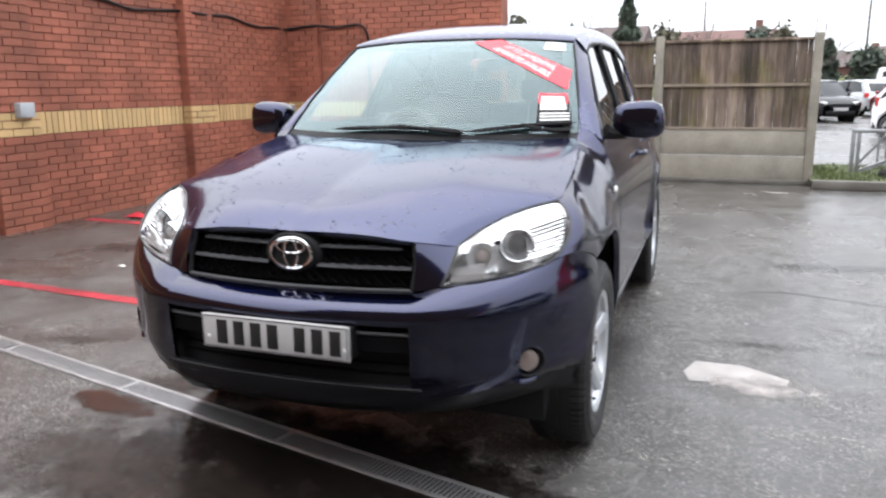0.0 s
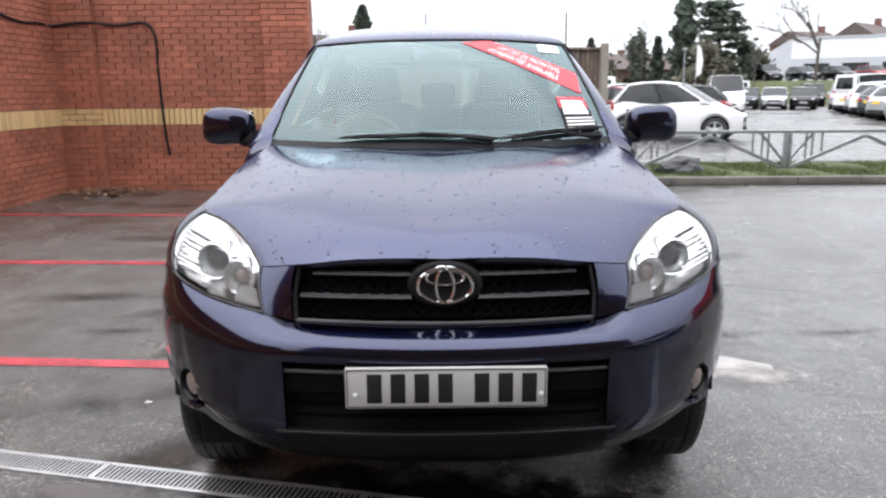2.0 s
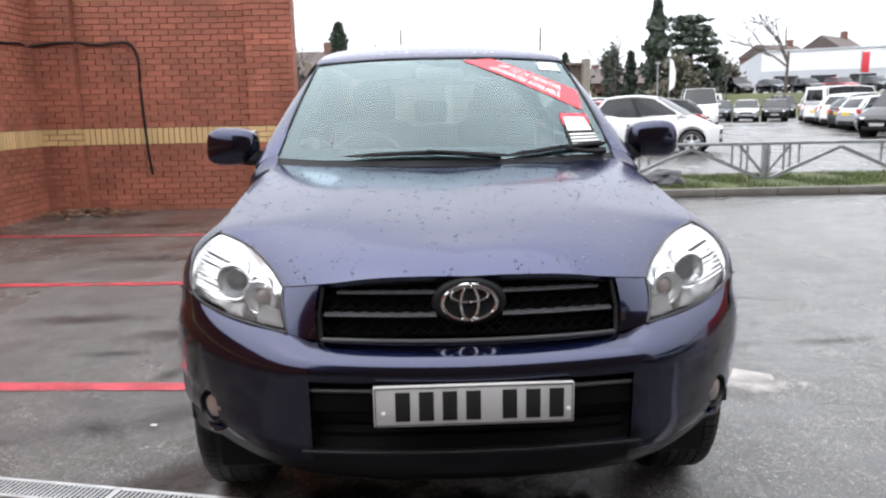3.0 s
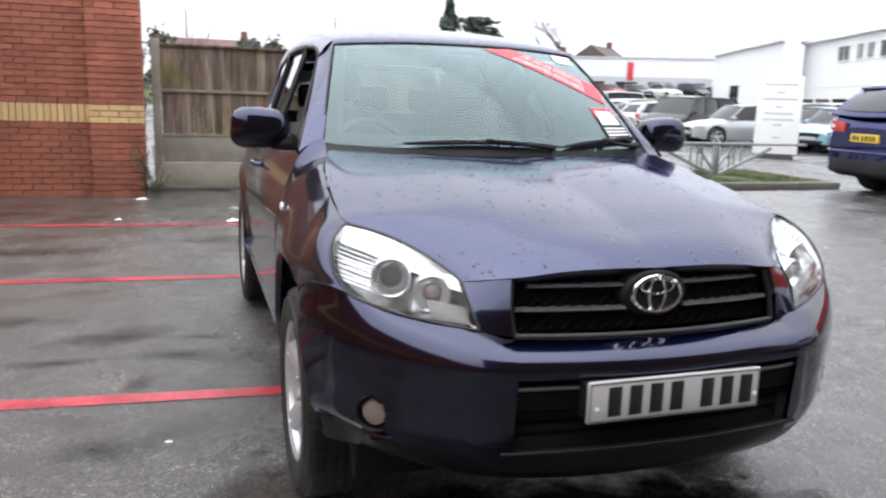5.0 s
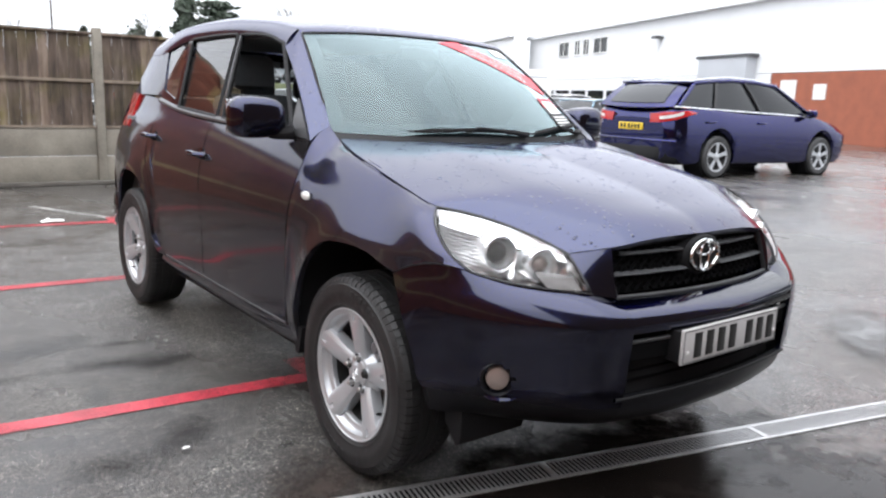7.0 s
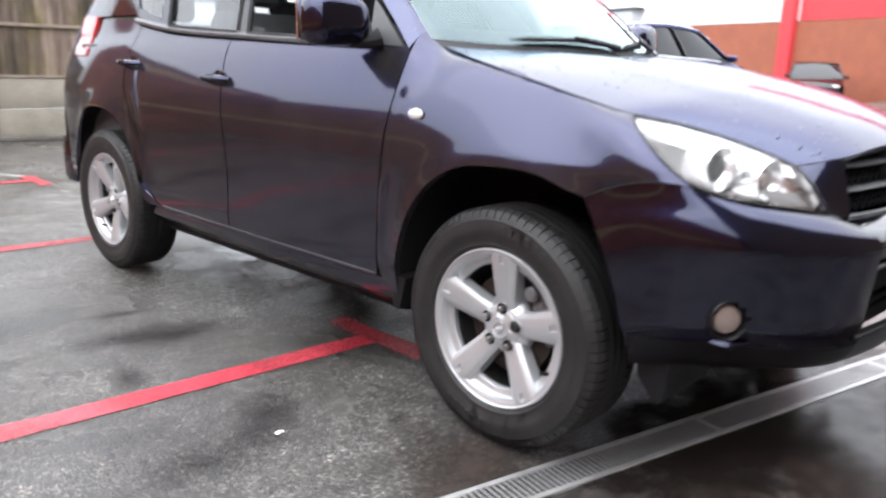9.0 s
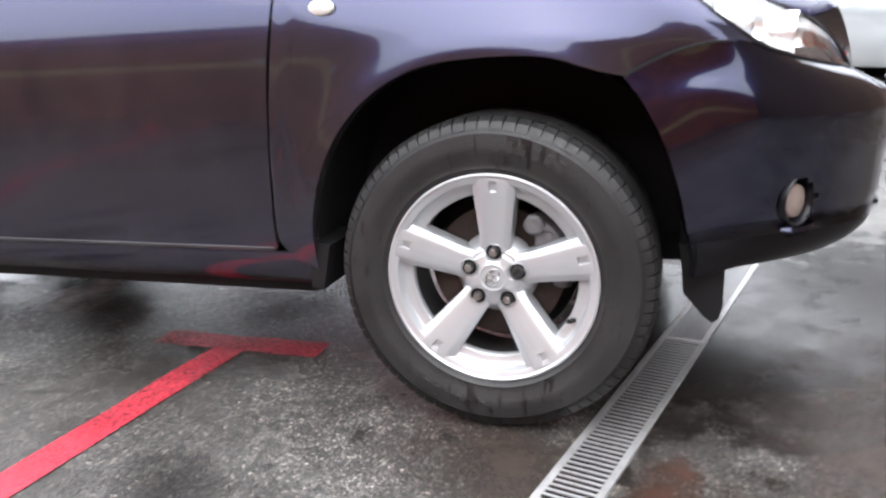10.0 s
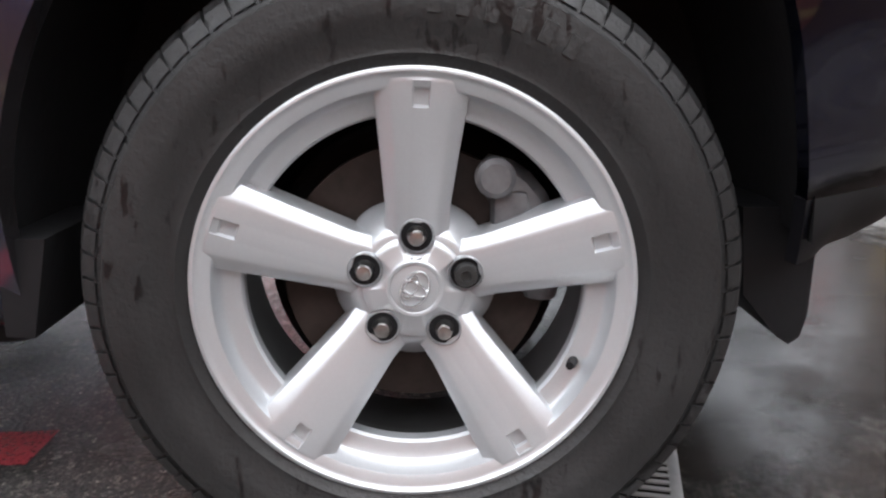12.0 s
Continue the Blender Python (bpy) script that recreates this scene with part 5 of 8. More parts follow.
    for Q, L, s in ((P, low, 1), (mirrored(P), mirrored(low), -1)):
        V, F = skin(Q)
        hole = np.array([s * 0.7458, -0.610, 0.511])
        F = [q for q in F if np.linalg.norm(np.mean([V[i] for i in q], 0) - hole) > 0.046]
        side = part("bumper_side", (V, F), PAINT_SHADED, car, "dark blue front bumper corner")
        part("bumper_skirt", skin(L), SKIRT, side, "black lower edge of the bumper")

    for s in (-1, 1):
        line = catmull(side_rows[0])(np.linspace(0.70, 1.0, 12)) * np.array([s, 1, 1])
        part("panel_gap", tube(line, 0.0028, 5), BLACK, car)

    # openings of the bumper: dark backing, bar, slats
    back = coons(catmull([(-0.44, -0.76, 0.44), (0, -0.79, 0.44), (0.44, -0.76, 0.44)]), catmull([(-0.44, -0.76, 0.67), (0, -0.79, 0.67), (0.44, -0.76, 0.67)]),
                 catmull([(-0.44, -0.76, 0.44), (-0.44, -0.76, 0.67)]), catmull([(0.44, -0.76, 0.44), (0.44, -0.76, 0.67)]), 20, 4)
    part("bumper_grille", skin(back), DARK, car)
    part("bumper_bar", tube_bar(-0.43, 0.43, 0.593, 0.056, 0.030, lambda x: -0.846 + 0.178 * x * x), GRILLE, car, "dark grey bumper cross bar")
    part("bar_edge", tube_bar(-0.43, 0.43, 0.626, 0.010, 0.012, lambda x: -0.852 + 0.178 * x * x), GREY_TRIM, car)
    part("lower_edge", tube_bar(-0.46, 0.46, 0.452, 0.012, 0.02, lambda x: -0.852 + 0.18 * x * x), BLACK, car)
    for z in (0.485, 0.515):
        part("bumper_slat", tube_bar(-0.42, 0.42, z, 0.008, 0.03, lambda x: -0.80 + 0.178 * x * x), GRILLE, car)
    # number plate with bars in place of its characters
    plate = part("number_plate", box(-0.26, -0.884, 0.5445, 0.26, -0.872, 0.6555, 0.004), PLATE_W, car, "white front number plate with dark bars")
    plate_rim = [box(-0.256, -0.8853, 0.549, 0.256, -0.8838, 0.5515), box(-0.256, -0.8853, 0.6485, 0.256, -0.8838, 0.651), box(-0.256, -0.8853, 0.549, -0.2535, -0.8838, 0.651), box(0.2535, -0.8853, 0.549, 0.256, -0.8838, 0.651)]
    part("plate_border", join(*plate_rim), GREY_TRIM, plate, smooth=False)
    for x in (-0.185, -0.124, -0.063, -0.002, 0.092, 0.153, 0.214):
        part("plate_bar", box(x - 0.019, -0.8858, 0.5605, x + 0.019, -0.8838, 0.6395, 0.0008), INK, plate)
    for x in (-0.235, 0.245):
        part("plate_screw", moved(lathe([(0, 0.006), (-0.002, 0.006), (-0.003, 0.004), (-0.003, 0.0)], 14), Matrix.Translation((x, -0.8838, 0.583)) @ Matrix.Rotation(radians(90), 4, "Z")), STICK_WHITE, plate)
    part("plate_plinth", box(-0.262, -0.874, 0.55, 0.262, -0.82, 0.65, 0.004), BLACK, car)

    # main grille
    gx = 0.406
    gb = lambda x: -0.712 + 0.20 * x * x
    back = coons(catmull([(-gx, gb(gx), 0.735), (0, gb(0), 0.735), (gx, gb(gx), 0.735)]), catmull([(-gx, gb(gx) + 0.03, 0.895), (0, gb(0) + 0.03, 0.91), (gx, gb(gx) + 0.03, 0.885)]),
                 catmull([(-gx, gb(gx), 0.735), (-gx, gb(gx) + 0.03, 0.895)]), catmull([(gx, gb(gx), 0.735), (gx, gb(gx) + 0.03, 0.885)]), 30, 6)
    grille = part("grille", skin(back), DARK, car, "black honeycomb grille with grey bars")
    front = lambda x, z: -0.775 + 0.24 * x * x + 0.32 * (z - 0.737)
    cells = []
    for r, z in enumerate(np.arange(0.748, 0.892, 0.0165)):
        for x in np.arange(-0.40 + (r % 2) * 0.019, 0.40, 0.038):
            y = front(x, z) + 0.022
            hx, hz = 0.019, 0.0165
            cells.append(bar3((x - hx, y, z), (x, y, z + hz), 0.0042))
            cells.append(bar3((x, y, z + hz), (x + hx, y, z), 0.0042))
    part("honeycomb", join(*cells), GRILLE, grille, smooth=False)
    for z, w in ((0.862, 0.36), (0.803, 0.395)):
        for s in (-1, 1):
            a = np.linspace(0.09, w, 14)
            rows = []
            for x in a:
                yy = front(x, z)
                hh = 0.0048
                rows.append([(s * x, yy + 0.03, z + hh), (s * x, yy + 0.004, z + hh), (s * x, yy - 0.004, z), (s * x, yy + 0.004, z - hh), (s * x, yy + 0.03, z - hh)])
            part("grille_bar", sheet(np.array(rows), flip=s < 0), GREY_TRIM, grille)
    rim = [(-gx, 0.742), (-0.2, 0.740), (0, 0.739), (0.2, 0.740), (gx, 0.742)]
    part("grille_lower_edge", tube([(x, front(x, z) - 0.001, z) for x, z in catmull2(rim, 24)], 0.006, 8), GREY_TRIM, grille)
    top = [(-0.40, 0.880), (-0.2, 0.894), (0, 0.898), (0.2, 0.894), (0.40, 0.880)]
    part("grille_upper_edge", tube([(x, front(x, z) + 0.004, z) for x, z in catmull2(top, 24)], 0.009, 8), BLACK, grille)
    for s in (-1, 1):
        part("grille_side", tube([(s * 0.406, front(0.406, 0.742), 0.742), (s * 0.412, front(0.41, 0.81), 0.81), (s * 0.40, front(0.40, 0.882), 0.880)], 0.009, 8), BLACK, grille)
    yb = front(0, 0.835) - 0.008
    th = np.linspace(0, 2 * math.pi, 48, endpoint=False)
    ell = lambda rx, rz, y: [(rx * math.cos(t), y, 0.838 + rz * math.sin(t)) for t in th]
    part("badge_plinth", sheet(np.array([ell(0.104, 0.070, yb + 0.045), ell(0.100, 0.067, yb + 0.012), ell(0.090, 0.060, yb + 0.004), ell(0.01, 0.008, yb + 0.002)]), closed_v=True), BLACK, grille)
    ringw = lambda rx, rz, dz, w: tube([(rx * math.cos(t), yb - 0.002, 0.838 + dz + rz * math.sin(t)) for t in np.linspace(0, 2 * math.pi, 60)], w, 8)
    part("badge", join(ringw(0.073, 0.049, 0, 0.0062), ringw(0.024, 0.047, 0, 0.0046), ringw(0.050, 0.021, 0.022, 0.0046)), CHROME, grille, "chrome oval badge")

    # painted piece between grille and lamp
    P = coons(catmull([(0.412, -0.745, 0.742), (0.495, -0.724, 0.757)]), catmull([(0.408, -0.706, 0.886), (0.515, -0.634, 0.866)]),
              catmull([(0.412, -0.745, 0.742), (0.417, -0.732, 0.81), (0.408, -0.706, 0.886)]), catmull([(0.495, -0.724, 0.757), (0.512, -0.69, 0.81), (0.515, -0.634, 0.866)]), 8, 12)
    both(car, "lamp_surround", P, PAINT_SHADED, lip=0.03)

    # headlamps
    LB = catmull([(0.497, -0.722, 0.760), (0.61, -0.665, 0.775), (0.71, -0.598, 0.792), (0.788, -0.530, 0.816)])
    LT = catmull([(0.517, -0.634, 0.866), (0.594, -0.497, 0.923), (0.686, -0.377, 0.960), (0.765, -0.312, 0.976)])
    LL = catmull([(0.497, -0.722, 0.760), (0.512, -0.690, 0.812), (0.517, -0.634, 0.866)])
    LR = catmull([(0.788, -0.530, 0.816), (0.824, -0.456, 0.866), (0.818, -0.380, 0.929), (0.765, -0.312, 0.976)])
    lens = coons(LB, LT, LL, LR, 26, 18)
    N = normals(lens)
    if N[13, 9, 1] > 0:
        N = -N
    bul = (np.sin(np.pi * np.linspace(0, 1, 26))[:, None, None] * np.sin(np.pi * np.linspace(0, 1, 18))[None, :, None]) ** 0.7
    lens = lens + N * bul * 0.012
    bowl = coons(LB, LT, LL, LR, 26, 18) - N * (0.006 + 0.075 * bul ** 0.6)
    for s in (1, -1):
        flipit = (lambda q: q) if s > 0 else mirrored
        lamp = part("headlamp", skin(flipit(bowl), inside=(0, 1.2, 0.7), lip=0.0), LAMP_BOWL, car, "clear twin-lens headlamp with chrome bowls")
        part("lens", skin(flipit(lens), lip=0.004), LENS, lamp)
        edge = np.concatenate([LB(np.linspace(0, 1, 14)), LR(np.linspace(0, 1, 12))[1:], LT(np.linspace(1, 0, 14))[1:], LL(np.linspace(1, 0, 8))[1:]])
        edge[:, 0] *= s
        part("gasket", tube(edge, 0.0045, 6), BLACK_GLOSS, lamp)
        for cx, cy, cz, r, dark in ((0.680, -0.520, 0.861, 0.055, True), (0.588, -0.606, 0.833, 0.050, False)):
            m = Matrix.Translation((s * (cx - 0.005), cy + 0.022, cz - 0.002)) @ Matrix.Rotation(radians(90 + s * 16), 4, "Z")
            part("reflector", moved(lathe([(0.05, r * 1.02), (-0.018, r * 1.02), (-0.024, r * 0.97), (-0.022, r * 0.91), (-0.008, r * 0.84), (0.002, r * 0.66), (0.000, r * 0.56), (-0.006, r * 0.53), (0.0, r * 0.48), (0.03, r * 0.40)], 36), m), CUP, lamp, "chrome lamp cup")
            k = 1.28 if dark else 1.0
            part("bulb_lens", moved(lathe([(0.018, r * 0.47 * k), (-0.002, r * 0.47 * k), (-0.010, r * 0.36 * k), (-0.014, r * 0.17 * k), (-0.015, 0.0)], 28), m), PROJECTOR if dark else FOG_LENS, lamp, "dark projector lens" if dark else "pinkish bulb")
        inner = coons(LB, LT, LL, LR, 26, 18) - N * (0.004 + 0.030 * bul ** 0.6)
        for j in range(5, 15):
            k0 = 17 if j < 11 else 14
            line = inner[k0:25, j] * np.array([s, 1, 1])
            part("lamp_rib", tube(line, 0.0034, 5), CUP, lamp)
        brow = inner[1:25, 13:18] * np.array([s, 1, 1])
        part("lamp_brow", skin(brow if s > 0 else brow[::-1], lip=0.006), CUP, lamp)
        # a dark brown sheet stands for a reflection in the lower bowl
        foot = inner[1:9, 1:8] * np.array([s, 1, 1]) + np.array([0, 0.012, 0])
        part("bowl_reflection", skin(foot if s > 0 else foot[::-1], lip=0.004), LAMP_REFLECTION, lamp, "dark reflection painted into the lamp bowl")

    # wings
    FT = catmull([(0.765, -0.308, 0.978), (0.772, -0.18, 1.004), (0.760, 0.05, 1.052), (0.737, 0.25, 1.094), (0.698, 0.420, 1.138), (0.700, 0.480, 1.180)])
    FB = catmull([(0.791, -0.526, 0.818), (0.838, -0.468, 0.833), (0.898, -0.272, 0.778), (0.912, -0.15, 0.815), (0.914, 0.0, 0.822), (0.912, 0.15, 0.800), (0.908, 0.28, 0.720), (0.902, 0.36, 0.610), (0.890, 0.400, 0.48), (0.872, 0.408, 0.36)])
    FL = catmull([(0.791, -0.526, 0.818), (0.828, -0.452, 0.866), (0.821, -0.377, 0.930), (0.765, -0.308, 0.978)])
    FR = catmull([(0.872, 0.408, 0.36), (0.870, 0.500, 0.42), (0.878, 0.502, 0.55), (0.885, 0.484, 0.75), (0.874, 0.462, 0.92), (0.835, 0.455, 1.03), (0.793, 0.454, 1.115), (0.754, 0.466, 1.155), (0.700, 0.480, 1.180)])
    P = coons(FB, FT, FL, FR, 56, 30)
    uu, vv = np.linspace(0, 1, 56)[:, None], np.linspace(0, 1, 30)[None, :]
    # below the shoulder the wing follows the side of the car, above it slopes to the bonnet edge
    top = FT(np.linspace(0, 1, 80))
    xb, zb = np.interp(P[..., 1], top[:, 1], top[:, 0]), np.interp(P[..., 1], top[:, 1], top[:, 2])
    zs = np.interp(P[..., 1], [-0.47, -0.30, -0.15, 0.0, 0.15, 0.27, 0.36, 0.46], [0.835, 0.842, 0.854, 0.860, 0.862, 0.868, 0.884, 0.915])
    t = np.clip((P[..., 2] - zs) / (zb - zs), 0, 1)
    plan = np.interp(P[..., 1], [-0.47, -0.40, -0.27, -0.10], [0.945, 0.965, 0.992, 1.0])
    low = np.minimum(P[..., 2], zs)
    xs = side_w(low) * plan + flare(P[..., 1], low)
    back = np.clip((P[..., 1] + 0.20) / 0.65, 0, 1)
    back = 0.2 + 0.8 * back * back * (3 - 2 * back)
    X = xs + (xb - xs) * (t * (1 - back) + (0.5 * t ** 1.5 + 0.5 * (1 - np.sqrt(1 - t * t))) * back)
    keep = np.clip(uu / 0.31, 0, 1) * np.clip((1 - vv) / 0.04, 0, 1) * np.clip((1 - uu) / 0.14, 0, 1)
    keep = keep * keep * (3 - 2 * keep)
    P[..., 0] = P[..., 0] * (1 - keep) + X * keep
    both(car, "front_wing", P, PAINT_FILMED, "dark blue front wing", lip=0.022, steady=True)

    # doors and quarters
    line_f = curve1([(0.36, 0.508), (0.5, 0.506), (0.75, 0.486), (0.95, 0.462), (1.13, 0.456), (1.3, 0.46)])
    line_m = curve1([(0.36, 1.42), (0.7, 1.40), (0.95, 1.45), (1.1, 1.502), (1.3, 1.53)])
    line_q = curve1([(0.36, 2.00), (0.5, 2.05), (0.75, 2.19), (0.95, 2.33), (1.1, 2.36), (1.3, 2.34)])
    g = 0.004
    both(car, "front_door", side_panel(lambda z: line_f(z) + g, lambda z: line_m(z) - g, lambda y: 0.405, belt), PAINT_FILMED, "dark blue front door")
    both(car, "rear_door", side_panel(lambda z: line_m(z) + g, lambda z: line_q(z) - g, lambda y: np.where(y > BASE - 0.40, np.maximum(0.405, arch(y, BASE) + 0.02), 0.405), belt, 44), PAINT_FILMED, "dark blue rear door")
    both(car, "rear_quarter", side_panel(lambda z: line_q(z) + g, lambda z: 3.22 + 0 * z, lambda y: np.where(np.abs(y - BASE) < 0.404, np.maximum(0.40, arch(y, BASE)), 0.40), belt, 60, 26), PAINT_FILMED, "dark blue rear quarter")
    # sills
    sill = coons(catmull([(0.800, 0.42, 0.300), (0.800, 2.12, 0.300)]), catmull([(0.866, 0.42, 0.398), (0.866, 2.05, 0.398)]), catmull([(0.800, 0.42, 0.300), (0.855, 0.42, 0.345), (0.866, 0.42, 0.398)]), catmull([(0.800, 2.12, 0.300), (0.855, 2.10, 0.345), (0.866, 2.05, 0.398)]), 12, 8)
    both(car, "sill", sill, PAINT_FILMED)
    strip = coons(catmull([(0.870, 0.52, 0.400), (0.870, 1.99, 0.400)]), catmull([(0.874, 0.52, 0.408), (0.874, 1.99, 0.408)]), catmull([(0.870, 0.52, 0.400), (0.874, 0.52, 0.408)]), catmull([(0.870, 1.99, 0.400), (0.874, 1.99, 0.408)]), 8, 2)
    both(car, "sill_strip", strip, GREY_TRIM)

    # upper side: pillars, rails, panes
    roof_edge = curve1([(0.98, 1.574), (1.2, 1.606), (1.6, 1.636), (2.1, 1.644), (2.6, 1.624), (3.0, 1.566)])
    wtop = curve1([(1.0, 1.502), (1.15, 1.542), (1.5, 1.572), (2.0, 1.578), (2.35, 1.562), (2.7, 1.50)])
    wbot = lambda y: belt(y) + 0.012
    A0, A1 = (0.505, 1.165), (1.045, 1.508)
    both(car, "a_pillar", coons(catmull([(0.700, 0.480, 1.180), (0.757, 0.466, 1.155), (0.797, 0.458, 1.126)]), catmull([(0.572, 0.985, 1.574), (glass_x(1.04, 1.52) + 0.004, 1.04, 1.522)]),
         catmull([(0.700, 0.480, 1.180), (0.641, 0.70, 1.366), (0.572, 0.985, 1.574)]), catmull([(0.797, 0.458, 1.126), (0.709, 0.735, 1.335), (glass_x(1.04, 1.52) + 0.004, 1.04, 1.522)]), 8, 20), PAINT, "dark blue windscreen pillar")
    rail = np.zeros((40, 6, 3))
    for i, y in enumerate(np.linspace(1.0, 2.95, 40)):
        z1, z0 = float(roof_edge(y)), float(wtop(y))
        x1, x0 = 0.578 * float(tail_taper(y)) + 0.0, float(glass_x(y, z0)) + 0.004
        for j, v2 in enumerate(np.linspace(0, 1, 6)):
            rail[i, j] = x0 + (x1 - x0) * v2 + 0.010 * math.sin(math.pi * v2), y, z0 + (z1 - z0) * v2
    both(car, "roof_rail", rail, PAINT, "dark blue roof side rail")
    both(car, "b_pillar", pillar_patch((1.395, wbot(1.4)), (1.475, wbot(1.47)), (1.545, wtop(1.545)), (1.60, wtop(1.6)), 0.002), BLACK_GLOSS, "black window pillar")
    both(car, "c_pillar", pillar_patch((2.06, wbot(2.06)), (2.14, wbot(2.14)), (2.24, wtop(2.24)), (2.31, wtop(2.31)), 0.002), PAINT_SHADED)
    both(car, "d_pillar", pillar_patch((2.40, wbot(2.40) + 0.02), (3.16, belt(3.16)), (2.62, wtop(2.62)), (2.95, 1.545), 0.002, 14), PAINT_SHADED)
    both(car, "quarter_corner", pillar_patch((2.14, wbot(2.14)), (2.42, wbot(2.42)), (2.16, wbot(2.16) + 0.03), (2.42, wbot(2.42) + 0.05), 0.002), PAINT_SHADED)
    trim = np.zeros((30, 3, 3))
    for i, y in enumerate(np.linspace(0.60, 2.42, 30)):
        for j, dz in enumerate((-0.006, 0.006, 0.018)):
            z = float(belt(y)) + dz
            trim[i, j] = float(glass_x(y, max(z, 1.12))) + (0.010, 0.014, 0.004)[j], y, z
    both(car, "belt_trim", trim, GREY_TRIM)
    both(car, "mirror_sail", pillar_patch((0.49, 1.130), (0.66, 1.140), (0.655, 1.255), (0.70, 1.285), 0.004), GREY_TRIM)
    pane_f = pillar_patch((0.64, wbot(0.64)), (1.40, wbot(1.4)), (1.03, 1.515), (1.545, wtop(1.545)), -0.010, 10)
    part("side_window", skin(pane_f, lip=0.004), PANE, car, "closed front door window")
    both(car, "side_window", pillar_patch((1.475, wbot(1.475)), (2.06, wbot(2.06)), (1.60, wtop(1.6)), (2.24, wtop(2.24)), -0.010, 10), PANE, lip=0.004)
    both(car, "quarter_window", pillar_patch((2.14, wbot(2.14) + 0.03), (2.41, wbot(2.41) + 0.03), (2.31, wtop(2.31)), (2.62, wtop(2.62)), -0.006, 8), PANE, lip=0.004)
    for a, b, c, d in (((0.64, wbot(0.64)), (1.395, wbot(1.395)), (1.03, 1.515), (1.545, wtop(1.545))), ((1.475, wbot(1.475)), (2.06, wbot(2.06)), (1.60, wtop(1.6)), (2.24, wtop(2.24)))):
        for s in (-1, 1):
            loop = [np.array(a), np.array(b), np.array(d), np.array(c), np.array(a)]
            pts = []
            for p0, p1 in zip(loop[:-1], loop[1:]):
                for f in np.linspace(0, 1, 10, endpoint=False):
                    y, z = p0 + (p1 - p0) * f
                    if p0 is loop[2]:
                        z = float(wtop(y))
                    pts.append((s * float(glass_x(y, z)), y, z))
            part("window_seal", tube(pts + pts[:1], 0.011, 6), BLACK, car)

    # roof
    yy = np.linspace(0, 1, 26)
    rows = []
    for f in yy:
        ye, yc = 0.985 + (2.96 - 0.985) * f, 0.925 + (3.02 - 0.925) * f
        ze = float(roof_edge(ye))
        zc = ze + 0.021 + 0.050 * math.sin(math.pi * f) ** 0.7
        xe = 0.578 * float(tail_taper(ye))
        rows.append([(xe * math.sin(t), yc + (ye - yc) * math.sin(t) ** 2, ze + (zc - ze) * math.cos(t) ** 1.0) for t in np.linspace(-math.pi / 2, math.pi / 2, 30)])
    rows.insert(0, [(x * 1.004, y - 0.019, z - 0.0145) for x, y, z in rows[0]])
    part("roof", skin(np.array(rows), lip=0.02), PAINT, car, "wet dark blue roof")

    # windscreen, its black border, cowl
    WB = catmull([(-0.705, 0.475, 1.160), (-0.40, 0.375, 1.150), (0, 0.335, 1.148), (0.40, 0.375, 1.150), (0.705, 0.475, 1.160)])
    WT = catmull([(-0.575, 0.967, 1.558), (-0.33, 0.927, 1.575), (0, 0.907, 1.580), (0.33, 0.927, 1.575), (0.575, 0.967, 1.558)])
    WL = catmull([(-0.705, 0.475, 1.160), (-0.644, 0.70, 1.362), (-0.575, 0.967, 1.558)])
    WR = catmull([(0.705, 0.475, 1.160), (0.644, 0.70, 1.362), (0.575, 0.967, 1.558)])
    W = coons(WB, WT, WL, WR, 41, 21)
    NW = normals(W)
    if NW[20, 10, 1] > 0:
        NW = -NW
    W = W + NW * 0.018 * (np.sin(np.pi * np.linspace(0, 1, 41))[:, None, None] * np.sin(np.pi * np.linspace(0, 1, 21))[None, :, None])
    ob = part("windscreen", skin(W, lip=0.004), WINDSCREEN, car, "wet misted windscreen")
    ob.visible_shadow = False
    border = []
    for I in (W[:3], W[-3:], W[:, :3], W[:, -2:]):
        border.append(skin(I + np.array([0, 0.006, -0.004]), lip=0.0))
    part("windscreen_border", join(*border), BLACK_GLOSS, ob)
    seal = np.concatenate([WL(np.linspace(0, 1, 12)), WT(np.linspace(0, 1, 20))[1:], WR(np.linspace(1, 0, 12))[1:]])
    part("windscreen_seal", tube(seal, 0.007, 6), BLACK, car)
    cowl = coons(catmull([(-0.700, 0.400, 1.122), (-0.35, 0.325, 1.112), (0, 0.292, 1.106), (0.35, 0.325, 1.112), (0.700, 0.400, 1.122)]), WB,
                 catmull([(-0.700, 0.400, 1.122), (-0.705, 0.475, 1.160)]), catmull([(0.700, 0.400, 1.122), (0.705, 0.475, 1.160)]), 30, 5)
    part("cowl", skin(cowl), BLACK, car, "black plastic wiper cowl")

    def on_glass(u, v, off=0.004):
        i, j = np.clip(u, 0, 1) * 40, np.clip(v, 0, 1) * 20
        i0, j0 = int(min(i, 39)), int(min(j, 19))
        a, b = i - i0, j - j0
        p = (1 - a) * (1 - b) * W[i0, j0] + a * (1 - b) * W[i0 + 1, j0] + (1 - a) * b * W[i0, j0 + 1] + a * b * W[i0 + 1, j0 + 1]
        return p + NW[min(i0, 40), min(j0, 20)] * off

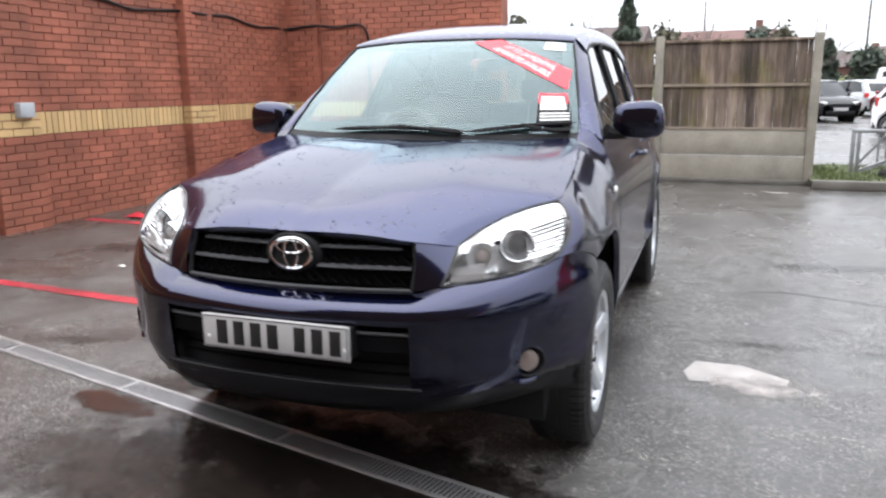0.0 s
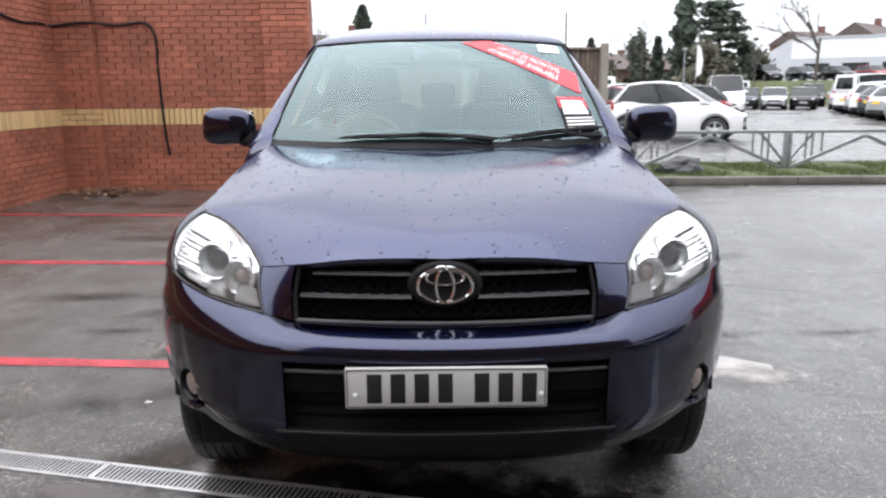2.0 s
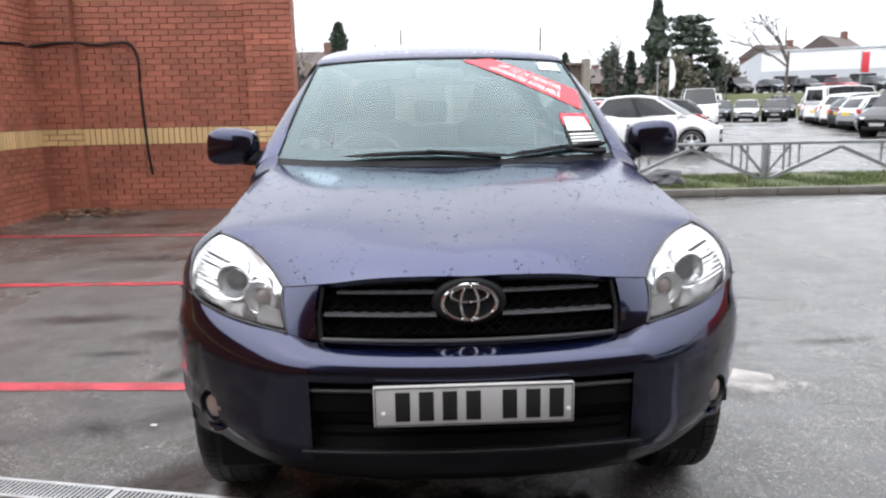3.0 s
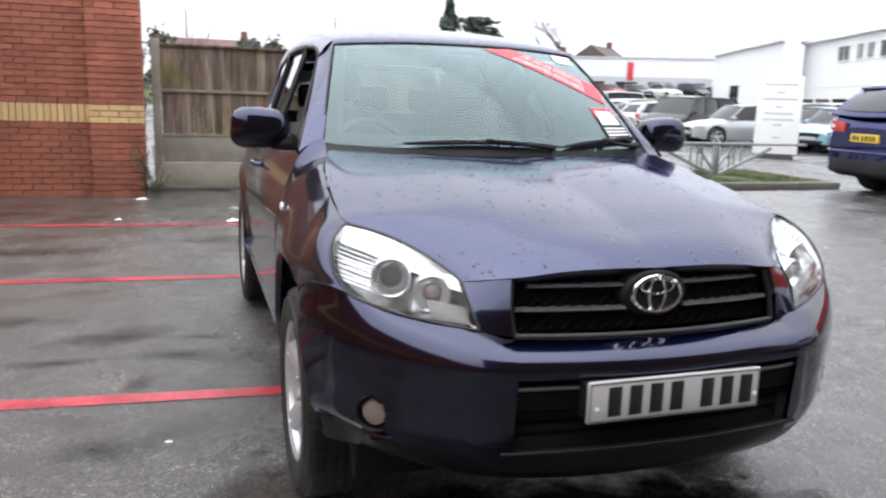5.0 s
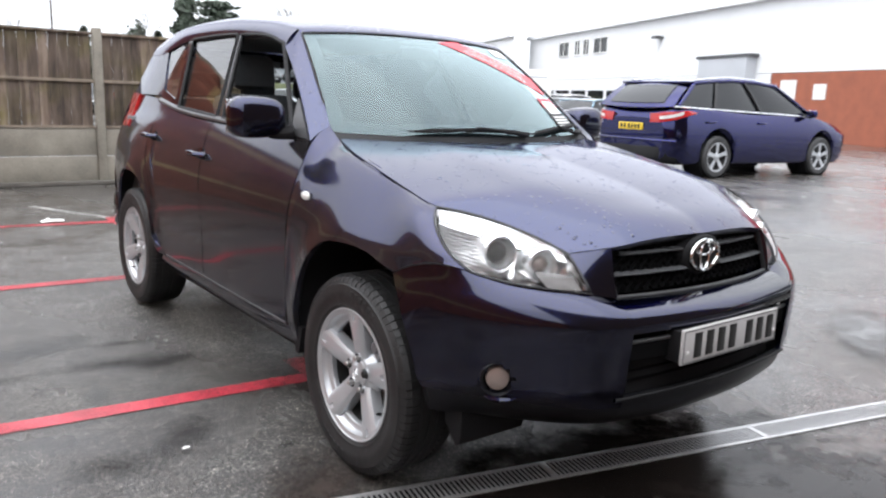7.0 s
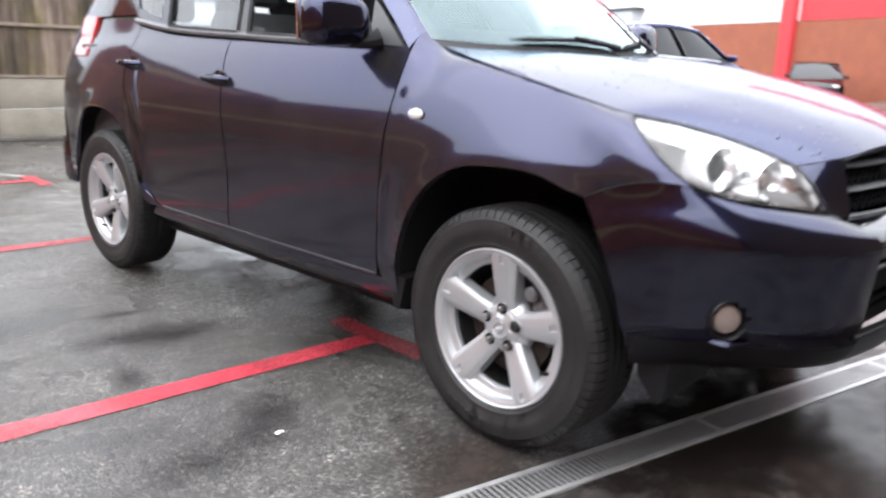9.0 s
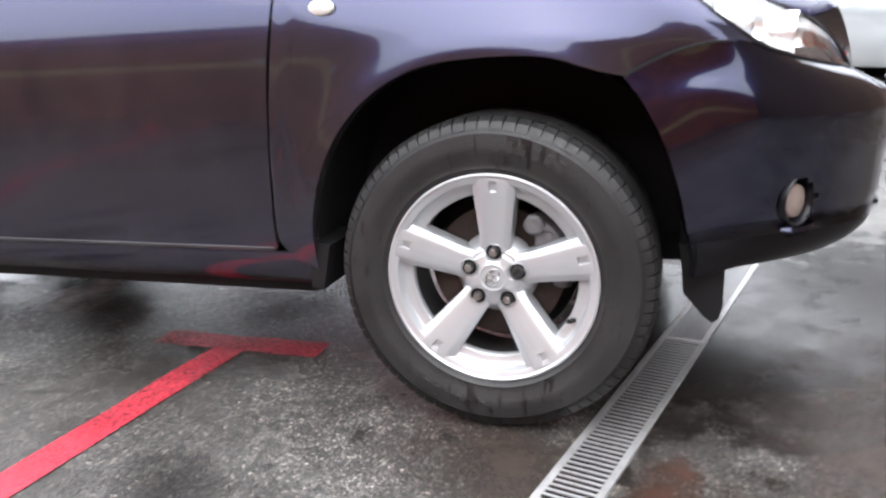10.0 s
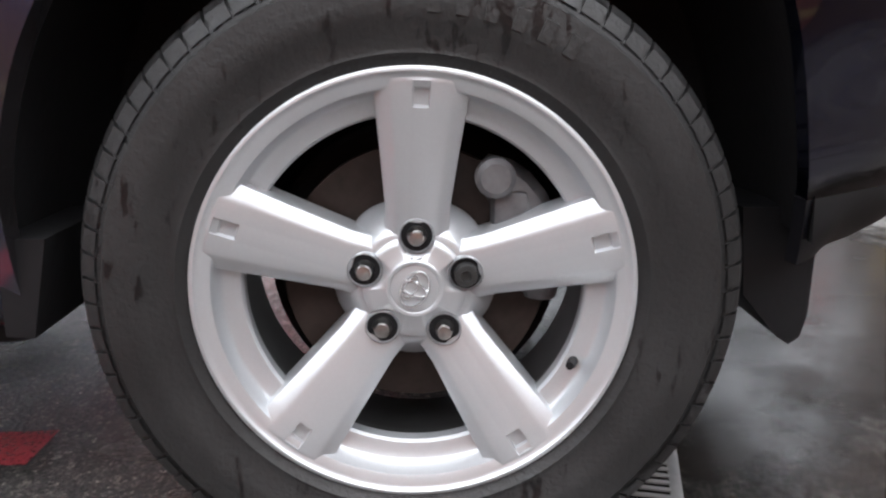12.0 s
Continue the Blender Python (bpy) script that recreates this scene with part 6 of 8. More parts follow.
    def glass_quad(c00, c10, c01, c11, off, n=10, m=4):
        P = np.zeros((n, m, 3))
        for i, u in enumerate(np.linspace(0, 1, n)):
            for j, v in enumerate(np.linspace(0, 1, m)):
                q = (1 - u) * (1 - v) * np.array(c00) + u * (1 - v) * np.array(c10) + (1 - u) * v * np.array(c01) + u * v * np.array(c11)
                P[i, j] = on_glass(q[0], q[1], off)
        return skin(P, lip=0.0)

    # stickers stand on the near side of the glass
    banner = part("banner_sticker", glass_quad((0.585, 0.955), (0.965, 0.40), (0.70, 0.985), (0.985, 0.62), 0.003, 14), STICK_RED, ob, "red diagonal guarantee sticker with white lettering")
    for text, base, size in (("UP TO 24 MONTHS", 0.55, 0.040), ("GUARANTEE AVAILABLE", 0.13, 0.040)):
        cu = bpy.data.curves.new("lettering", "FONT")
        cu.body, cu.size = text, 1.0
        tmp = bpy.data.objects.new("lettering_source", cu)
        scene.collection.objects.link(tmp)
        me = bpy.data.meshes.new_from_object(tmp.evaluated_get(bpy.context.evaluated_depsgraph_get()))
        bpy.data.objects.remove(tmp)
        width = max(v.co.x for v in me.vertices)
        V = []
        for v in me.vertices:
            f = 0.20 + 0.62 * v.co.x / width
            lo = np.array((0.585, 0.955)) * (1 - f) + np.array((0.965, 0.40)) * f
            hi = np.array((0.70, 0.985)) * (1 - f) + np.array((0.985, 0.62)) * f
            q = lo + (hi - lo) * (base + v.co.y * 0.42)
            V.append(on_glass(q[0], q[1], 0.0048))
        vf = np.array(V), [list(p.vertices) for p in me.polygons]
        part("lettering", vf, STICK_WHITE, banner, "white lettering reading " + text.lower(), smooth=False)
    card = part("price_card", glass_quad((0.865, 0.06), (0.975, 0.06), (0.870, 0.36), (0.965, 0.36), 0.003), BLACK, ob, "small dark and red dealer card with white lines")
    part("card_head", glass_quad((0.868, 0.26), (0.966, 0.26), (0.870, 0.36), (0.965, 0.36), 0.0042), STICK_RED, card)
    part("card_panel", glass_quad((0.876, 0.20), (0.960, 0.20), (0.880, 0.325), (0.952, 0.325), 0.005), STICK_WHITE, card)
    for k in range(4):
        v0 = 0.075 + k * 0.028
        part("card_line", glass_quad((0.876, v0), (0.968, v0), (0.876, v0 + 0.013), (0.967, v0 + 0.013), 0.005), STICK_WHITE, card)
    part("tax_disc", glass_quad((0.88, 0.86), (0.965, 0.86), (0.885, 0.965), (0.965, 0.965), 0.003), STICK_WHITE, ob, "white paper notice")
    # wipers
    for us, us2, v0, v1, hump in ((0.215, 0.665, 0.010, 0.004, 0.026), (0.66, 0.985, 0.0, 0.062, 0.014)):
        f = np.linspace(0, 1, 16)
        pts = [on_glass(us + (us2 - us) * k, v0 + (v1 - v0) * k + hump * math.sin(math.pi * k), 0.016) for k in f]
        wiper = part("wiper_blade", tube(pts, [0.003, 0.006] + [0.0095] * 12 + [0.007, 0.003], 6), BLACK, car, "black wiper blade")
        arm = [np.array(on_glass(us2 - 0.02, 0.0, 0.014)), np.array(on_glass(us2 - 0.12, 0.012, 0.026)), np.array(on_glass((us + us2) / 2, (v0 + v1) / 2 + hump, 0.028))]
        part("wiper_arm", tube(catmull(arm)(np.linspace(0, 1, 8)), [0.014, 0.013, 0.011, 0.010, 0.009, 0.008, 0.008, 0.007], 6), BLACK, wiper)
    part("rear_mirror", box(-0.12, 0.86, 1.475, 0.10, 0.885, 1.535, 0.012), BLACK, car, "interior mirror behind the windscreen")

    # door mirrors
    for s in (-1, 1):
        bm = bmesh.new()
        bmesh.ops.create_uvsphere(bm, u_segments=28, v_segments=16, radius=1)
        for v in bm.verts:
            sx, sy, sz = (math.copysign(abs(c) ** 0.62, c) for c in v.co)
            v.co = Vector((sx * 0.112 * (1.0 - 0.05 * sz), sy * 0.070 * (1 - 0.15 * sx * s), sz * 0.080 * (1 + 0.06 * sx * s)))
        bm.verts.index_update()
        vf = np.array([v.co[:] for v in bm.verts]) + (s * 0.925, 0.665, 1.205), [[v.index for v in f.verts] for f in bm.faces]
        bm.free()
        mirror = part("door_mirror", vf, PAINT_SHADED, car, "dark blue door mirror", angle=60)
        part("mirror_glass", box(s * 0.925 - 0.092, 0.728, 1.140, s * 0.925 + 0.092, 0.738, 1.268, 0.004), CHROME, mirror)
        part("mirror_arm", tube(catmull([(s * 0.79, 0.60, 1.155), (s * 0.825, 0.62, 1.145), (s * 0.87, 0.65, 1.15)])(np.linspace(0, 1, 6)), [0.035, 0.03, 0.026, 0.025, 0.026, 0.028], 10), BLACK, mirror)

    # handles, repeaters, tail lamps, fog lamps
    for s in (-1, 1):
        for y, z in ((1.50, 0.995), (2.293, 1.035)):
            x = float(side_x(y, z))
            handle = part("door_handle", tube(catmull([(s * (x + 0.002), y - 0.085, z), (s * (x + 0.034), y - 0.06, z + 0.002), (s * (x + 0.040), y, z + 0.004), (s * (x + 0.034), y + 0.06, z + 0.002), (s * (x + 0.002), y + 0.085, z)])(np.linspace(0, 1, 14)), 0.0125, 8), PAINT_SHADED, car, "dark blue pull handle")
            part("handle_cup", moved(lathe([(0.001, 0.045), (0.003, 0.043), (-0.004, 0.02), (-0.006, 0.0)], 24), Matrix.Translation((s * x, y - 0.01, z - 0.012)) @ Matrix.Scale(-s, 4, (1, 0, 0)) @ Matrix.Scale(1.2, 4, (0, 1, 0))), PAINT_SHADED, handle)
        x = 0.900
        part("repeater", moved(lathe([(0.0, 0.030), (0.006, 0.027), (0.011, 0.015), (0.012, 0.0)], 24), Matrix.Translation((s * (float(side_x(0.345, 0.935)) + 0.002), 0.345, 0.935)) @ Matrix.Scale(s, 4, (1, 0, 0)) @ Matrix.Scale(0.55, 4, (0, 0, 1))), WHITE_LENS, car, "clear side repeater")
        tl = np.zeros((8, 14, 3))
        for i, u in enumerate(np.linspace(0, 1, 8)):
            for j, v2 in enumerate(np.linspace(0, 1, 14)):
                z = 1.06 + 0.20 * v2
                y = 2.90 + 0.03 * v2 + (0.20 + 0.03 * v2) * u
                xx = float(side_x(y, min(z, 1.16))) if z < 1.16 else float(glass_x(y, z))
                tl[i, j] = s * (xx + 0.008), y, z
        part("tail_lamp", skin(tl, lip=0.02), RED_LENS, car, "red tail lamp")
        m = Matrix.Translation((s * 0.7475, -0.6120, 0.511)) @ Matrix.Rotation(radians(90 + s * 38), 4, "Z")
        fog = part("fog_lamp", moved(lathe([(0.026, 0.037), (0.014, 0.0365), (0.008, 0.033), (0.004, 0.020), (0.003, 0.0)], 32), m), FOG_LENS, car, "round front fog lamp")
        part("fog_ring", moved(lathe([(0.040, 0.054), (0.002, 0.0525), (-0.001, 0.050), (0.000, 0.047), (0.006, 0.0435), (0.022, 0.042)], 36), m), SKIRT, fog)
        part("fog_recess", moved(lathe([(0.014, 0.046), (0.030, 0.038)], 32), m), BLACK, fog)
        scoop = catmull([(s * 0.764, -0.576, 0.456), (s * 0.737, -0.613, 0.449), (s * 0.702, -0.647, 0.457)])(np.linspace(0, 1, 10))
        part("fog_scoop", tube(scoop, [0.004, 0.009, 0.012, 0.013, 0.013, 0.012, 0.011, 0.009, 0.006, 0.003], 8), PAINT_SHADED, fog)

    # rear end, never seen close
    rear = coons(catmull([(-0.78, 3.22, 0.40), (0, 3.34, 0.40), (0.78, 3.22, 0.40)]), catmull([(-0.51, 2.97, 1.55), (0, 3.03, 1.585), (0.51, 2.97, 1.55)]),
                 catmull([(-0.78, 3.22, 0.40), (-0.79, 3.22, 0.9), (-0.70, 3.19, 1.20), (-0.51, 2.97, 1.55)]), catmull([(0.78, 3.22, 0.40), (0.79, 3.22, 0.9), (0.70, 3.19, 1.20), (0.51, 2.97, 1.55)]), 20, 20)
    gate = part("tailgate", skin(rear[:, :13], lip=0.02), PAINT_SHADED, car)
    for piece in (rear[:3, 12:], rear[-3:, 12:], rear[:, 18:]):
        part("tailgate_frame", skin(piece, lip=0.02), PAINT_SHADED, gate)
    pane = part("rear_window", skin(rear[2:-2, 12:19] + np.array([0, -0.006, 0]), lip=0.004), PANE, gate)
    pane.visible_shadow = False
    part("rear_bumper", box(-0.80, 3.14, 0.34, 0.80, 3.36, 0.62, 0.05), PAINT_SHADED, car)

    # underside, arch liners
    part("underbody", join(box(-0.50, -0.71, 0.350, 0.50, -0.38, 0.40, 0.02), box(-0.54, -0.42, 0.31, 0.54, 3.1, 0.42, 0.03), box(-0.80, 0.44, 0.27, 0.80, 2.10, 0.40, 0.03)), DARK, car, "dark underside")
    for yc in (0.0, BASE):
        for s in (-1, 1):
            th = np.linspace(radians(3), radians(177), 36)
            pr = [(0.55, 0.0), (0.55, 0.30), (0.56, 0.43), (0.70, 0.448), (0.862, 0.430)]
            k = 2 / 2.5
            sy = [math.copysign(abs(math.cos(t)) ** k, math.cos(t)) for t in th]
            sz = [math.copysign(abs(math.sin(t)) ** k, math.sin(t)) for t in th]
            P = np.array([[(s * a, yc + 0.98 * r * c1, AXLE + 1.10 * r * s1) for a, r in pr] for c1, s1 in zip(sy, sz)])
            part("arch_liner", sheet(P), DARK, car, "black wheel arch liner")
    for s in (-1, 1):
        flap = [(-0.385, 0.42), (-0.478, 0.42), (-0.476, 0.285), (-0.469, 0.256), (-0.456, 0.247), (-0.440, 0.258), (-0.395, 0.312)]
        part("air_deflector", prism_between(s, flap, 0.50, 0.765), BLACK, car, "black rubber air deflector")
        part("mud_flap", prism_between(s, [(0.375, 0.42), (0.425, 0.42), (0.43, 0.315), (0.40, 0.312)], 0.70, 0.872), BLACK, car, "black mud flap")
    cabin(car)

    # wheels
    first = new("wheel")
    first.parent, first.empty_display_size = car, 0.1
    wheel_parts(first)
    first.matrix_basis = Matrix.Translation((-0.775, 0.0, AXLE))
    for x, y, flip in ((0.775, 0.0, True), (-0.775, BASE, False), (0.775, BASE, True)):
        spin = Matrix.Rotation(radians(20 + 31 * y + (50 if flip else 0)), 4, "X")
        m = Matrix.Translation((x, y, AXLE)) @ (Matrix.Rotation(math.pi, 4, "Z") if flip else Matrix()) @ spin
        copy_thing(first, m)
    for s in (-1, 1):
        for y in (0.0, BASE):
            caliper(car, s * 0.79, y, AXLE, s)
    return car


def catmull2(pairs, n):
    c = catmull([(a, b, 0) for a, b in pairs])(np.linspace(0, 1, n))
    return [(p[0], p[1]) for p in c]


def bar3(a, b, w):
    a, b = np.array(a, float), np.array(b, float)
    d = (b - a) / np.linalg.norm(b - a)
    s = np.cross(d, (0, 1, 0)) * w / 2
    k = np.array((0, 0.012, 0))
    V = np.array([a - s, a + s, b + s, b - s, a - s + k, a + s + k, b + s + k, b - s + k])
    return V, [[0, 1, 2, 3], [1, 5, 6, 2], [0, 3, 7, 4]]


def tube_bar(x0, x1, z, h, depth, yf):
    """A bar across the nose whose front follows yf(x)."""
    rows = []
    for x in np.linspace(x0, x1, 22):
        y = yf(x)
        rows.append([(x, y + depth, z - h / 2), (x, y + 0.003, z - h / 2), (x, y, z - h / 2 + 0.003), (x, y, z + h / 2 - 0.003), (x, y + 0.003, z + h / 2), (x, y + depth, z + h / 2)])
    return sheet(np.array(rows), closed_v=True)


def prism_between(s, poly, x0, x1):
    V, F = prism(poly, x1 - x0)
    V[:, 0] += x0
    V[:, 0] *= s
    return V, F


def cabin(car):
    """What shows through the glass: floor, dashboard, wheel, seats."""
    part("cabin_floor", box(-0.74, 0.5, 0.42, 0.74, 3.1, 0.50, 0.02), SEAT, car)
    dash = coons(catmull([(-0.70, 0.98, 0.70), (0, 0.98, 0.70), (0.70, 0.98, 0.70)]), catmull([(-0.69, 0.50, 1.135), (0, 0.40, 1.125), (0.69, 0.50, 1.135)]),
                 catmull([(-0.70, 0.98, 0.70), (-0.70, 0.96, 0.98), (-0.70, 0.84, 1.10), (-0.69, 0.50, 1.135)]), catmull([(0.70, 0.98, 0.70), (0.70, 0.96, 0.98), (0.70, 0.84, 1.10), (0.69, 0.50, 1.135)]), 24, 20)
    part("dashboard", skin(dash, inside=(0, 0.3, 0.6)), SEAT, car, "grey dashboard")
    part("instrument_hood", box(-0.54, 0.80, 1.08, -0.20, 0.95, 1.165, 0.035), SEAT, car)
    m = Matrix.Translation((-0.37, 1.12, 1.06)) @ Matrix.Rotation(radians(65), 4, "X")
    ring = tube([(0.185 * math.cos(t), 0.185 * math.sin(t), 0) for t in np.linspace(0, 2 * math.pi, 40)], 0.016, 8)
    hub = join(ring, box(-0.07, -0.06, -0.03, 0.07, 0.05, 0.01, 0.015), box(-0.18, -0.015, -0.01, 0.18, 0.02, 0.004, 0.004), box(-0.02, -0.18, -0.01, 0.02, 0.0, 0.004, 0.004))
    part("steering_wheel", moved(hub, m), TRIM_IN, car, "grey steering wheel")
    for x in (-0.37, 0.37):
        seat = part("front_seat", join(box(x - 0.25, 1.25, 0.55, x + 0.25, 1.78, 0.75, 0.06), moved(box(-0.24, -0.07, 0.0, 0.24, 0.07, 0.62, 0.06), Matrix.Translation((x, 1.80, 0.68)) @ Matrix.Rotation(radians(-14), 4, "X"))), SEAT, car, "dark cloth front seat")
        part("headrest", moved(box(-0.13, -0.05, 0.0, 0.13, 0.05, 0.19, 0.045), Matrix.Translation((x, 1.96, 1.31)) @ Matrix.Rotation(radians(-8), 4, "X")), SEAT, seat)
    rear = part("rear_seat", join(box(-0.62, 2.05, 0.55, 0.62, 2.55, 0.75, 0.06), moved(box(-0.62, -0.07, 0.0, 0.62, 0.07, 0.58, 0.06), Matrix.Translation((0, 2.58, 0.68)) @ Matrix.Rotation(radians(-16), 4, "X"))), SEAT, car, "dark cloth rear bench")
    for x in (-0.38, 0.0, 0.38):
        part("headrest", moved(box(-0.12, -0.045, 0.0, 0.12, 0.045, 0.16, 0.04), Matrix.Translation((x, 2.74, 1.25))), SEAT, rear)
    part("headlining", box(-0.52, 1.05, 1.560, 0.52, 2.85, 1.570, 0.003), TRIM_IN, car)
    for s in (-1, 1):
        part("door_card", box(s * 0.765 - 0.012, 0.58, 0.45, s * 0.765 + 0.012, 3.0, 1.12, 0.01), SEAT, car)
        part("belt_post", box(s * 0.67 - 0.03, 1.47, 0.5, s * 0.67 + 0.03, 1.56, 1.2, 0.01), TRIM_IN, car)


the_car = build_car()

# ---- parked cars ----
DARK_GLASS = plain("dark_car_glass", (0.012, 0.014, 0.016), 0.06, relief=0.0, vary=0.1)


def parked_car(label, color, L=4.3, W=1.76, H=1.48, belt_z=0.93, nose=1.05, tail=0.35, slope_f=0.75, slope_r=0.45, r=0.31, overhang=0.82, base=2.6, metal=0.4, plate=None, estate=False, fine=False):
    """A parked car built round its own centre; it faces -y."""
    name = "van" if "van" in label else "car"
    root = thing(name, label, name, "parked cars")
    dark = max(color) < 0.3
    paint = car_paint("paint_" + label.split()[0], color, metal=1.0 if dark else metal, rough=0.16, film=0.03)
    y0, y1 = -L / 2, L / 2
    ax = (y0 + overhang, y0 + overhang + base)
    ws0 = y0 + nose
    n = 90 if fine else 56
    ys = np.unique(np.concatenate([np.linspace(y0, y1, n // 2)] + [a + (r + 0.06) * np.sin(np.linspace(-math.pi / 2, math.pi / 2, n // 4)) for a in ax]))
    top_line = curve1([(y0, 0.62), (y0 + 0.10, 0.70), (y0 + 0.3, 0.79), (ws0, belt_z), (0.6, belt_z + 0.03), (y1 - 0.25, belt_z + 0.06), (y1 - 0.06, belt_z + 0.02), (y1, belt_z - 0.12)])
    rows = []
    for y in ys:
        e = (y - (y0 + y1) / 2) / (L / 2)
        w = W / 2 * (1 - 0.07 * abs(e) ** 4) * (1 - 0.20 * max(0, (abs(y) - L / 2 + 0.28) / 0.28) ** 2.2)
        zb = 0.22 + (0.06 if abs(e) > 0.9 else 0)
        for a in ax:
            d = abs(y - a) / (r + 0.06)
            if d < 1:
                zb = max(zb, r + (r + 0.06) * math.sqrt(1 - d * d))
        zt = float(top_line(y))
        sec = [(0.93, zb), (0.975, zb + 0.05), (1.0, max(zb + 0.06, 0.55)), (1.0, max(zb + 0.07, 0.70)), (0.975, max(zt - 0.08, zb + 0.075)), (0.93, max(zt - 0.015, zb + 0.08)), (0.80, zt + 0.008), (0.45, zt + 0.03), (0, zt + 0.04)]
        half = [(f * w, y, z) for f, z in sec]
        rows.append([(-x, yy, z) for x, yy, z in half] + half[::-1][1:])
    P = np.array(rows)
    V, F = sheet(P)
    k = P.shape[1]
    F += [list(range(k))[::-1], [len(V) - k + i for i in range(k)]]
    part("body", (V, F), paint, root, angle=40)
    part("underside", box(-W * 0.42, y0 + 0.2, 0.2, W * 0.42, y1 - 0.2, 0.5, 0.03), DARK, root)
    # cabin: four glass sides between painted pillars, and a crowned roof
    wb, wr = W / 2 * 0.94, W / 2 * (0.80 if estate else 0.77)
    f0, f1, b1, b0 = ws0, ws0 + slope_f, y1 - tail - slope_r, y1 - tail
    zb, zr = belt_z + 0.01, H - 0.05
    rear_up = 0.085 if estate else 0.03
    c = {"fl": (-wb, f0 + 0.12, zb), "fr": (wb, f0 + 0.12, zb), "tfl": (-wr, f1, zr), "tfr": (wr, f1, zr), "bl": (-wb * 0.93, b0, zb + rear_up), "br": (wb * 0.93, b0, zb + rear_up), "tbl": (-wr * 0.96, b1, zr - 0.02), "tbr": (wr * 0.96, b1, zr - 0.02)}
    c = {key: np.array(val) for key, val in c.items()}

    def pane(a, b, d, e, bow, nm="window"):
        Q = coons(catmull([a, (a + b) / 2 + bow, b]), catmull([d, (d + e) / 2 + bow, e]), catmull([a, (a + d) / 2 + np.array([0, 0, 0.02]), d]), catmull([b, (b + e) / 2 + np.array([0, 0, 0.02]), e]), 10, 6)
        part(nm, skin(Q, inside=(0, 0, 0.8), lip=0.01), DARK_GLASS, root)
    pane(c["fl"], c["fr"], c["tfl"], c["tfr"], np.array([0, -0.13, 0.015]), "windscreen")
    bl, br, tbl, tbr = c["bl"], c["br"], c["tbl"], c["tbr"]
    Q = coons(catmull([bl, (bl + br) / 2 + np.array([0, 0.08, -0.03]), br]), catmull([tbl, (tbl + tbr) / 2 + np.array([0, 0.08, 0.01]), tbr]), catmull([bl, (bl + tbl) / 2 + np.array([0, 0.02, 0.02]), tbl]), catmull([br, (br + tbr) / 2 + np.array([0, 0.02, 0.02]), tbr]), 16, 8)
    part("tailgate_frame", skin(Q, inside=(0, 0, 0.8), lip=0.04), paint, root)
    NQ = normals(Q)
    NQ = NQ if NQ[8, 4, 1] > 0 else -NQ
    part("rear_window", skin((Q + NQ * 0.010)[2:-2, 1:-1], inside=(0, 0, 0.8), lip=0.012), DARK_GLASS, root)
    for s, (a, d, b, e) in ((-1, (c["fl"], c["tfl"], c["bl"], c["tbl"])), (1, (c["fr"], c["tfr"], c["br"], c["tbr"]))):
        out = np.array([s * 0.025, 0, 0])
        at = lambda f, g: (a + (b - a) * f) * (1 - g) + (d + (e - d) * f) * g + np.array([0, 0, 0.06 * math.sin(math.pi * min(1, max(0, f))) * g])
        cuts = (0.02, 0.42, 0.74, 0.98) if estate else (0.02, 0.48, 0.97)
        for k0, k1 in zip(cuts[:-1], cuts[1:]):
            pane(at(k0, 0.02), at(k1 - 0.015, 0.02), at(k0, 0.98), at(k1 - 0.015, 0.98), out)
        for f in cuts:
            part("pillar", tube([at(f, 0) + out * 0.6, at(f, 0.5) + out, at(f, 1) + out * 0.6], 0.028, 6), paint if f in (cuts[0], cuts[-1]) else BLACK_GLOSS, root)
        part("cant_rail", tube([at(f, 1.0) + out * 0.5 for f in np.linspace(0, 1, 8)], 0.034, 8), paint, root)
        part("window_trim", tube([at(f, -0.01) + out for f in np.linspace(0, 1, 8)], 0.012, 6), CHROME if fine else BLACK_GLOSS, root)
        if fine:
            part("roof_bar", tube([at(f, 1.04) + np.array([-s * 0.03, 0, 0.03]) for f in np.linspace(0.05, 0.95, 8)], 0.014, 6), CHROME, root)
        m = a + np.array([s * 0.12, 0.22, 0.05])
        part("door_mirror", box(m[0] - 0.09, m[1] - 0.05, m[2] - 0.06, m[0] + 0.09, m[1] + 0.05, m[2] + 0.06, 0.035), paint, root)
        for f in (0.42, 0.78):
            p = at(f, 0)
            part("door_handle", tube([(s * W / 2 * 1.0, p[1] - 0.09, zb - 0.13), (s * (W / 2 + 0.02), p[1], zb - 0.125), (s * W / 2 * 1.0, p[1] + 0.09, zb - 0.13)], 0.014, 6), paint, root)
    rr = []
    for f in np.linspace(0, 1, 12):
        yl = f1 + (b1 - f1) * f
        hw = wr + (wr * 0.96 - wr) * f + 0.02
        crown = 0.05 * (0.4 + 0.6 * math.sin(math.pi * min(1, 0.15 + f * 0.75)))
        rr.append([(hw * math.sin(t), yl + (-0.13 * (1 - f) + 0.08 * f) * math.cos(t), zr - 0.02 * f + 0.06 * math.sin(math.pi * f) + (crown * math.cos(t) ** 0.7 if math.cos(t) > 1e-6 else 0.0)) for t in np.linspace(-math.pi / 2, math.pi / 2, 14)])
    part("roof", skin(np.array(rr), inside=(0, 0, 0.8), lip=0.03), paint, root)
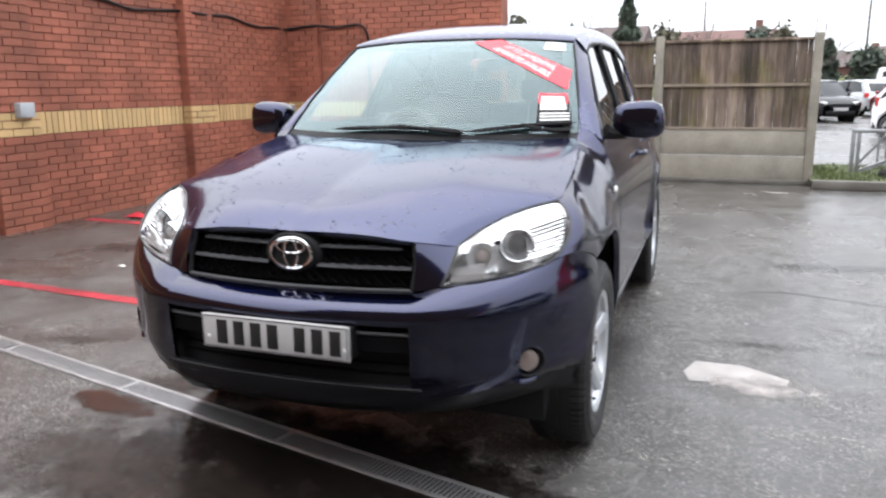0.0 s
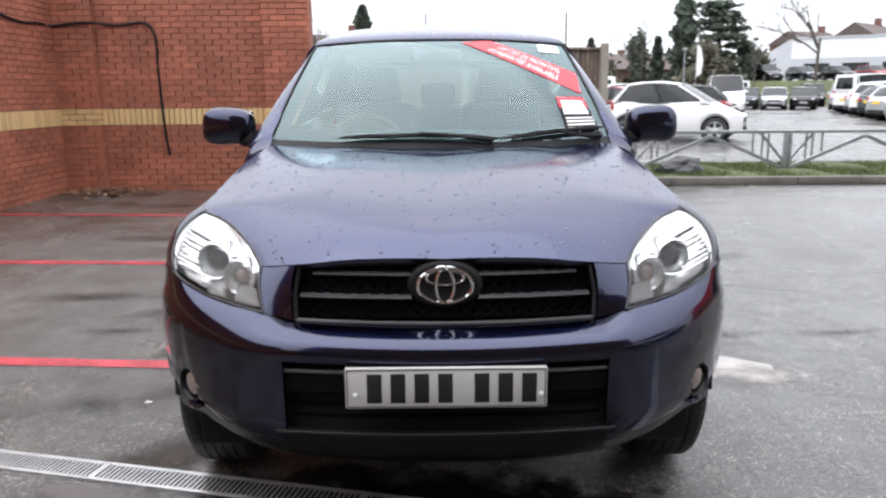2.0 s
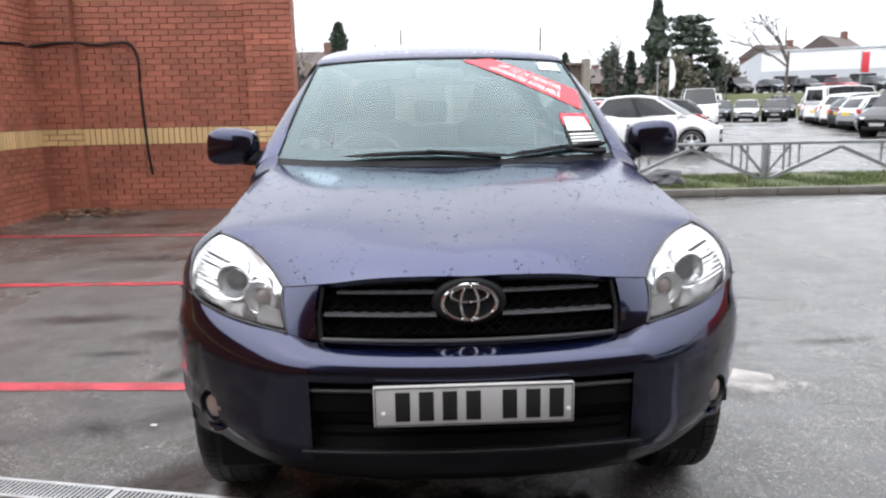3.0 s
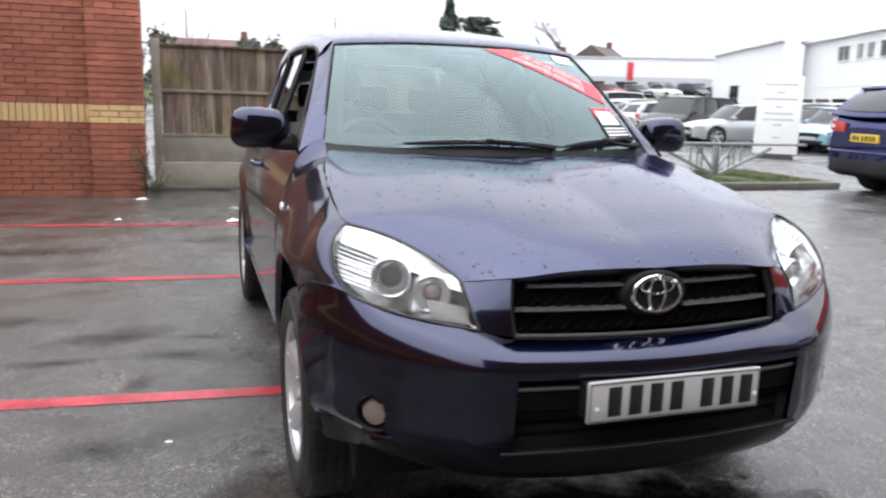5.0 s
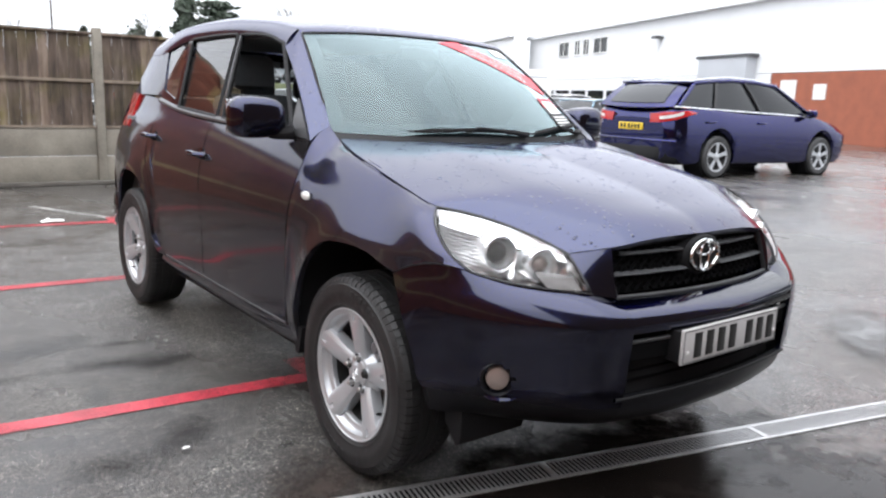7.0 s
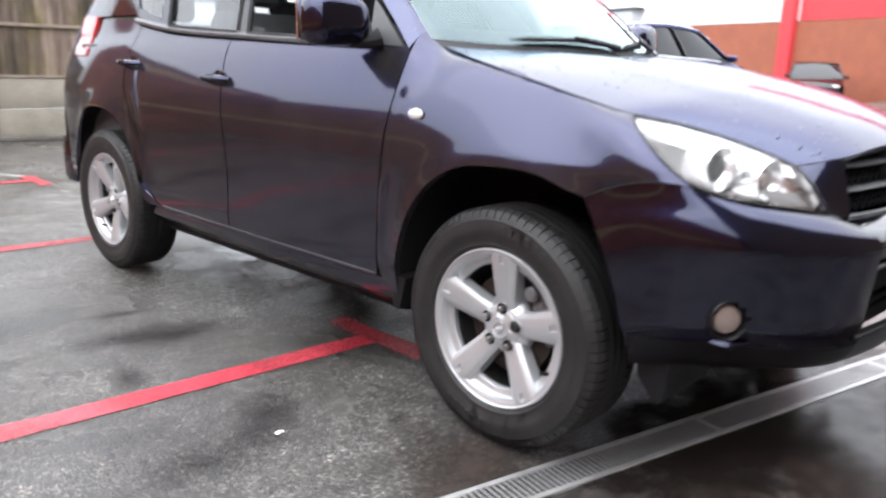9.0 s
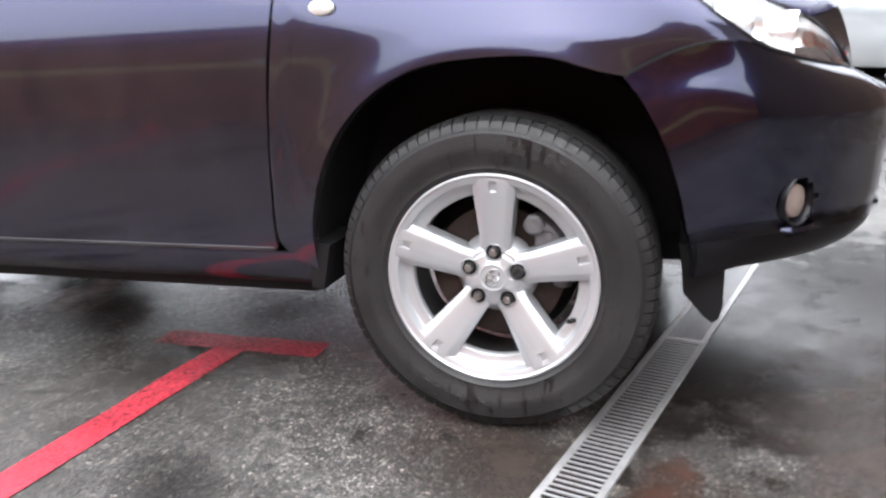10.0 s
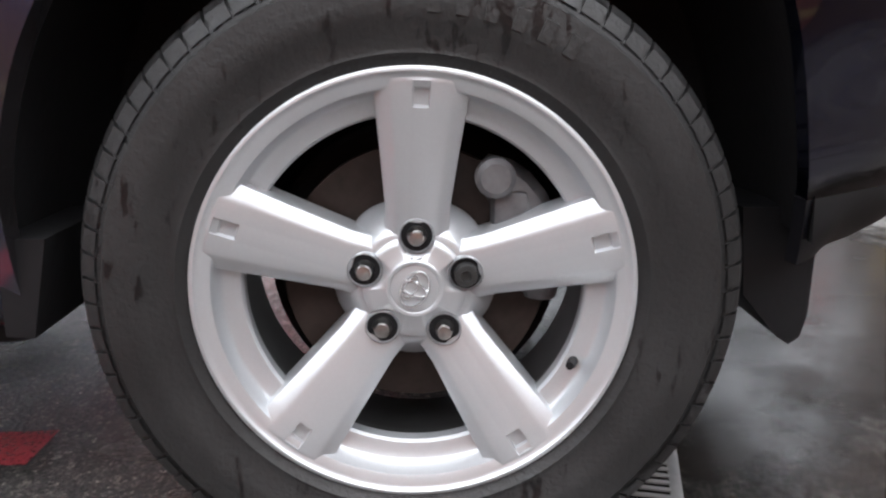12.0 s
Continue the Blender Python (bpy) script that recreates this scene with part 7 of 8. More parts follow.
    # lamps, grille, bumpers
    for s in (-1, 1):
        part("headlamp", moved(box(-0.17, -0.05, -0.07, 0.17, 0.10, 0.07, 0.04), Matrix.Translation((s * W * 0.355, y0 + 0.15, 0.665)) @ Matrix.Rotation(s * radians(28), 4, "Z")), WHITE_LENS, root, "clear headlamp")
        if estate:
            run = catmull([(s * 0.40, y1 + 0.014, belt_z - 0.15), (s * 0.58, y1 + 0.014, belt_z - 0.145), (s * 0.70, y1 - 0.01, belt_z - 0.13), (s * 0.81, y1 - 0.10, belt_z - 0.10), (s * 0.88, y1 - 0.25, belt_z - 0.045), (s * 0.898, y1 - 0.45, belt_z + 0.0)])(np.linspace(0, 1, 14))
            tall = np.interp(np.linspace(0, 1, 14), [0, 0.35, 0.75, 1], [0.13, 0.145, 0.085, 0.012])
            lamp = part("tail_lamp", skin(np.array([[p, p + (0, 0, h * 0.5), p + (-s * 0.010, -0.006, h)] for p, h in zip(run, tall)]), inside=(0, 0, 0.8), lip=0.03), RED_LENS, root, "red tail lamp with a pale insert")
            mid = run[3:10] + np.array([s * 0.005, 0.006, 0.04])
            part("reverse_lens", skin(np.array([[p, p + (0, 0, 0.045)] for p in mid]), inside=(0, 0, 0.8), lip=0.004), WHITE_LENS, lamp)
        else:
            part("tail_lamp", moved(box(-0.11, -0.10, -0.12, 0.11, 0.05, 0.12, 0.035), Matrix.Translation((s * W * 0.40, y1 - 0.115, belt_z - 0.06)) @ Matrix.Rotation(s * radians(-24), 4, "Z")), RED_LENS, root, "red tail lamp")
    part("grille", box(-W * 0.22, y0 - 0.012, 0.50, W * 0.22, y0 + 0.08, 0.64, 0.02), BLACK, root)
    part("front_intake", box(-W * 0.30, y0 - 0.014, 0.27, W * 0.30, y0 + 0.08, 0.40, 0.02), BLACK, root)
    band = [(-W * 0.445, y1 - 0.20), (-W * 0.41, y1 - 0.07), (-W * 0.34, y1 + 0.004), (0, y1 + 0.012), (W * 0.34, y1 + 0.004), (W * 0.41, y1 - 0.07), (W * 0.445, y1 - 0.20)]
    band = [(p[0], p[1]) for p in catmull([(a2, b2, 0) for a2, b2 in band])(np.linspace(0, 1, 20))]
    part("rear_valance", skin(np.array([[(x, y - 0.03, 0.25), (x, y, 0.29), (x, y, 0.44), (x, y - 0.012, 0.46)] for x, y in band]), inside=(0, 0, 0.4), lip=0.01), BLACK, root)
    part("front_plate", box(-0.26, y0 - 0.022, 0.415, 0.26, y0 - 0.008, 0.52, 0.003), PLATE_W, root, "white number plate")
    rp = part("rear_plate", box(-0.26, y1 + 0.001, 0.70, 0.26, y1 + 0.016, 0.81, 0.003), PLATE_Y, root, "yellow number plate")
    if fine:
        for x in (-0.2, -0.13, -0.06, 0.01, 0.1, 0.17):
            part("plate_bar", box(x, y1 + 0.0155, 0.72, x + 0.045, y1 + 0.018, 0.79), INK, rp, smooth=False)
        part("bumper_crease", tube([(-W * 0.46, y1 - 0.12, 0.56), (-W * 0.36, y1 + 0.005, 0.56), (0, y1 + 0.02, 0.56), (W * 0.36, y1 + 0.005, 0.56), (W * 0.46, y1 - 0.12, 0.56)], 0.022, 6), paint, root)
        part("rear_spoiler", box(-wr * 0.95, b1 - 0.02, zr - 0.025, wr * 0.95, b1 + 0.09, zr + 0.010, 0.012), paint, root)
        part("rear_wiper", tube([(0.0, b0 + 0.03, zb + 0.06), (-0.2, b0 - 0.0, zb + 0.11)], 0.012, 6), BLACK, root)
    # wheels
    for a in ax:
        for s in (-1, 1):
            wheel = new("wheel")
            wheel.parent, wheel.empty_display_size = root, 0.1
            wheel.matrix_basis = Matrix.Translation((s * (W / 2 - 0.11), a, r)) @ Matrix.Scale(s, 4, (1, 0, 0))
            part("tyre", lathe([(-0.09, r * 0.66), (-0.095, r * 0.9), (-0.07, r), (0.07, r), (0.098, r * 0.92), (0.10, r * 0.80), (0.09, r * 0.68), (0.07, r * 0.66)], 36), RUBBER, wheel)
            part("rim", lathe([(0.088, r * 0.70), (0.092, r * 0.68), (0.07, r * 0.62), (0.0, r * 0.60), (-0.02, 0.0)], 30), plain_cache("rim_dark"), wheel)
            blades = []
            for q in range(5):
                t = q * 2 * math.pi / 5 + 0.3
                pts = [(0.075 + (0.012 if k2 else 0), k1 * math.cos(t + k3), k1 * math.sin(t + k3)) for k2, k1, k3 in ((0, 0.03, 0.9), (1, r * 0.66, 0.17), (1, r * 0.66, -0.17), (0, 0.03, -0.9))]
                blades.append((np.array(pts), [[0, 1, 2, 3]]))
            blades.append(lathe([(0.075, r * 0.22), (0.085, r * 0.18), (0.088, 0.0)], 16))
            blades.append(lathe([(0.093, r * 0.705), (0.095, r * 0.68), (0.088, r * 0.64)], 36))
            part("spokes", join(*blades), ALLOY, wheel, angle=60)
            part("arch_liner", lathe([(-0.30, 0.05), (-0.30, r + 0.04), (0.06, r + 0.055)], 24), DARK, wheel)
    return root


RIMS = {}


def plain_cache(key):
    if key not in RIMS:
        RIMS[key] = plain(key, (0.03, 0.03, 0.032), 0.5)
    return RIMS[key]


def park(ob, x, y, turn, z=0.0):
    ob.matrix_basis = pose(x, y, z, 0, 0, turn)
    return ob


blue_estate = park(parked_car("bright dark-blue estate car with yellow rear plate", (0.006, 0.008, 0.075), L=4.56, W=1.82, H=1.50, belt_z=0.98, nose=1.05, tail=0.06, slope_f=1.05, slope_r=0.44, r=0.325, overhang=0.90, base=2.65, estate=True, fine=True), 9.85, 5.52, 84, 0.24)
white_hatch = park(parked_car("white small hatchback parked beyond the barrier", (0.80, 0.80, 0.80), L=3.55, W=1.70, H=1.55, belt_z=0.97, nose=0.70, slope_f=1.0, tail=0.08, slope_r=0.42, base=2.32, overhang=0.68, metal=0.0), 6.72, 18.8, 64)
silver_near = park(parked_car("silver hatchback parked across the yard", (0.50, 0.52, 0.53), L=4.3, W=1.78, H=1.52, nose=0.98, slope_f=0.85, tail=0.15, base=2.62, r=0.32, metal=0.6), 5.63, -2.30, 123, 0.235)
grey_estate = park(parked_car("grey estate car with red tail lamps", (0.12, 0.13, 0.13), L=4.5, H=1.5, tail=0.12, slope_r=0.5, estate=True), 8.16, 25.05, -108)
black_suv = park(parked_car("black sports utility car", (0.012, 0.012, 0.014), L=4.6, W=1.88, H=1.78, belt_z=1.08, tail=0.12, slope_r=0.3, r=0.36), 18.6, 25.6, -60)
silver_hatch = park(parked_car("silver hatchback parked in a row", (0.45, 0.47, 0.48), tail=0.14), 18.3, 21.5, -100)
pale_blue = park(parked_car("pale blue hatchback parked in a row", (0.22, 0.36, 0.46), L=4.0, H=1.46, tail=0.14), 20.0, 18.4, -75)
dark_grey = park(parked_car("dark grey hatchback parked in a row", (0.05, 0.055, 0.06), tail=0.14), 21.2, 20.6, -80)
white_suv = park(parked_car("white sports utility car in a row", (0.78, 0.78, 0.78), L=4.5, W=1.85, H=1.68, belt_z=1.03, tail=0.14, slope_r=0.35, r=0.35, metal=0.0), 24.5, 24.0, -80)
red_hatch = park(parked_car("dark red hatchback in a row", (0.22, 0.02, 0.03), tail=0.14), 28.4, 5.2, -72)
black_hatch = park(parked_car("black hatchback facing the yard", (0.012, 0.012, 0.014), tail=0.14), 27.2, 8.6, -68)
white_van = park(parked_car("white panel van parked in the row", (0.78, 0.78, 0.78), L=4.9, W=1.95, H=2.15, belt_z=1.2, nose=0.8, slope_f=0.7, tail=0.05, slope_r=0.06, r=0.33, overhang=0.85, base=3.0, metal=0.0), 25.0, 41.0, 106)

ROW = [  # the far rows: which car, x, y, turn, z
    (black_hatch, 4.6, 30.0, 20, 0), (silver_hatch, 7.0, 36.0, 200, 0), (red_hatch, 8.2, 31.5, 190, 0), (grey_estate, 5.6, 38.0, 150, 0), (white_suv, 10.6, 41.0, 120, 0),
    (silver_near, 11.6, 45.0, 100, 0), (silver_hatch, 14.2, 47.0, 80, 0), (dark_grey, 16.8, 50.0, 70, 0), (white_hatch, 19.5, 53.0, 60, 0), (black_suv, 13.0, 52.5, 95, 0),
    (black_hatch, 25.8, 63.0, -20, 0), (silver_hatch, 28.4, 62.2, -20, 0), (black_suv, 30.8, 60.8, -22, 0), (silver_near, 33.4, 60.2, -22, 0), (dark_grey, 35.4, 58.4, -22, 0),
    (silver_hatch, 26.7, 45.5, 108, 0), (dark_grey, 25.8, 43.2, 108, 0), (silver_near, 24.0, 38.4, 106, 0), (white_suv, 23.0, 35.8, 104, 0), (grey_estate, 22.0, 33.2, 102, 0),
    (white_van, 16.4, 41.4, -16, 0), (white_van, 10.0, 44.3, 168, 0), (dark_grey, 22.3, 52.9, -24, 0), (silver_hatch, 24.0, 52.2, -24, 0), (black_hatch, 25.7, 51.4, -25, 0), (white_suv, 28.0, 50.4, -25, 0),
    (silver_near, 20.9, 30.4, 94, 0), (black_suv, 21.6, 27.4, 92, 0), (white_van, 26.4, 66.0, 170, 0), (white_hatch, 23.0, 58.0, -30, 0),
    (black_suv, 35.0, 80.0, 5, 2.2), (dark_grey, 38.4, 78.8, 5, 2.2), (black_hatch, 41.5, 77.6, 5, 2.2), (red_hatch, 44.3, 76.2, 5, 2.2), (dark_grey, 47.0, 74.8, 5, 2.2), (white_suv, 49.8, 73.4, 5, 2.2), (black_suv, 52.6, 72.0, 5, 2.2), (black_hatch, 55.2, 70.6, 5, 2.2),
    (silver_near, 29.0, 24.0, -80, 0), (white_hatch, 31.0, 27.5, -85, 0), (silver_hatch, 33.0, 31.0, -85, 0), (red_hatch, 26.0, 27.5, -80, 0), (dark_grey, 35.5, 36.0, -85, 0), (white_suv, 37.5, 41.0, -85, 0),
]
for ob, x, y, turn, z in ROW:
    copy_thing(ob, pose(x, y, z, 0, 0, turn))


# ---- sign board ----
def sign_board():
    root = thing("sign_board", "white totem sign board with grey lines of text", "sign", at=pose(14.6, 15.4, 0, 0, 0, -42))
    part("board", box(-0.58, -0.06, 0.12, 0.58, 0.06, 2.27, 0.01), STICK_WHITE, root)
    part("plinth", box(-0.5, -0.05, 0, 0.5, 0.05, 0.12, 0.01), GREY_TRIM, root)
    for z, w in ((2.02, 0.44), (1.80, 0.12), (1.62, 0.46), (1.40, 0.10), (1.22, 0.36), (1.05, 0.40), (0.90, 0.12), (0.55, 0.10)):
        part("text_bar", box(-w, -0.066, z, w, -0.058, z + 0.05), CLAD_G, root, smooth=False)


sign_board()


# ---- raised far terrace ----
def terrace():
    f = [(-10, 92), (20, 84), (33, 77), (46, 70), (60, 62)]
    c0 = catmull([(x, y, 0) for x, y in f])(np.linspace(0, 1, 24))
    d = np.array([0.45, 0.89, 0])
    rows = [c0 - d * 5.0 + (0, 0, -0.02), c0 - d * 3.2 + (0, 0, 0.7), c0 - d * 0.6 + (0, 0, 2.1), c0 + (0, 0, 2.2), c0 + d * 160 + (0, 0, 2.2)]
    P = np.array(rows).transpose(1, 0, 2)
    solo("bank", sheet(P[:, :4], flip=True), plain("bank_grass", (0.075, 0.085, 0.030), 0.85, vary=0.4, scale=0.6), "grass bank below the upper car park", "bank", kind="structure")
    solo("upper_ground", sheet(P[:, 3:], flip=True), TARMAC, "upper car park tarmac", "ground", kind="structure")


terrace()


# ---- buildings ----
def wall_run(a, b, z0, z1, thick=0.3):
    """A wall between two plan points, its thickness behind."""
    a, b = np.array(a, float), np.array(b, float)
    d = (b - a) / np.linalg.norm(b - a)
    nrm = np.array([-d[1], d[0]])
    if nrm @ ((a + b) / 2) < 0:
        nrm = -nrm
    q = [a, b, b + nrm * thick, a + nrm * thick]
    V = [(*p, z) for z in (z0, z1) for p in q]
    F = [[0, 1, 2, 3], [7, 6, 5, 4], [0, 4, 5, 1], [1, 5, 6, 2], [2, 6, 7, 3], [3, 7, 4, 0]]
    return np.array(V), F


def on_wall(a, b, s0, s1, z0, z1, proud, thick=0.1):
    """A flat piece on a wall from a to b, s0..s1 in metres along it."""
    a, b = np.array(a, float), np.array(b, float)
    d = (b - a) / np.linalg.norm(b - a)
    nrm = np.array([-d[1], d[0]])
    if nrm @ ((a + b) / 2) > 0:
        nrm = -nrm
    p0, p1 = a + d * s0, a + d * s1
    q = [p0 + nrm * proud, p1 + nrm * proud, p1 + nrm * (proud - thick), p0 + nrm * (proud - thick)]
    V = [(*p, z) for z in (z0, z1) for p in q]
    F = [[0, 1, 2, 3], [7, 6, 5, 4], [0, 4, 5, 1], [1, 5, 6, 2], [2, 6, 7, 3], [3, 7, 4, 0]]
    return np.array(V), F


def warehouse():
    root = thing("warehouse", "long white clad dealership building with a red section", "building")
    E, B, F_, C, D = (47.5, 50.5), (31.1, 10.8), (27.0, 1.2), (53.5, 70.0), (45.0, 50.0)
    part("brick_base", wall_run(np.array(E) + (np.array(B) - np.array(E)) * 0.79, B, 0, 3.15), BRICK_FAR, root, smooth=False)
    part("lower_wall", wall_run(E, np.array(E) + (np.array(B) - np.array(E)) * 0.788, 0, 3.15), CLAD_W, root, smooth=False)
    part("white_wall", wall_run(E, B, 3.17, 6.75, 0.35), CLAD_W, root, "white metal cladding", smooth=False)
    part("brick_base", wall_run(B, F_, 0, 3.15), BRICK_FAR, root, smooth=False)
    part("red_wall", wall_run(B, F_, 3.17, 6.7, 0.35), CLAD_R, root, "bright red cladding", smooth=False)
    part("end_wall", wall_run(F_, (60, -12), 0, 6.6), CLAD_W, root, smooth=False)
    part("red_column", on_wall(E, B, 42.2, 42.85, 0, 6.75, 0.25, 0.4), CLAD_R, root, "red corner column", smooth=False)
    part("wing_wall", wall_run(C, D, 0, 6.9), CLAD_W, root, smooth=False)
    part("eave", on_wall(E, B, 0, 42.9, 6.73, 6.98, 0.35, 1.0), CLAD_W, root, smooth=False)
    part("eave", on_wall(C, D, -0.3, 21.7, 6.88, 7.1, 0.35, 1.0), CLAD_W, root, smooth=False)
    e, b = np.array(E), np.array(B)
    d = (b - e) / np.linalg.norm(b - e)
    nrm = np.array([-d[1], d[0]])
    if nrm @ e < 0:
        nrm = -nrm
    rows = [[(*e, 6.97), (*b, 6.97)], [(*(e + nrm * 13), 9.9), (*(b + nrm * 13), 9.9)], [(*(e + nrm * 26), 6.97), (*(b + nrm * 26), 6.97)]]
    part("roof", sheet(np.array(rows)), ROOF_G, root, "pale grey sheet roof", smooth=False)
    c, dd = np.array(C), np.array(D)
    rows = [[(*c, 7.0), (*dd, 7.0)], [(*(c + nrm * 10), 9.6), (*(dd + nrm * 10), 9.6)]]
    part("roof", sheet(np.array(rows)), ROOF_G, root, smooth=False)
    for s0, s1 in ((6.9, 8.8), (10.0, 10.9), (11.6, 12.5), (13.4, 15.6)):
        w = part("window", on_wall(E, B, s0, s1, 5.05, 6.1, 0.02, 0.1), DARK_GLASS, root, smooth=False)
        part("frame", join(*[on_wall(E, B, q, q + 0.08, 5.0, 6.15, 0.07, 0.1) for q in (s0 - 0.06, (s0 + s1) / 2 - 0.04, s1 - 0.02)], on_wall(E, B, s0 - 0.06, s1 + 0.06, 4.97, 5.05, 0.09, 0.1), on_wall(E, B, s0 - 0.06, s1 + 0.06, 6.08, 6.16, 0.08, 0.1)), STICK_WHITE, w, smooth=False)
    part("loading_door", on_wall(E, B, 28.3, 32.6, 0, 4.0, 0.6, 0.8), CLAD_G, root, "grey roller door box", smooth=False)
    part("door_lining", on_wall(E, B, 28.1, 32.8, 4.0, 4.15, 0.65, 0.9), GREY_TRIM, root, smooth=False)
    part("side_door", on_wall(E, B, 34.7, 35.8, 0, 2.8, 0.04, 0.1), STICK_WHITE, root, smooth=False)
    part("notice", on_wall(E, B, 37.0, 37.8, 1.9, 2.6, 0.04, 0.1), STICK_WHITE, root, smooth=False)
    part("wall_lamp", on_wall(E, B, 22.6, 23.2, 5.5, 5.65, 0.5, 0.5), GREY_TRIM, root, smooth=False)
    for s0 in np.arange(0.5, 26, 3.1):
        part("shopfront", on_wall(E, B, s0, s0 + 2.6, 0.3, 2.3, 0.03, 0.1), DARK_GLASS, root, smooth=False)
    part("low_window", on_wall(C, D, 7.0, 10.0, 1.5, 3.6, 0.02, 0.1), DARK_GLASS, root, smooth=False)


warehouse()


def far_point(az, dist, z=0.0):
    return (-0.3 + dist * math.sin(radians(az)), -2.7 + dist * math.cos(radians(az)), z)


def showroom():
    root = thing("showroom", "pale grey industrial showroom on the upper level", "building")
    A, B, C = far_point(22.0, 112), far_point(24.6, 106), far_point(37, 105)
    a, b, c = (np.array(q[:2]) for q in (A, B, C))
    poly = [(*a, 2.2), (*b, 2.2), (*b, 7.5), (*a, 4.6)]
    part("gable_wall", (np.array(poly + [(x + 0.2, y + 0.4, z) for x, y, z in poly]), [[0, 1, 2, 3], [7, 6, 5, 4], [0, 4, 5, 1], [1, 5, 6, 2], [2, 6, 7, 3], [3, 7, 4, 0]]), CLAD_G, root, smooth=False)
    part("lower_wall", wall_run(b, c, 2.2, 5.0), CLAD_G, root, smooth=False)
    part("upper_wall", wall_run(b, c, 5.02, 7.35, 0.4), CLAD_W, root, smooth=False)
    part("parapet", on_wall(b, c, 0, np.linalg.norm(c - b), 7.35, 7.55, 0.15, 0.6), CLAD_G, root, smooth=False)
    for s0 in np.arange(1.5, 22, 4.2):
        part("window", on_wall(b, c, s0, s0 + 2.8, 2.6, 4.4, 0.03, 0.1), DARK_GLASS, root, smooth=False)
    part("panel", on_wall(b, c, 9.5, 10.8, 5.6, 7.2, 0.05, 0.1), STICK_WHITE, root, smooth=False)
    flag = thing("banner_flag", "tall red banner flag on a pole", "flag")
    x, y, _ = far_point(30.6, 84)
    part("pole", tube([(x, y, 2.2), (x, y, 5.9)], 0.04, 8), GALV, flag)
    part("cloth", moved(box(-0.05, -0.02, 3.9, 0.75, 0.02, 5.8, 0.01), Matrix.Translation((x, y, 0))), STICK_RED, flag)
    flag = thing("banner_flag", "tall white feather flag on a pole", "flag")
    x, y, _ = far_point(18.7, 62)
    part("pole", tube([(x, y, 0), (x, y, 4.7)], 0.035, 8), GALV, flag)
    part("cloth", (np.array([(x, y, 2.2), (x + 0.45, y + 0.03, 2.6), (x + 0.5, y - 0.04, 3.6), (x + 0.3, y, 4.5), (x, y, 4.7), (x - 0.02, y + 0.03, 2.2), (x - 0.02, y + 0.03, 4.7)]), [[0, 1, 2, 3, 4], [5, 0, 4, 6]]), STICK_WHITE, flag)
    post = thing("lamp_post", "slim pale lamp post in the car park", "lamp post")
    x, y, _ = far_point(17.9, 66)
    part("column", tube([(x, y, 0), (x, y, 4.5)], 0.06, 8), GALV, post)
    part("lantern", box(x - 0.2, y - 0.1, 4.5, x + 0.2, y + 0.1, 4.65, 0.03), GALV, post)
    for az, d, h in ((9.6, 95, 10.5), (-0.5, 110, 12.0), (26.0, 140, 13.0)):
        x, y, _ = far_point(az, d)
        solo("utility_pole", tube([(x, y, 0), (x, y, h)], [0.14, 0.09], 8), BARK, "tall thin utility pole in the distance", "pole")


showroom()


def house(az, dist, w, z0, eave, ridge, turn, roof, label):
    x, y, _ = far_point(az, dist)
    root = thing("house", label, "house", "distant houses", at=pose(x, y, z0, 0, 0, turn))
    part("wall", box(-w / 2, 0, 0, w / 2, 7, eave), HOUSE_BRICK, root, smooth=False)
    V = np.array([(-w / 2 - 0.3, -0.4, eave - 0.1), (w / 2 + 0.3, -0.4, eave - 0.1), (w / 2 + 0.3, 3.5, ridge), (-w / 2 - 0.3, 3.5, ridge), (w / 2 + 0.3, 7.4, eave - 0.1), (-w / 2 - 0.3, 7.4, eave - 0.1)])
    r = part("roof", (V, [[0, 1, 2, 3], [3, 2, 4, 5], [0, 3, 5], [1, 4, 2]]), roof, root, smooth=False)
    part("chimney", box(w * 0.3, 3.1, ridge - 0.6, w * 0.3 + 0.7, 3.9, ridge + 0.9), HOUSE_BRICK, r, smooth=False)
    for k in (-0.3, 0.05, 0.3):
        win = part("window", box(k * w - 0.5, -0.05, 1.0 if eave < 4 else 3.2, k * w + 0.5, 0.05, 2.2 if eave < 4 else 4.4), DARK_GLASS, root, smooth=False)


house(1.1, 84, 9, 0, 4.6, 6.9, -4, ROOF_R, "distant brick house with a red tiled roof")
house(8.8, 104, 9, 0, 3.4, 5.2, 4, ROOF_D, "distant brick house with a dark roof")
house(13.0, 98, 7, 0.5, 3.2, 4.9, 10, ROOF_D, "distant brick house with a dark roof")
house(15.4, 96, 9, 0.5, 3.4, 5.2, 14, ROOF_D, "distant low brick house")
house(30.4, 128, 9.5, 2.2, 5.8, 8.3, 40, ROOF_D, "large brick house with a dark roof")
house(26.6, 138, 9, 2.2, 6.2, 8.2, 25, ROOF_D, "distant house with a dark roof")
house(-9.5, 80, 14, 0, 4.6, 7.2, -8, ROOF_D, "distant brick house with a dark roof")


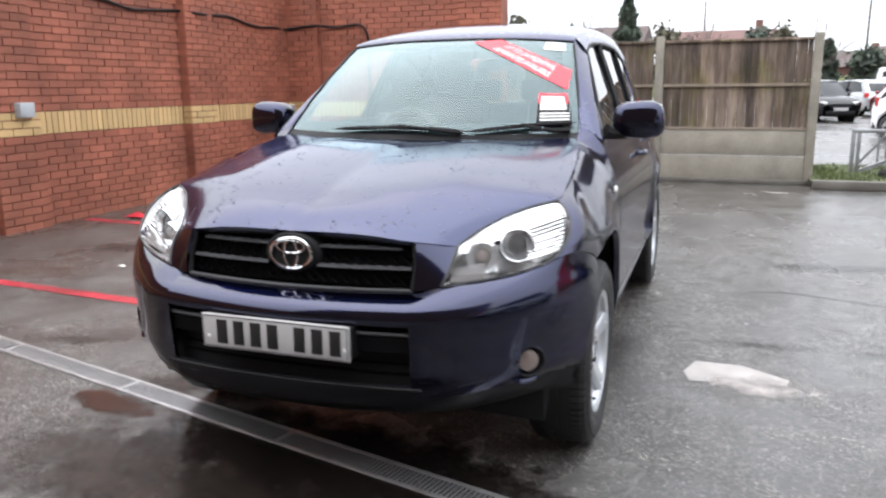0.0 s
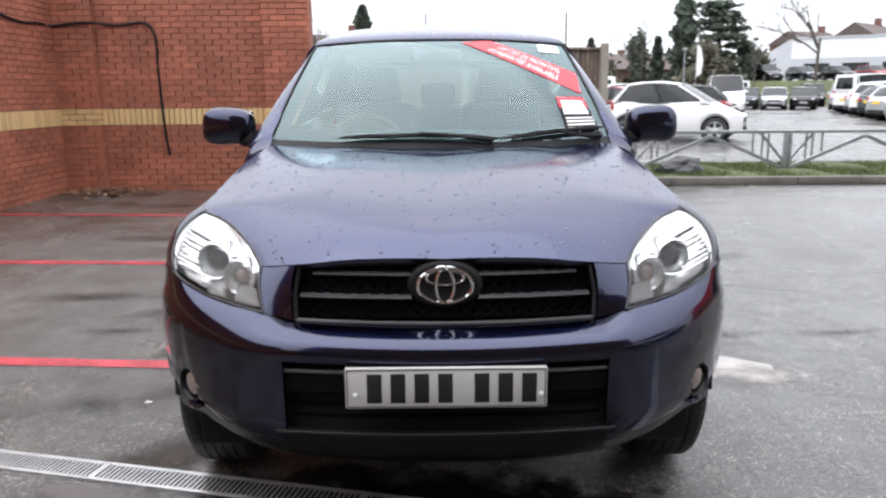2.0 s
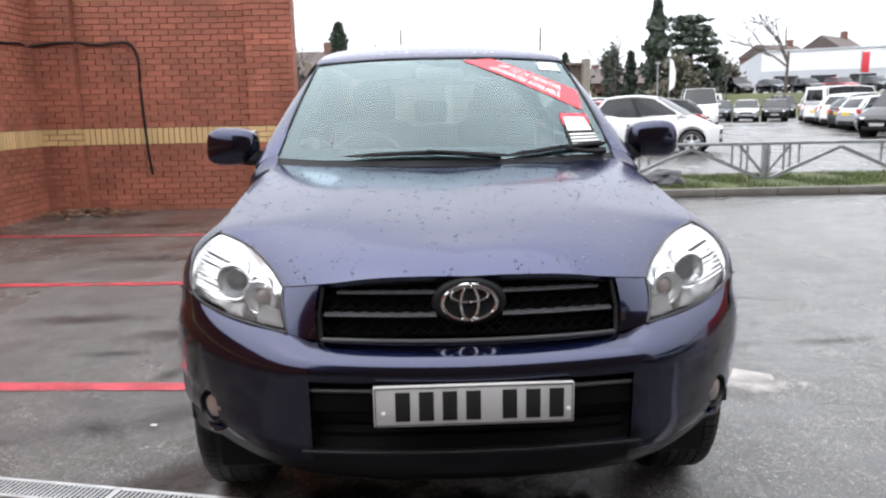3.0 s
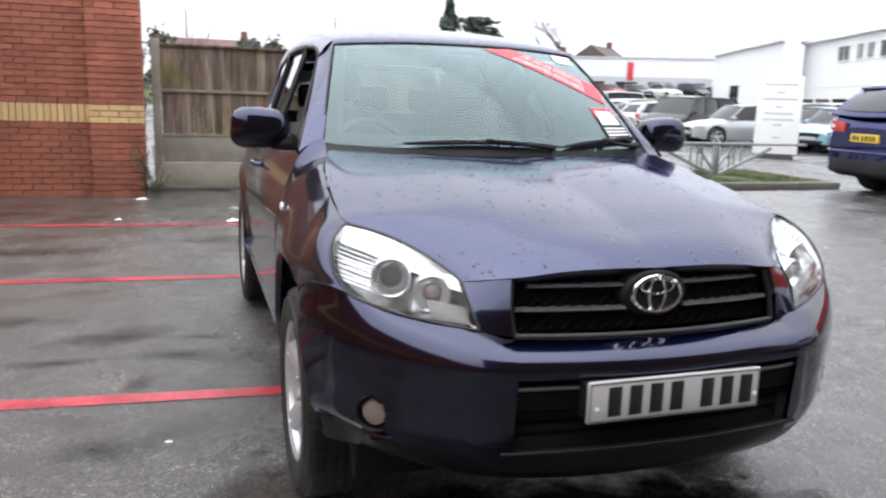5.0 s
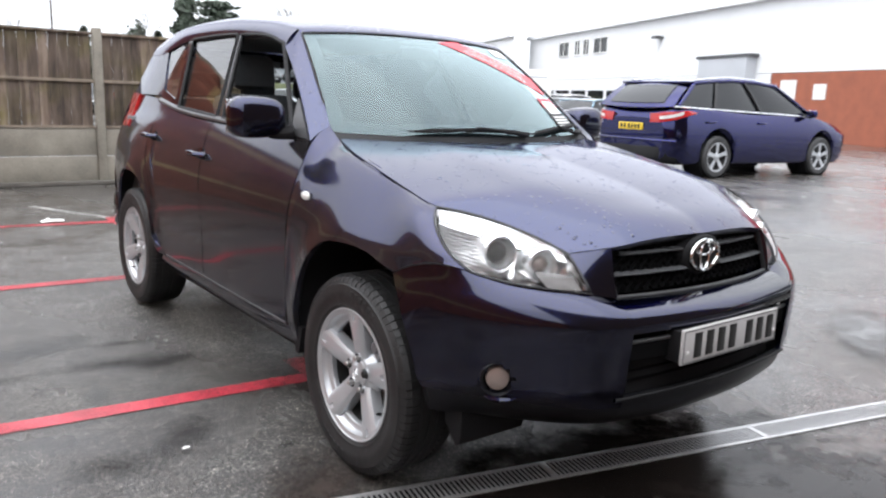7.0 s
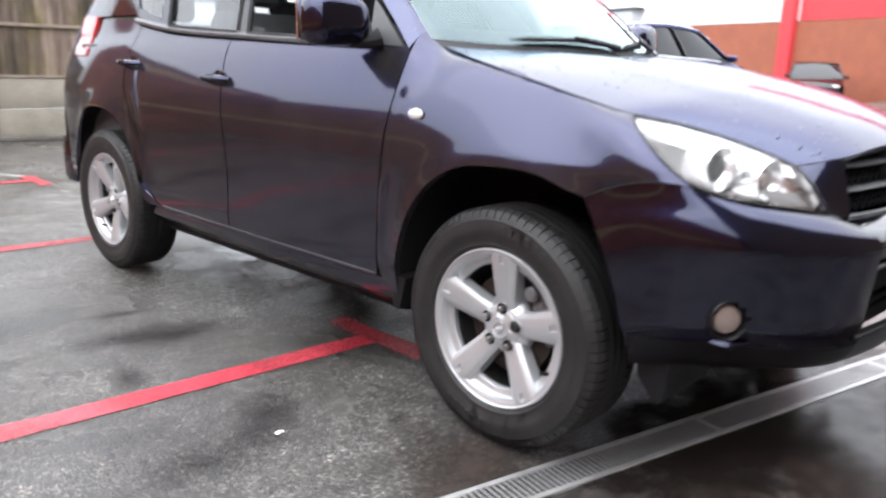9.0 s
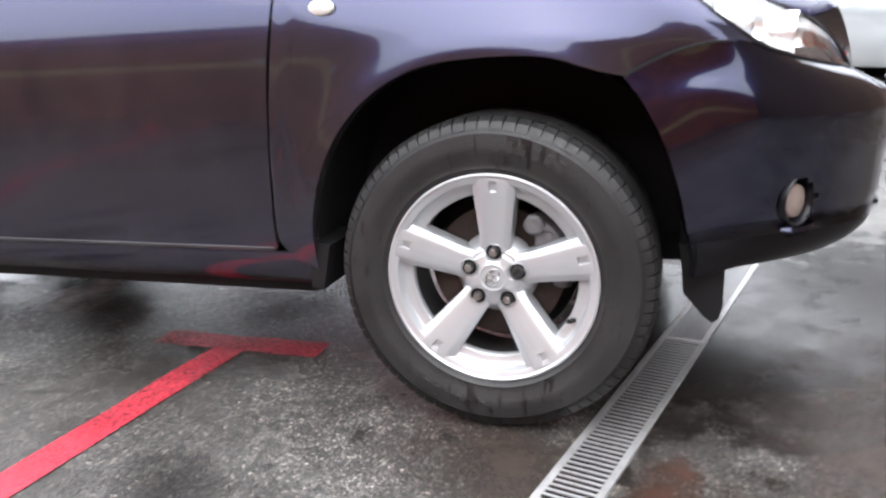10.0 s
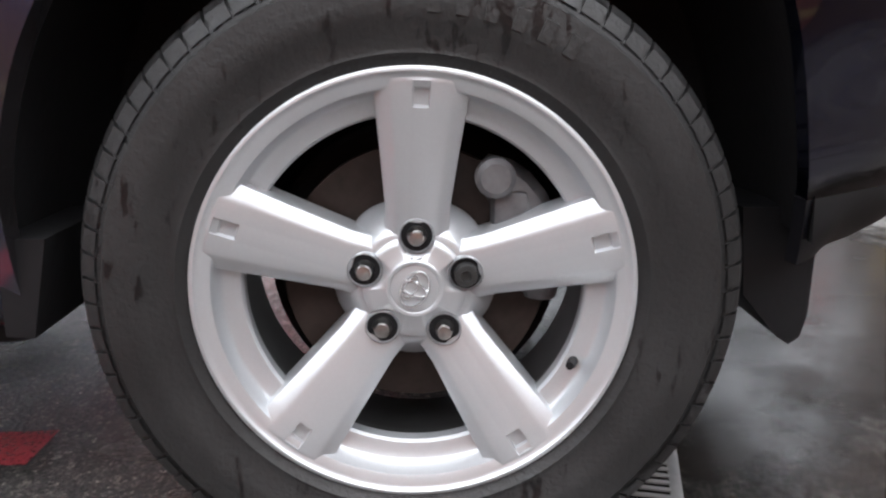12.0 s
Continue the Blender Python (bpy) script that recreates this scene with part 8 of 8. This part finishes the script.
# ---- trees ----
def leaves(points, size, rnd):
    """Small bent leaf clumps at points."""
    n = len(points)
    a = rnd.normal(size=(n, 3))
    a /= np.linalg.norm(a, axis=1, keepdims=True)
    b = np.cross(a, rnd.normal(size=(n, 3)))
    b /= np.linalg.norm(b, axis=1, keepdims=True)
    s = size * rnd.uniform(0.5, 1.3, (n, 1))
    V = np.stack([points - a * s, points + b * s * 0.6, points + a * s, points - b * s * 0.6], 1).reshape(-1, 3)
    return V, np.arange(4 * n).reshape(n, 4).tolist()


def conifer(az, dist, h, w, z0, seed, label, open_=0.0, mat=None):
    rnd = np.random.RandomState(seed)
    x, y, _ = far_point(az, dist)
    root = thing("tree", label, "tree", "distant trees", at=pose(x, y, z0))
    part("trunk", tube([(0, 0, 0), (0.1, 0, h * 0.5), (0, 0.1, h * 0.96)], [0.05 * w + 0.08, 0.04 * w + 0.05, 0.03], 8), BARK, root)
    pts = []
    if open_:
        for k in range(30):
            z = h * (0.24 + 0.76 * (k // 3 + rnd.uniform(-0.1, 0.1)) / 9.5)
            a, reach = rnd.uniform(0, 6.28), w / 2 * rnd.uniform(0.35, 1.0) * (1.15 - 0.75 * z / h)
            c = np.array([reach * math.cos(a), reach * math.sin(a), z])
            pts.append(c + rnd.normal(size=(95, 3)) * (w * 0.10, w * 0.10, w * 0.018))
            part("limb", tube([(0, 0, z - 0.3), tuple(c * (0.6, 0.6, 1)), tuple(c)], [0.07, 0.05, 0.02], 5), BARK, root)
    else:
        for _ in range(2600):
            f = rnd.uniform(0, 1) ** 0.8
            z = h * (0.04 + 0.96 * f)
            rr = w / 2 * (1 - f) ** 0.55 * (0.75 + 0.25 * math.sin(f * 30 + seed)) * rnd.uniform(0.5, 1.05)
            a = rnd.uniform(0, 6.28)
            pts.append(np.array([[rr * math.cos(a), rr * math.sin(a), z]]))
    P = np.concatenate(pts)
    ob = part("crown", leaves(P, 0.30 + 0.02 * w, rnd), mat or LEAF_D, root, smooth=False)


def shrub_tree(az, dist, h, w, z0, seed, label, n=1500, mat=None):
    rnd = np.random.RandomState(seed)
    x, y, _ = far_point(az, dist)
    root = thing("tree", label, "tree", "distant trees", at=pose(x, y, z0))
    part("trunk", tube([(0, 0, 0), (0.1, 0.05, h * 0.4), (0, 0, h * 0.8)], [0.18, 0.14, 0.05], 8), BARK, root)
    pts = []
    for k in range(14):
        a, z = rnd.uniform(0, 6.28), h * rnd.uniform(0.35, 0.92)
        reach = w / 2 * rnd.uniform(0.1, 0.85) * math.sin(math.pi * min(1, 0.2 + 0.75 * z / h))
        c = np.array([reach * math.cos(a), reach * math.sin(a), z])
        pts.append(c + rnd.normal(size=(n // 14, 3)) * (w * 0.10, w * 0.10, h * 0.075))
        part("limb", tube([(0, 0, z * 0.5), tuple(c * (0.5, 0.5, 0.85)), tuple(c)], [0.08, 0.05, 0.02], 5), BARK, root)
    part("crown", leaves(np.concatenate(pts), 0.28, rnd), mat or LEAF_M, root, smooth=False)


def bare_tree(az, dist, h, z0, seed, label, spread=0.55, depth=5, trunk=0.16):
    rnd = np.random.RandomState(seed)
    x, y, _ = far_point(az, dist)
    root = thing("tree", label, "tree", "distant bare trees", at=pose(x, y, z0))
    twigs = []

    def grow(p, d, length, r, level):
        q = p + d * length
        mid = (p + q) / 2 + rnd.normal(size=3) * length * 0.05
        vf = tube([p, mid, q], [r, r * 0.85, r * 0.68], 5 if level > 1 else 7, caps=False)
        (twigs if level else trunkv).append(vf)
        if level < depth:
            for _ in range(3 if level < 3 else 2):
                nd = d + rnd.normal(size=3) * spread * (0.6, 0.6, 0.45)
                nd[2] = abs(nd[2]) * 0.8 + 0.15
                nd /= np.linalg.norm(nd)
                grow(p + (q - p) * rnd.uniform(0.6, 1.0), nd, length * rnd.uniform(0.6, 0.8), r * 0.6, level + 1)
    trunkv = []
    grow(np.zeros(3), np.array([0.03, 0.0, 1.0]), h * 0.36, trunk, 0)
    part("trunk", join(*trunkv), BARK, root)
    part("branch_work", join(*twigs), BARK, root)["kind"] = "stuff"


conifer(17.75, 86, 11.6, 4.6, 0.3, 3, "tall dark cypress tree in the distance")
conifer(20.0, 89, 10.2, 6.2, 0.3, 5, "dark pine tree with layered open branches", open_=1.0)
conifer(-4.9, 57, 7.2, 3.0, 0, 7, "dark conifer rising behind the fence")
conifer(11.4, 90, 7.0, 2.4, 0, 8, "dark conifer in the distance")
conifer(7.6, 80, 5.2, 3.0, 0, 9, "dark conifer in the distance")
conifer(16.0, 92, 6.8, 2.4, 0.3, 10, "dark conifer in the distance")
for i, (az, d, h, w) in enumerate(((-12.5, 60, 6.2, 3.0), (-9.2, 62, 5.8, 4.0), (-2.4, 66, 5.9, 3.5), (3.4, 72, 6.0, 4.0), (5.0, 66, 5.6, 3.0), (9.8, 84, 4.8, 4.0), (12.4, 86, 4.7, 4.0), (14.6, 88, 7.2, 3.4), (19.2, 84, 6.0, 5.5), (21.6, 90, 6.2, 4.5), (22.6, 96, 5.6, 4.0), (-15.5, 70, 7.0, 5.0))):
    shrub_tree(az, d, h, w, 0, 40 + i, "dark leafy tree in the distance" if i % 2 else "brownish winter tree in the distance", mat=LEAF_D if i % 2 else LEAF_M)
bare_tree(26.2, 82, 10.6, 2.2, 21, "bare winter tree with spreading branches", 0.8)
bare_tree(-1.0, 70, 7.6, 0, 22, "slender bare tree in the distance", 0.35, 4, 0.07)
bare_tree(6.6, 74, 7.8, 0, 23, "slender bare tree in the distance", 0.4, 5, 0.08)
bare_tree(0.6, 66, 7.2, 0, 24, "slender bare tree in the distance", 0.4, 4, 0.07)
bare_tree(14.9, 84, 9.0, 0, 25, "slender bare tree in the distance", 0.5, 5, 0.09)
bare_tree(22.4, 76, 6.4, 0.6, 26, "slender bare tree in the distance", 0.35, 4, 0.06)
bare_tree(-8.0, 60, 7.0, 0, 27, "slender bare tree in the distance", 0.45, 5, 0.08)


def far_woods():
    rnd = np.random.RandomState(77)
    pts = []
    for _ in range(9000):
        az = rnd.uniform(-30, 62)
        top = 3.6 + 1.3 * math.sin(az * 0.9) + 0.9 * math.sin(az * 2.3 + 1) + 0.6 * math.sin(az * 5.7)
        x, y, _ = far_point(az, rnd.uniform(128, 150))
        pts.append((x, y, rnd.uniform(0, 1) ** 0.7 * top))
    solo("far_woods", leaves(np.array(pts), 1.0, rnd), LEAF_M, "distant belt of winter woodland", "woods", kind="stuff", smooth=False)


far_woods()
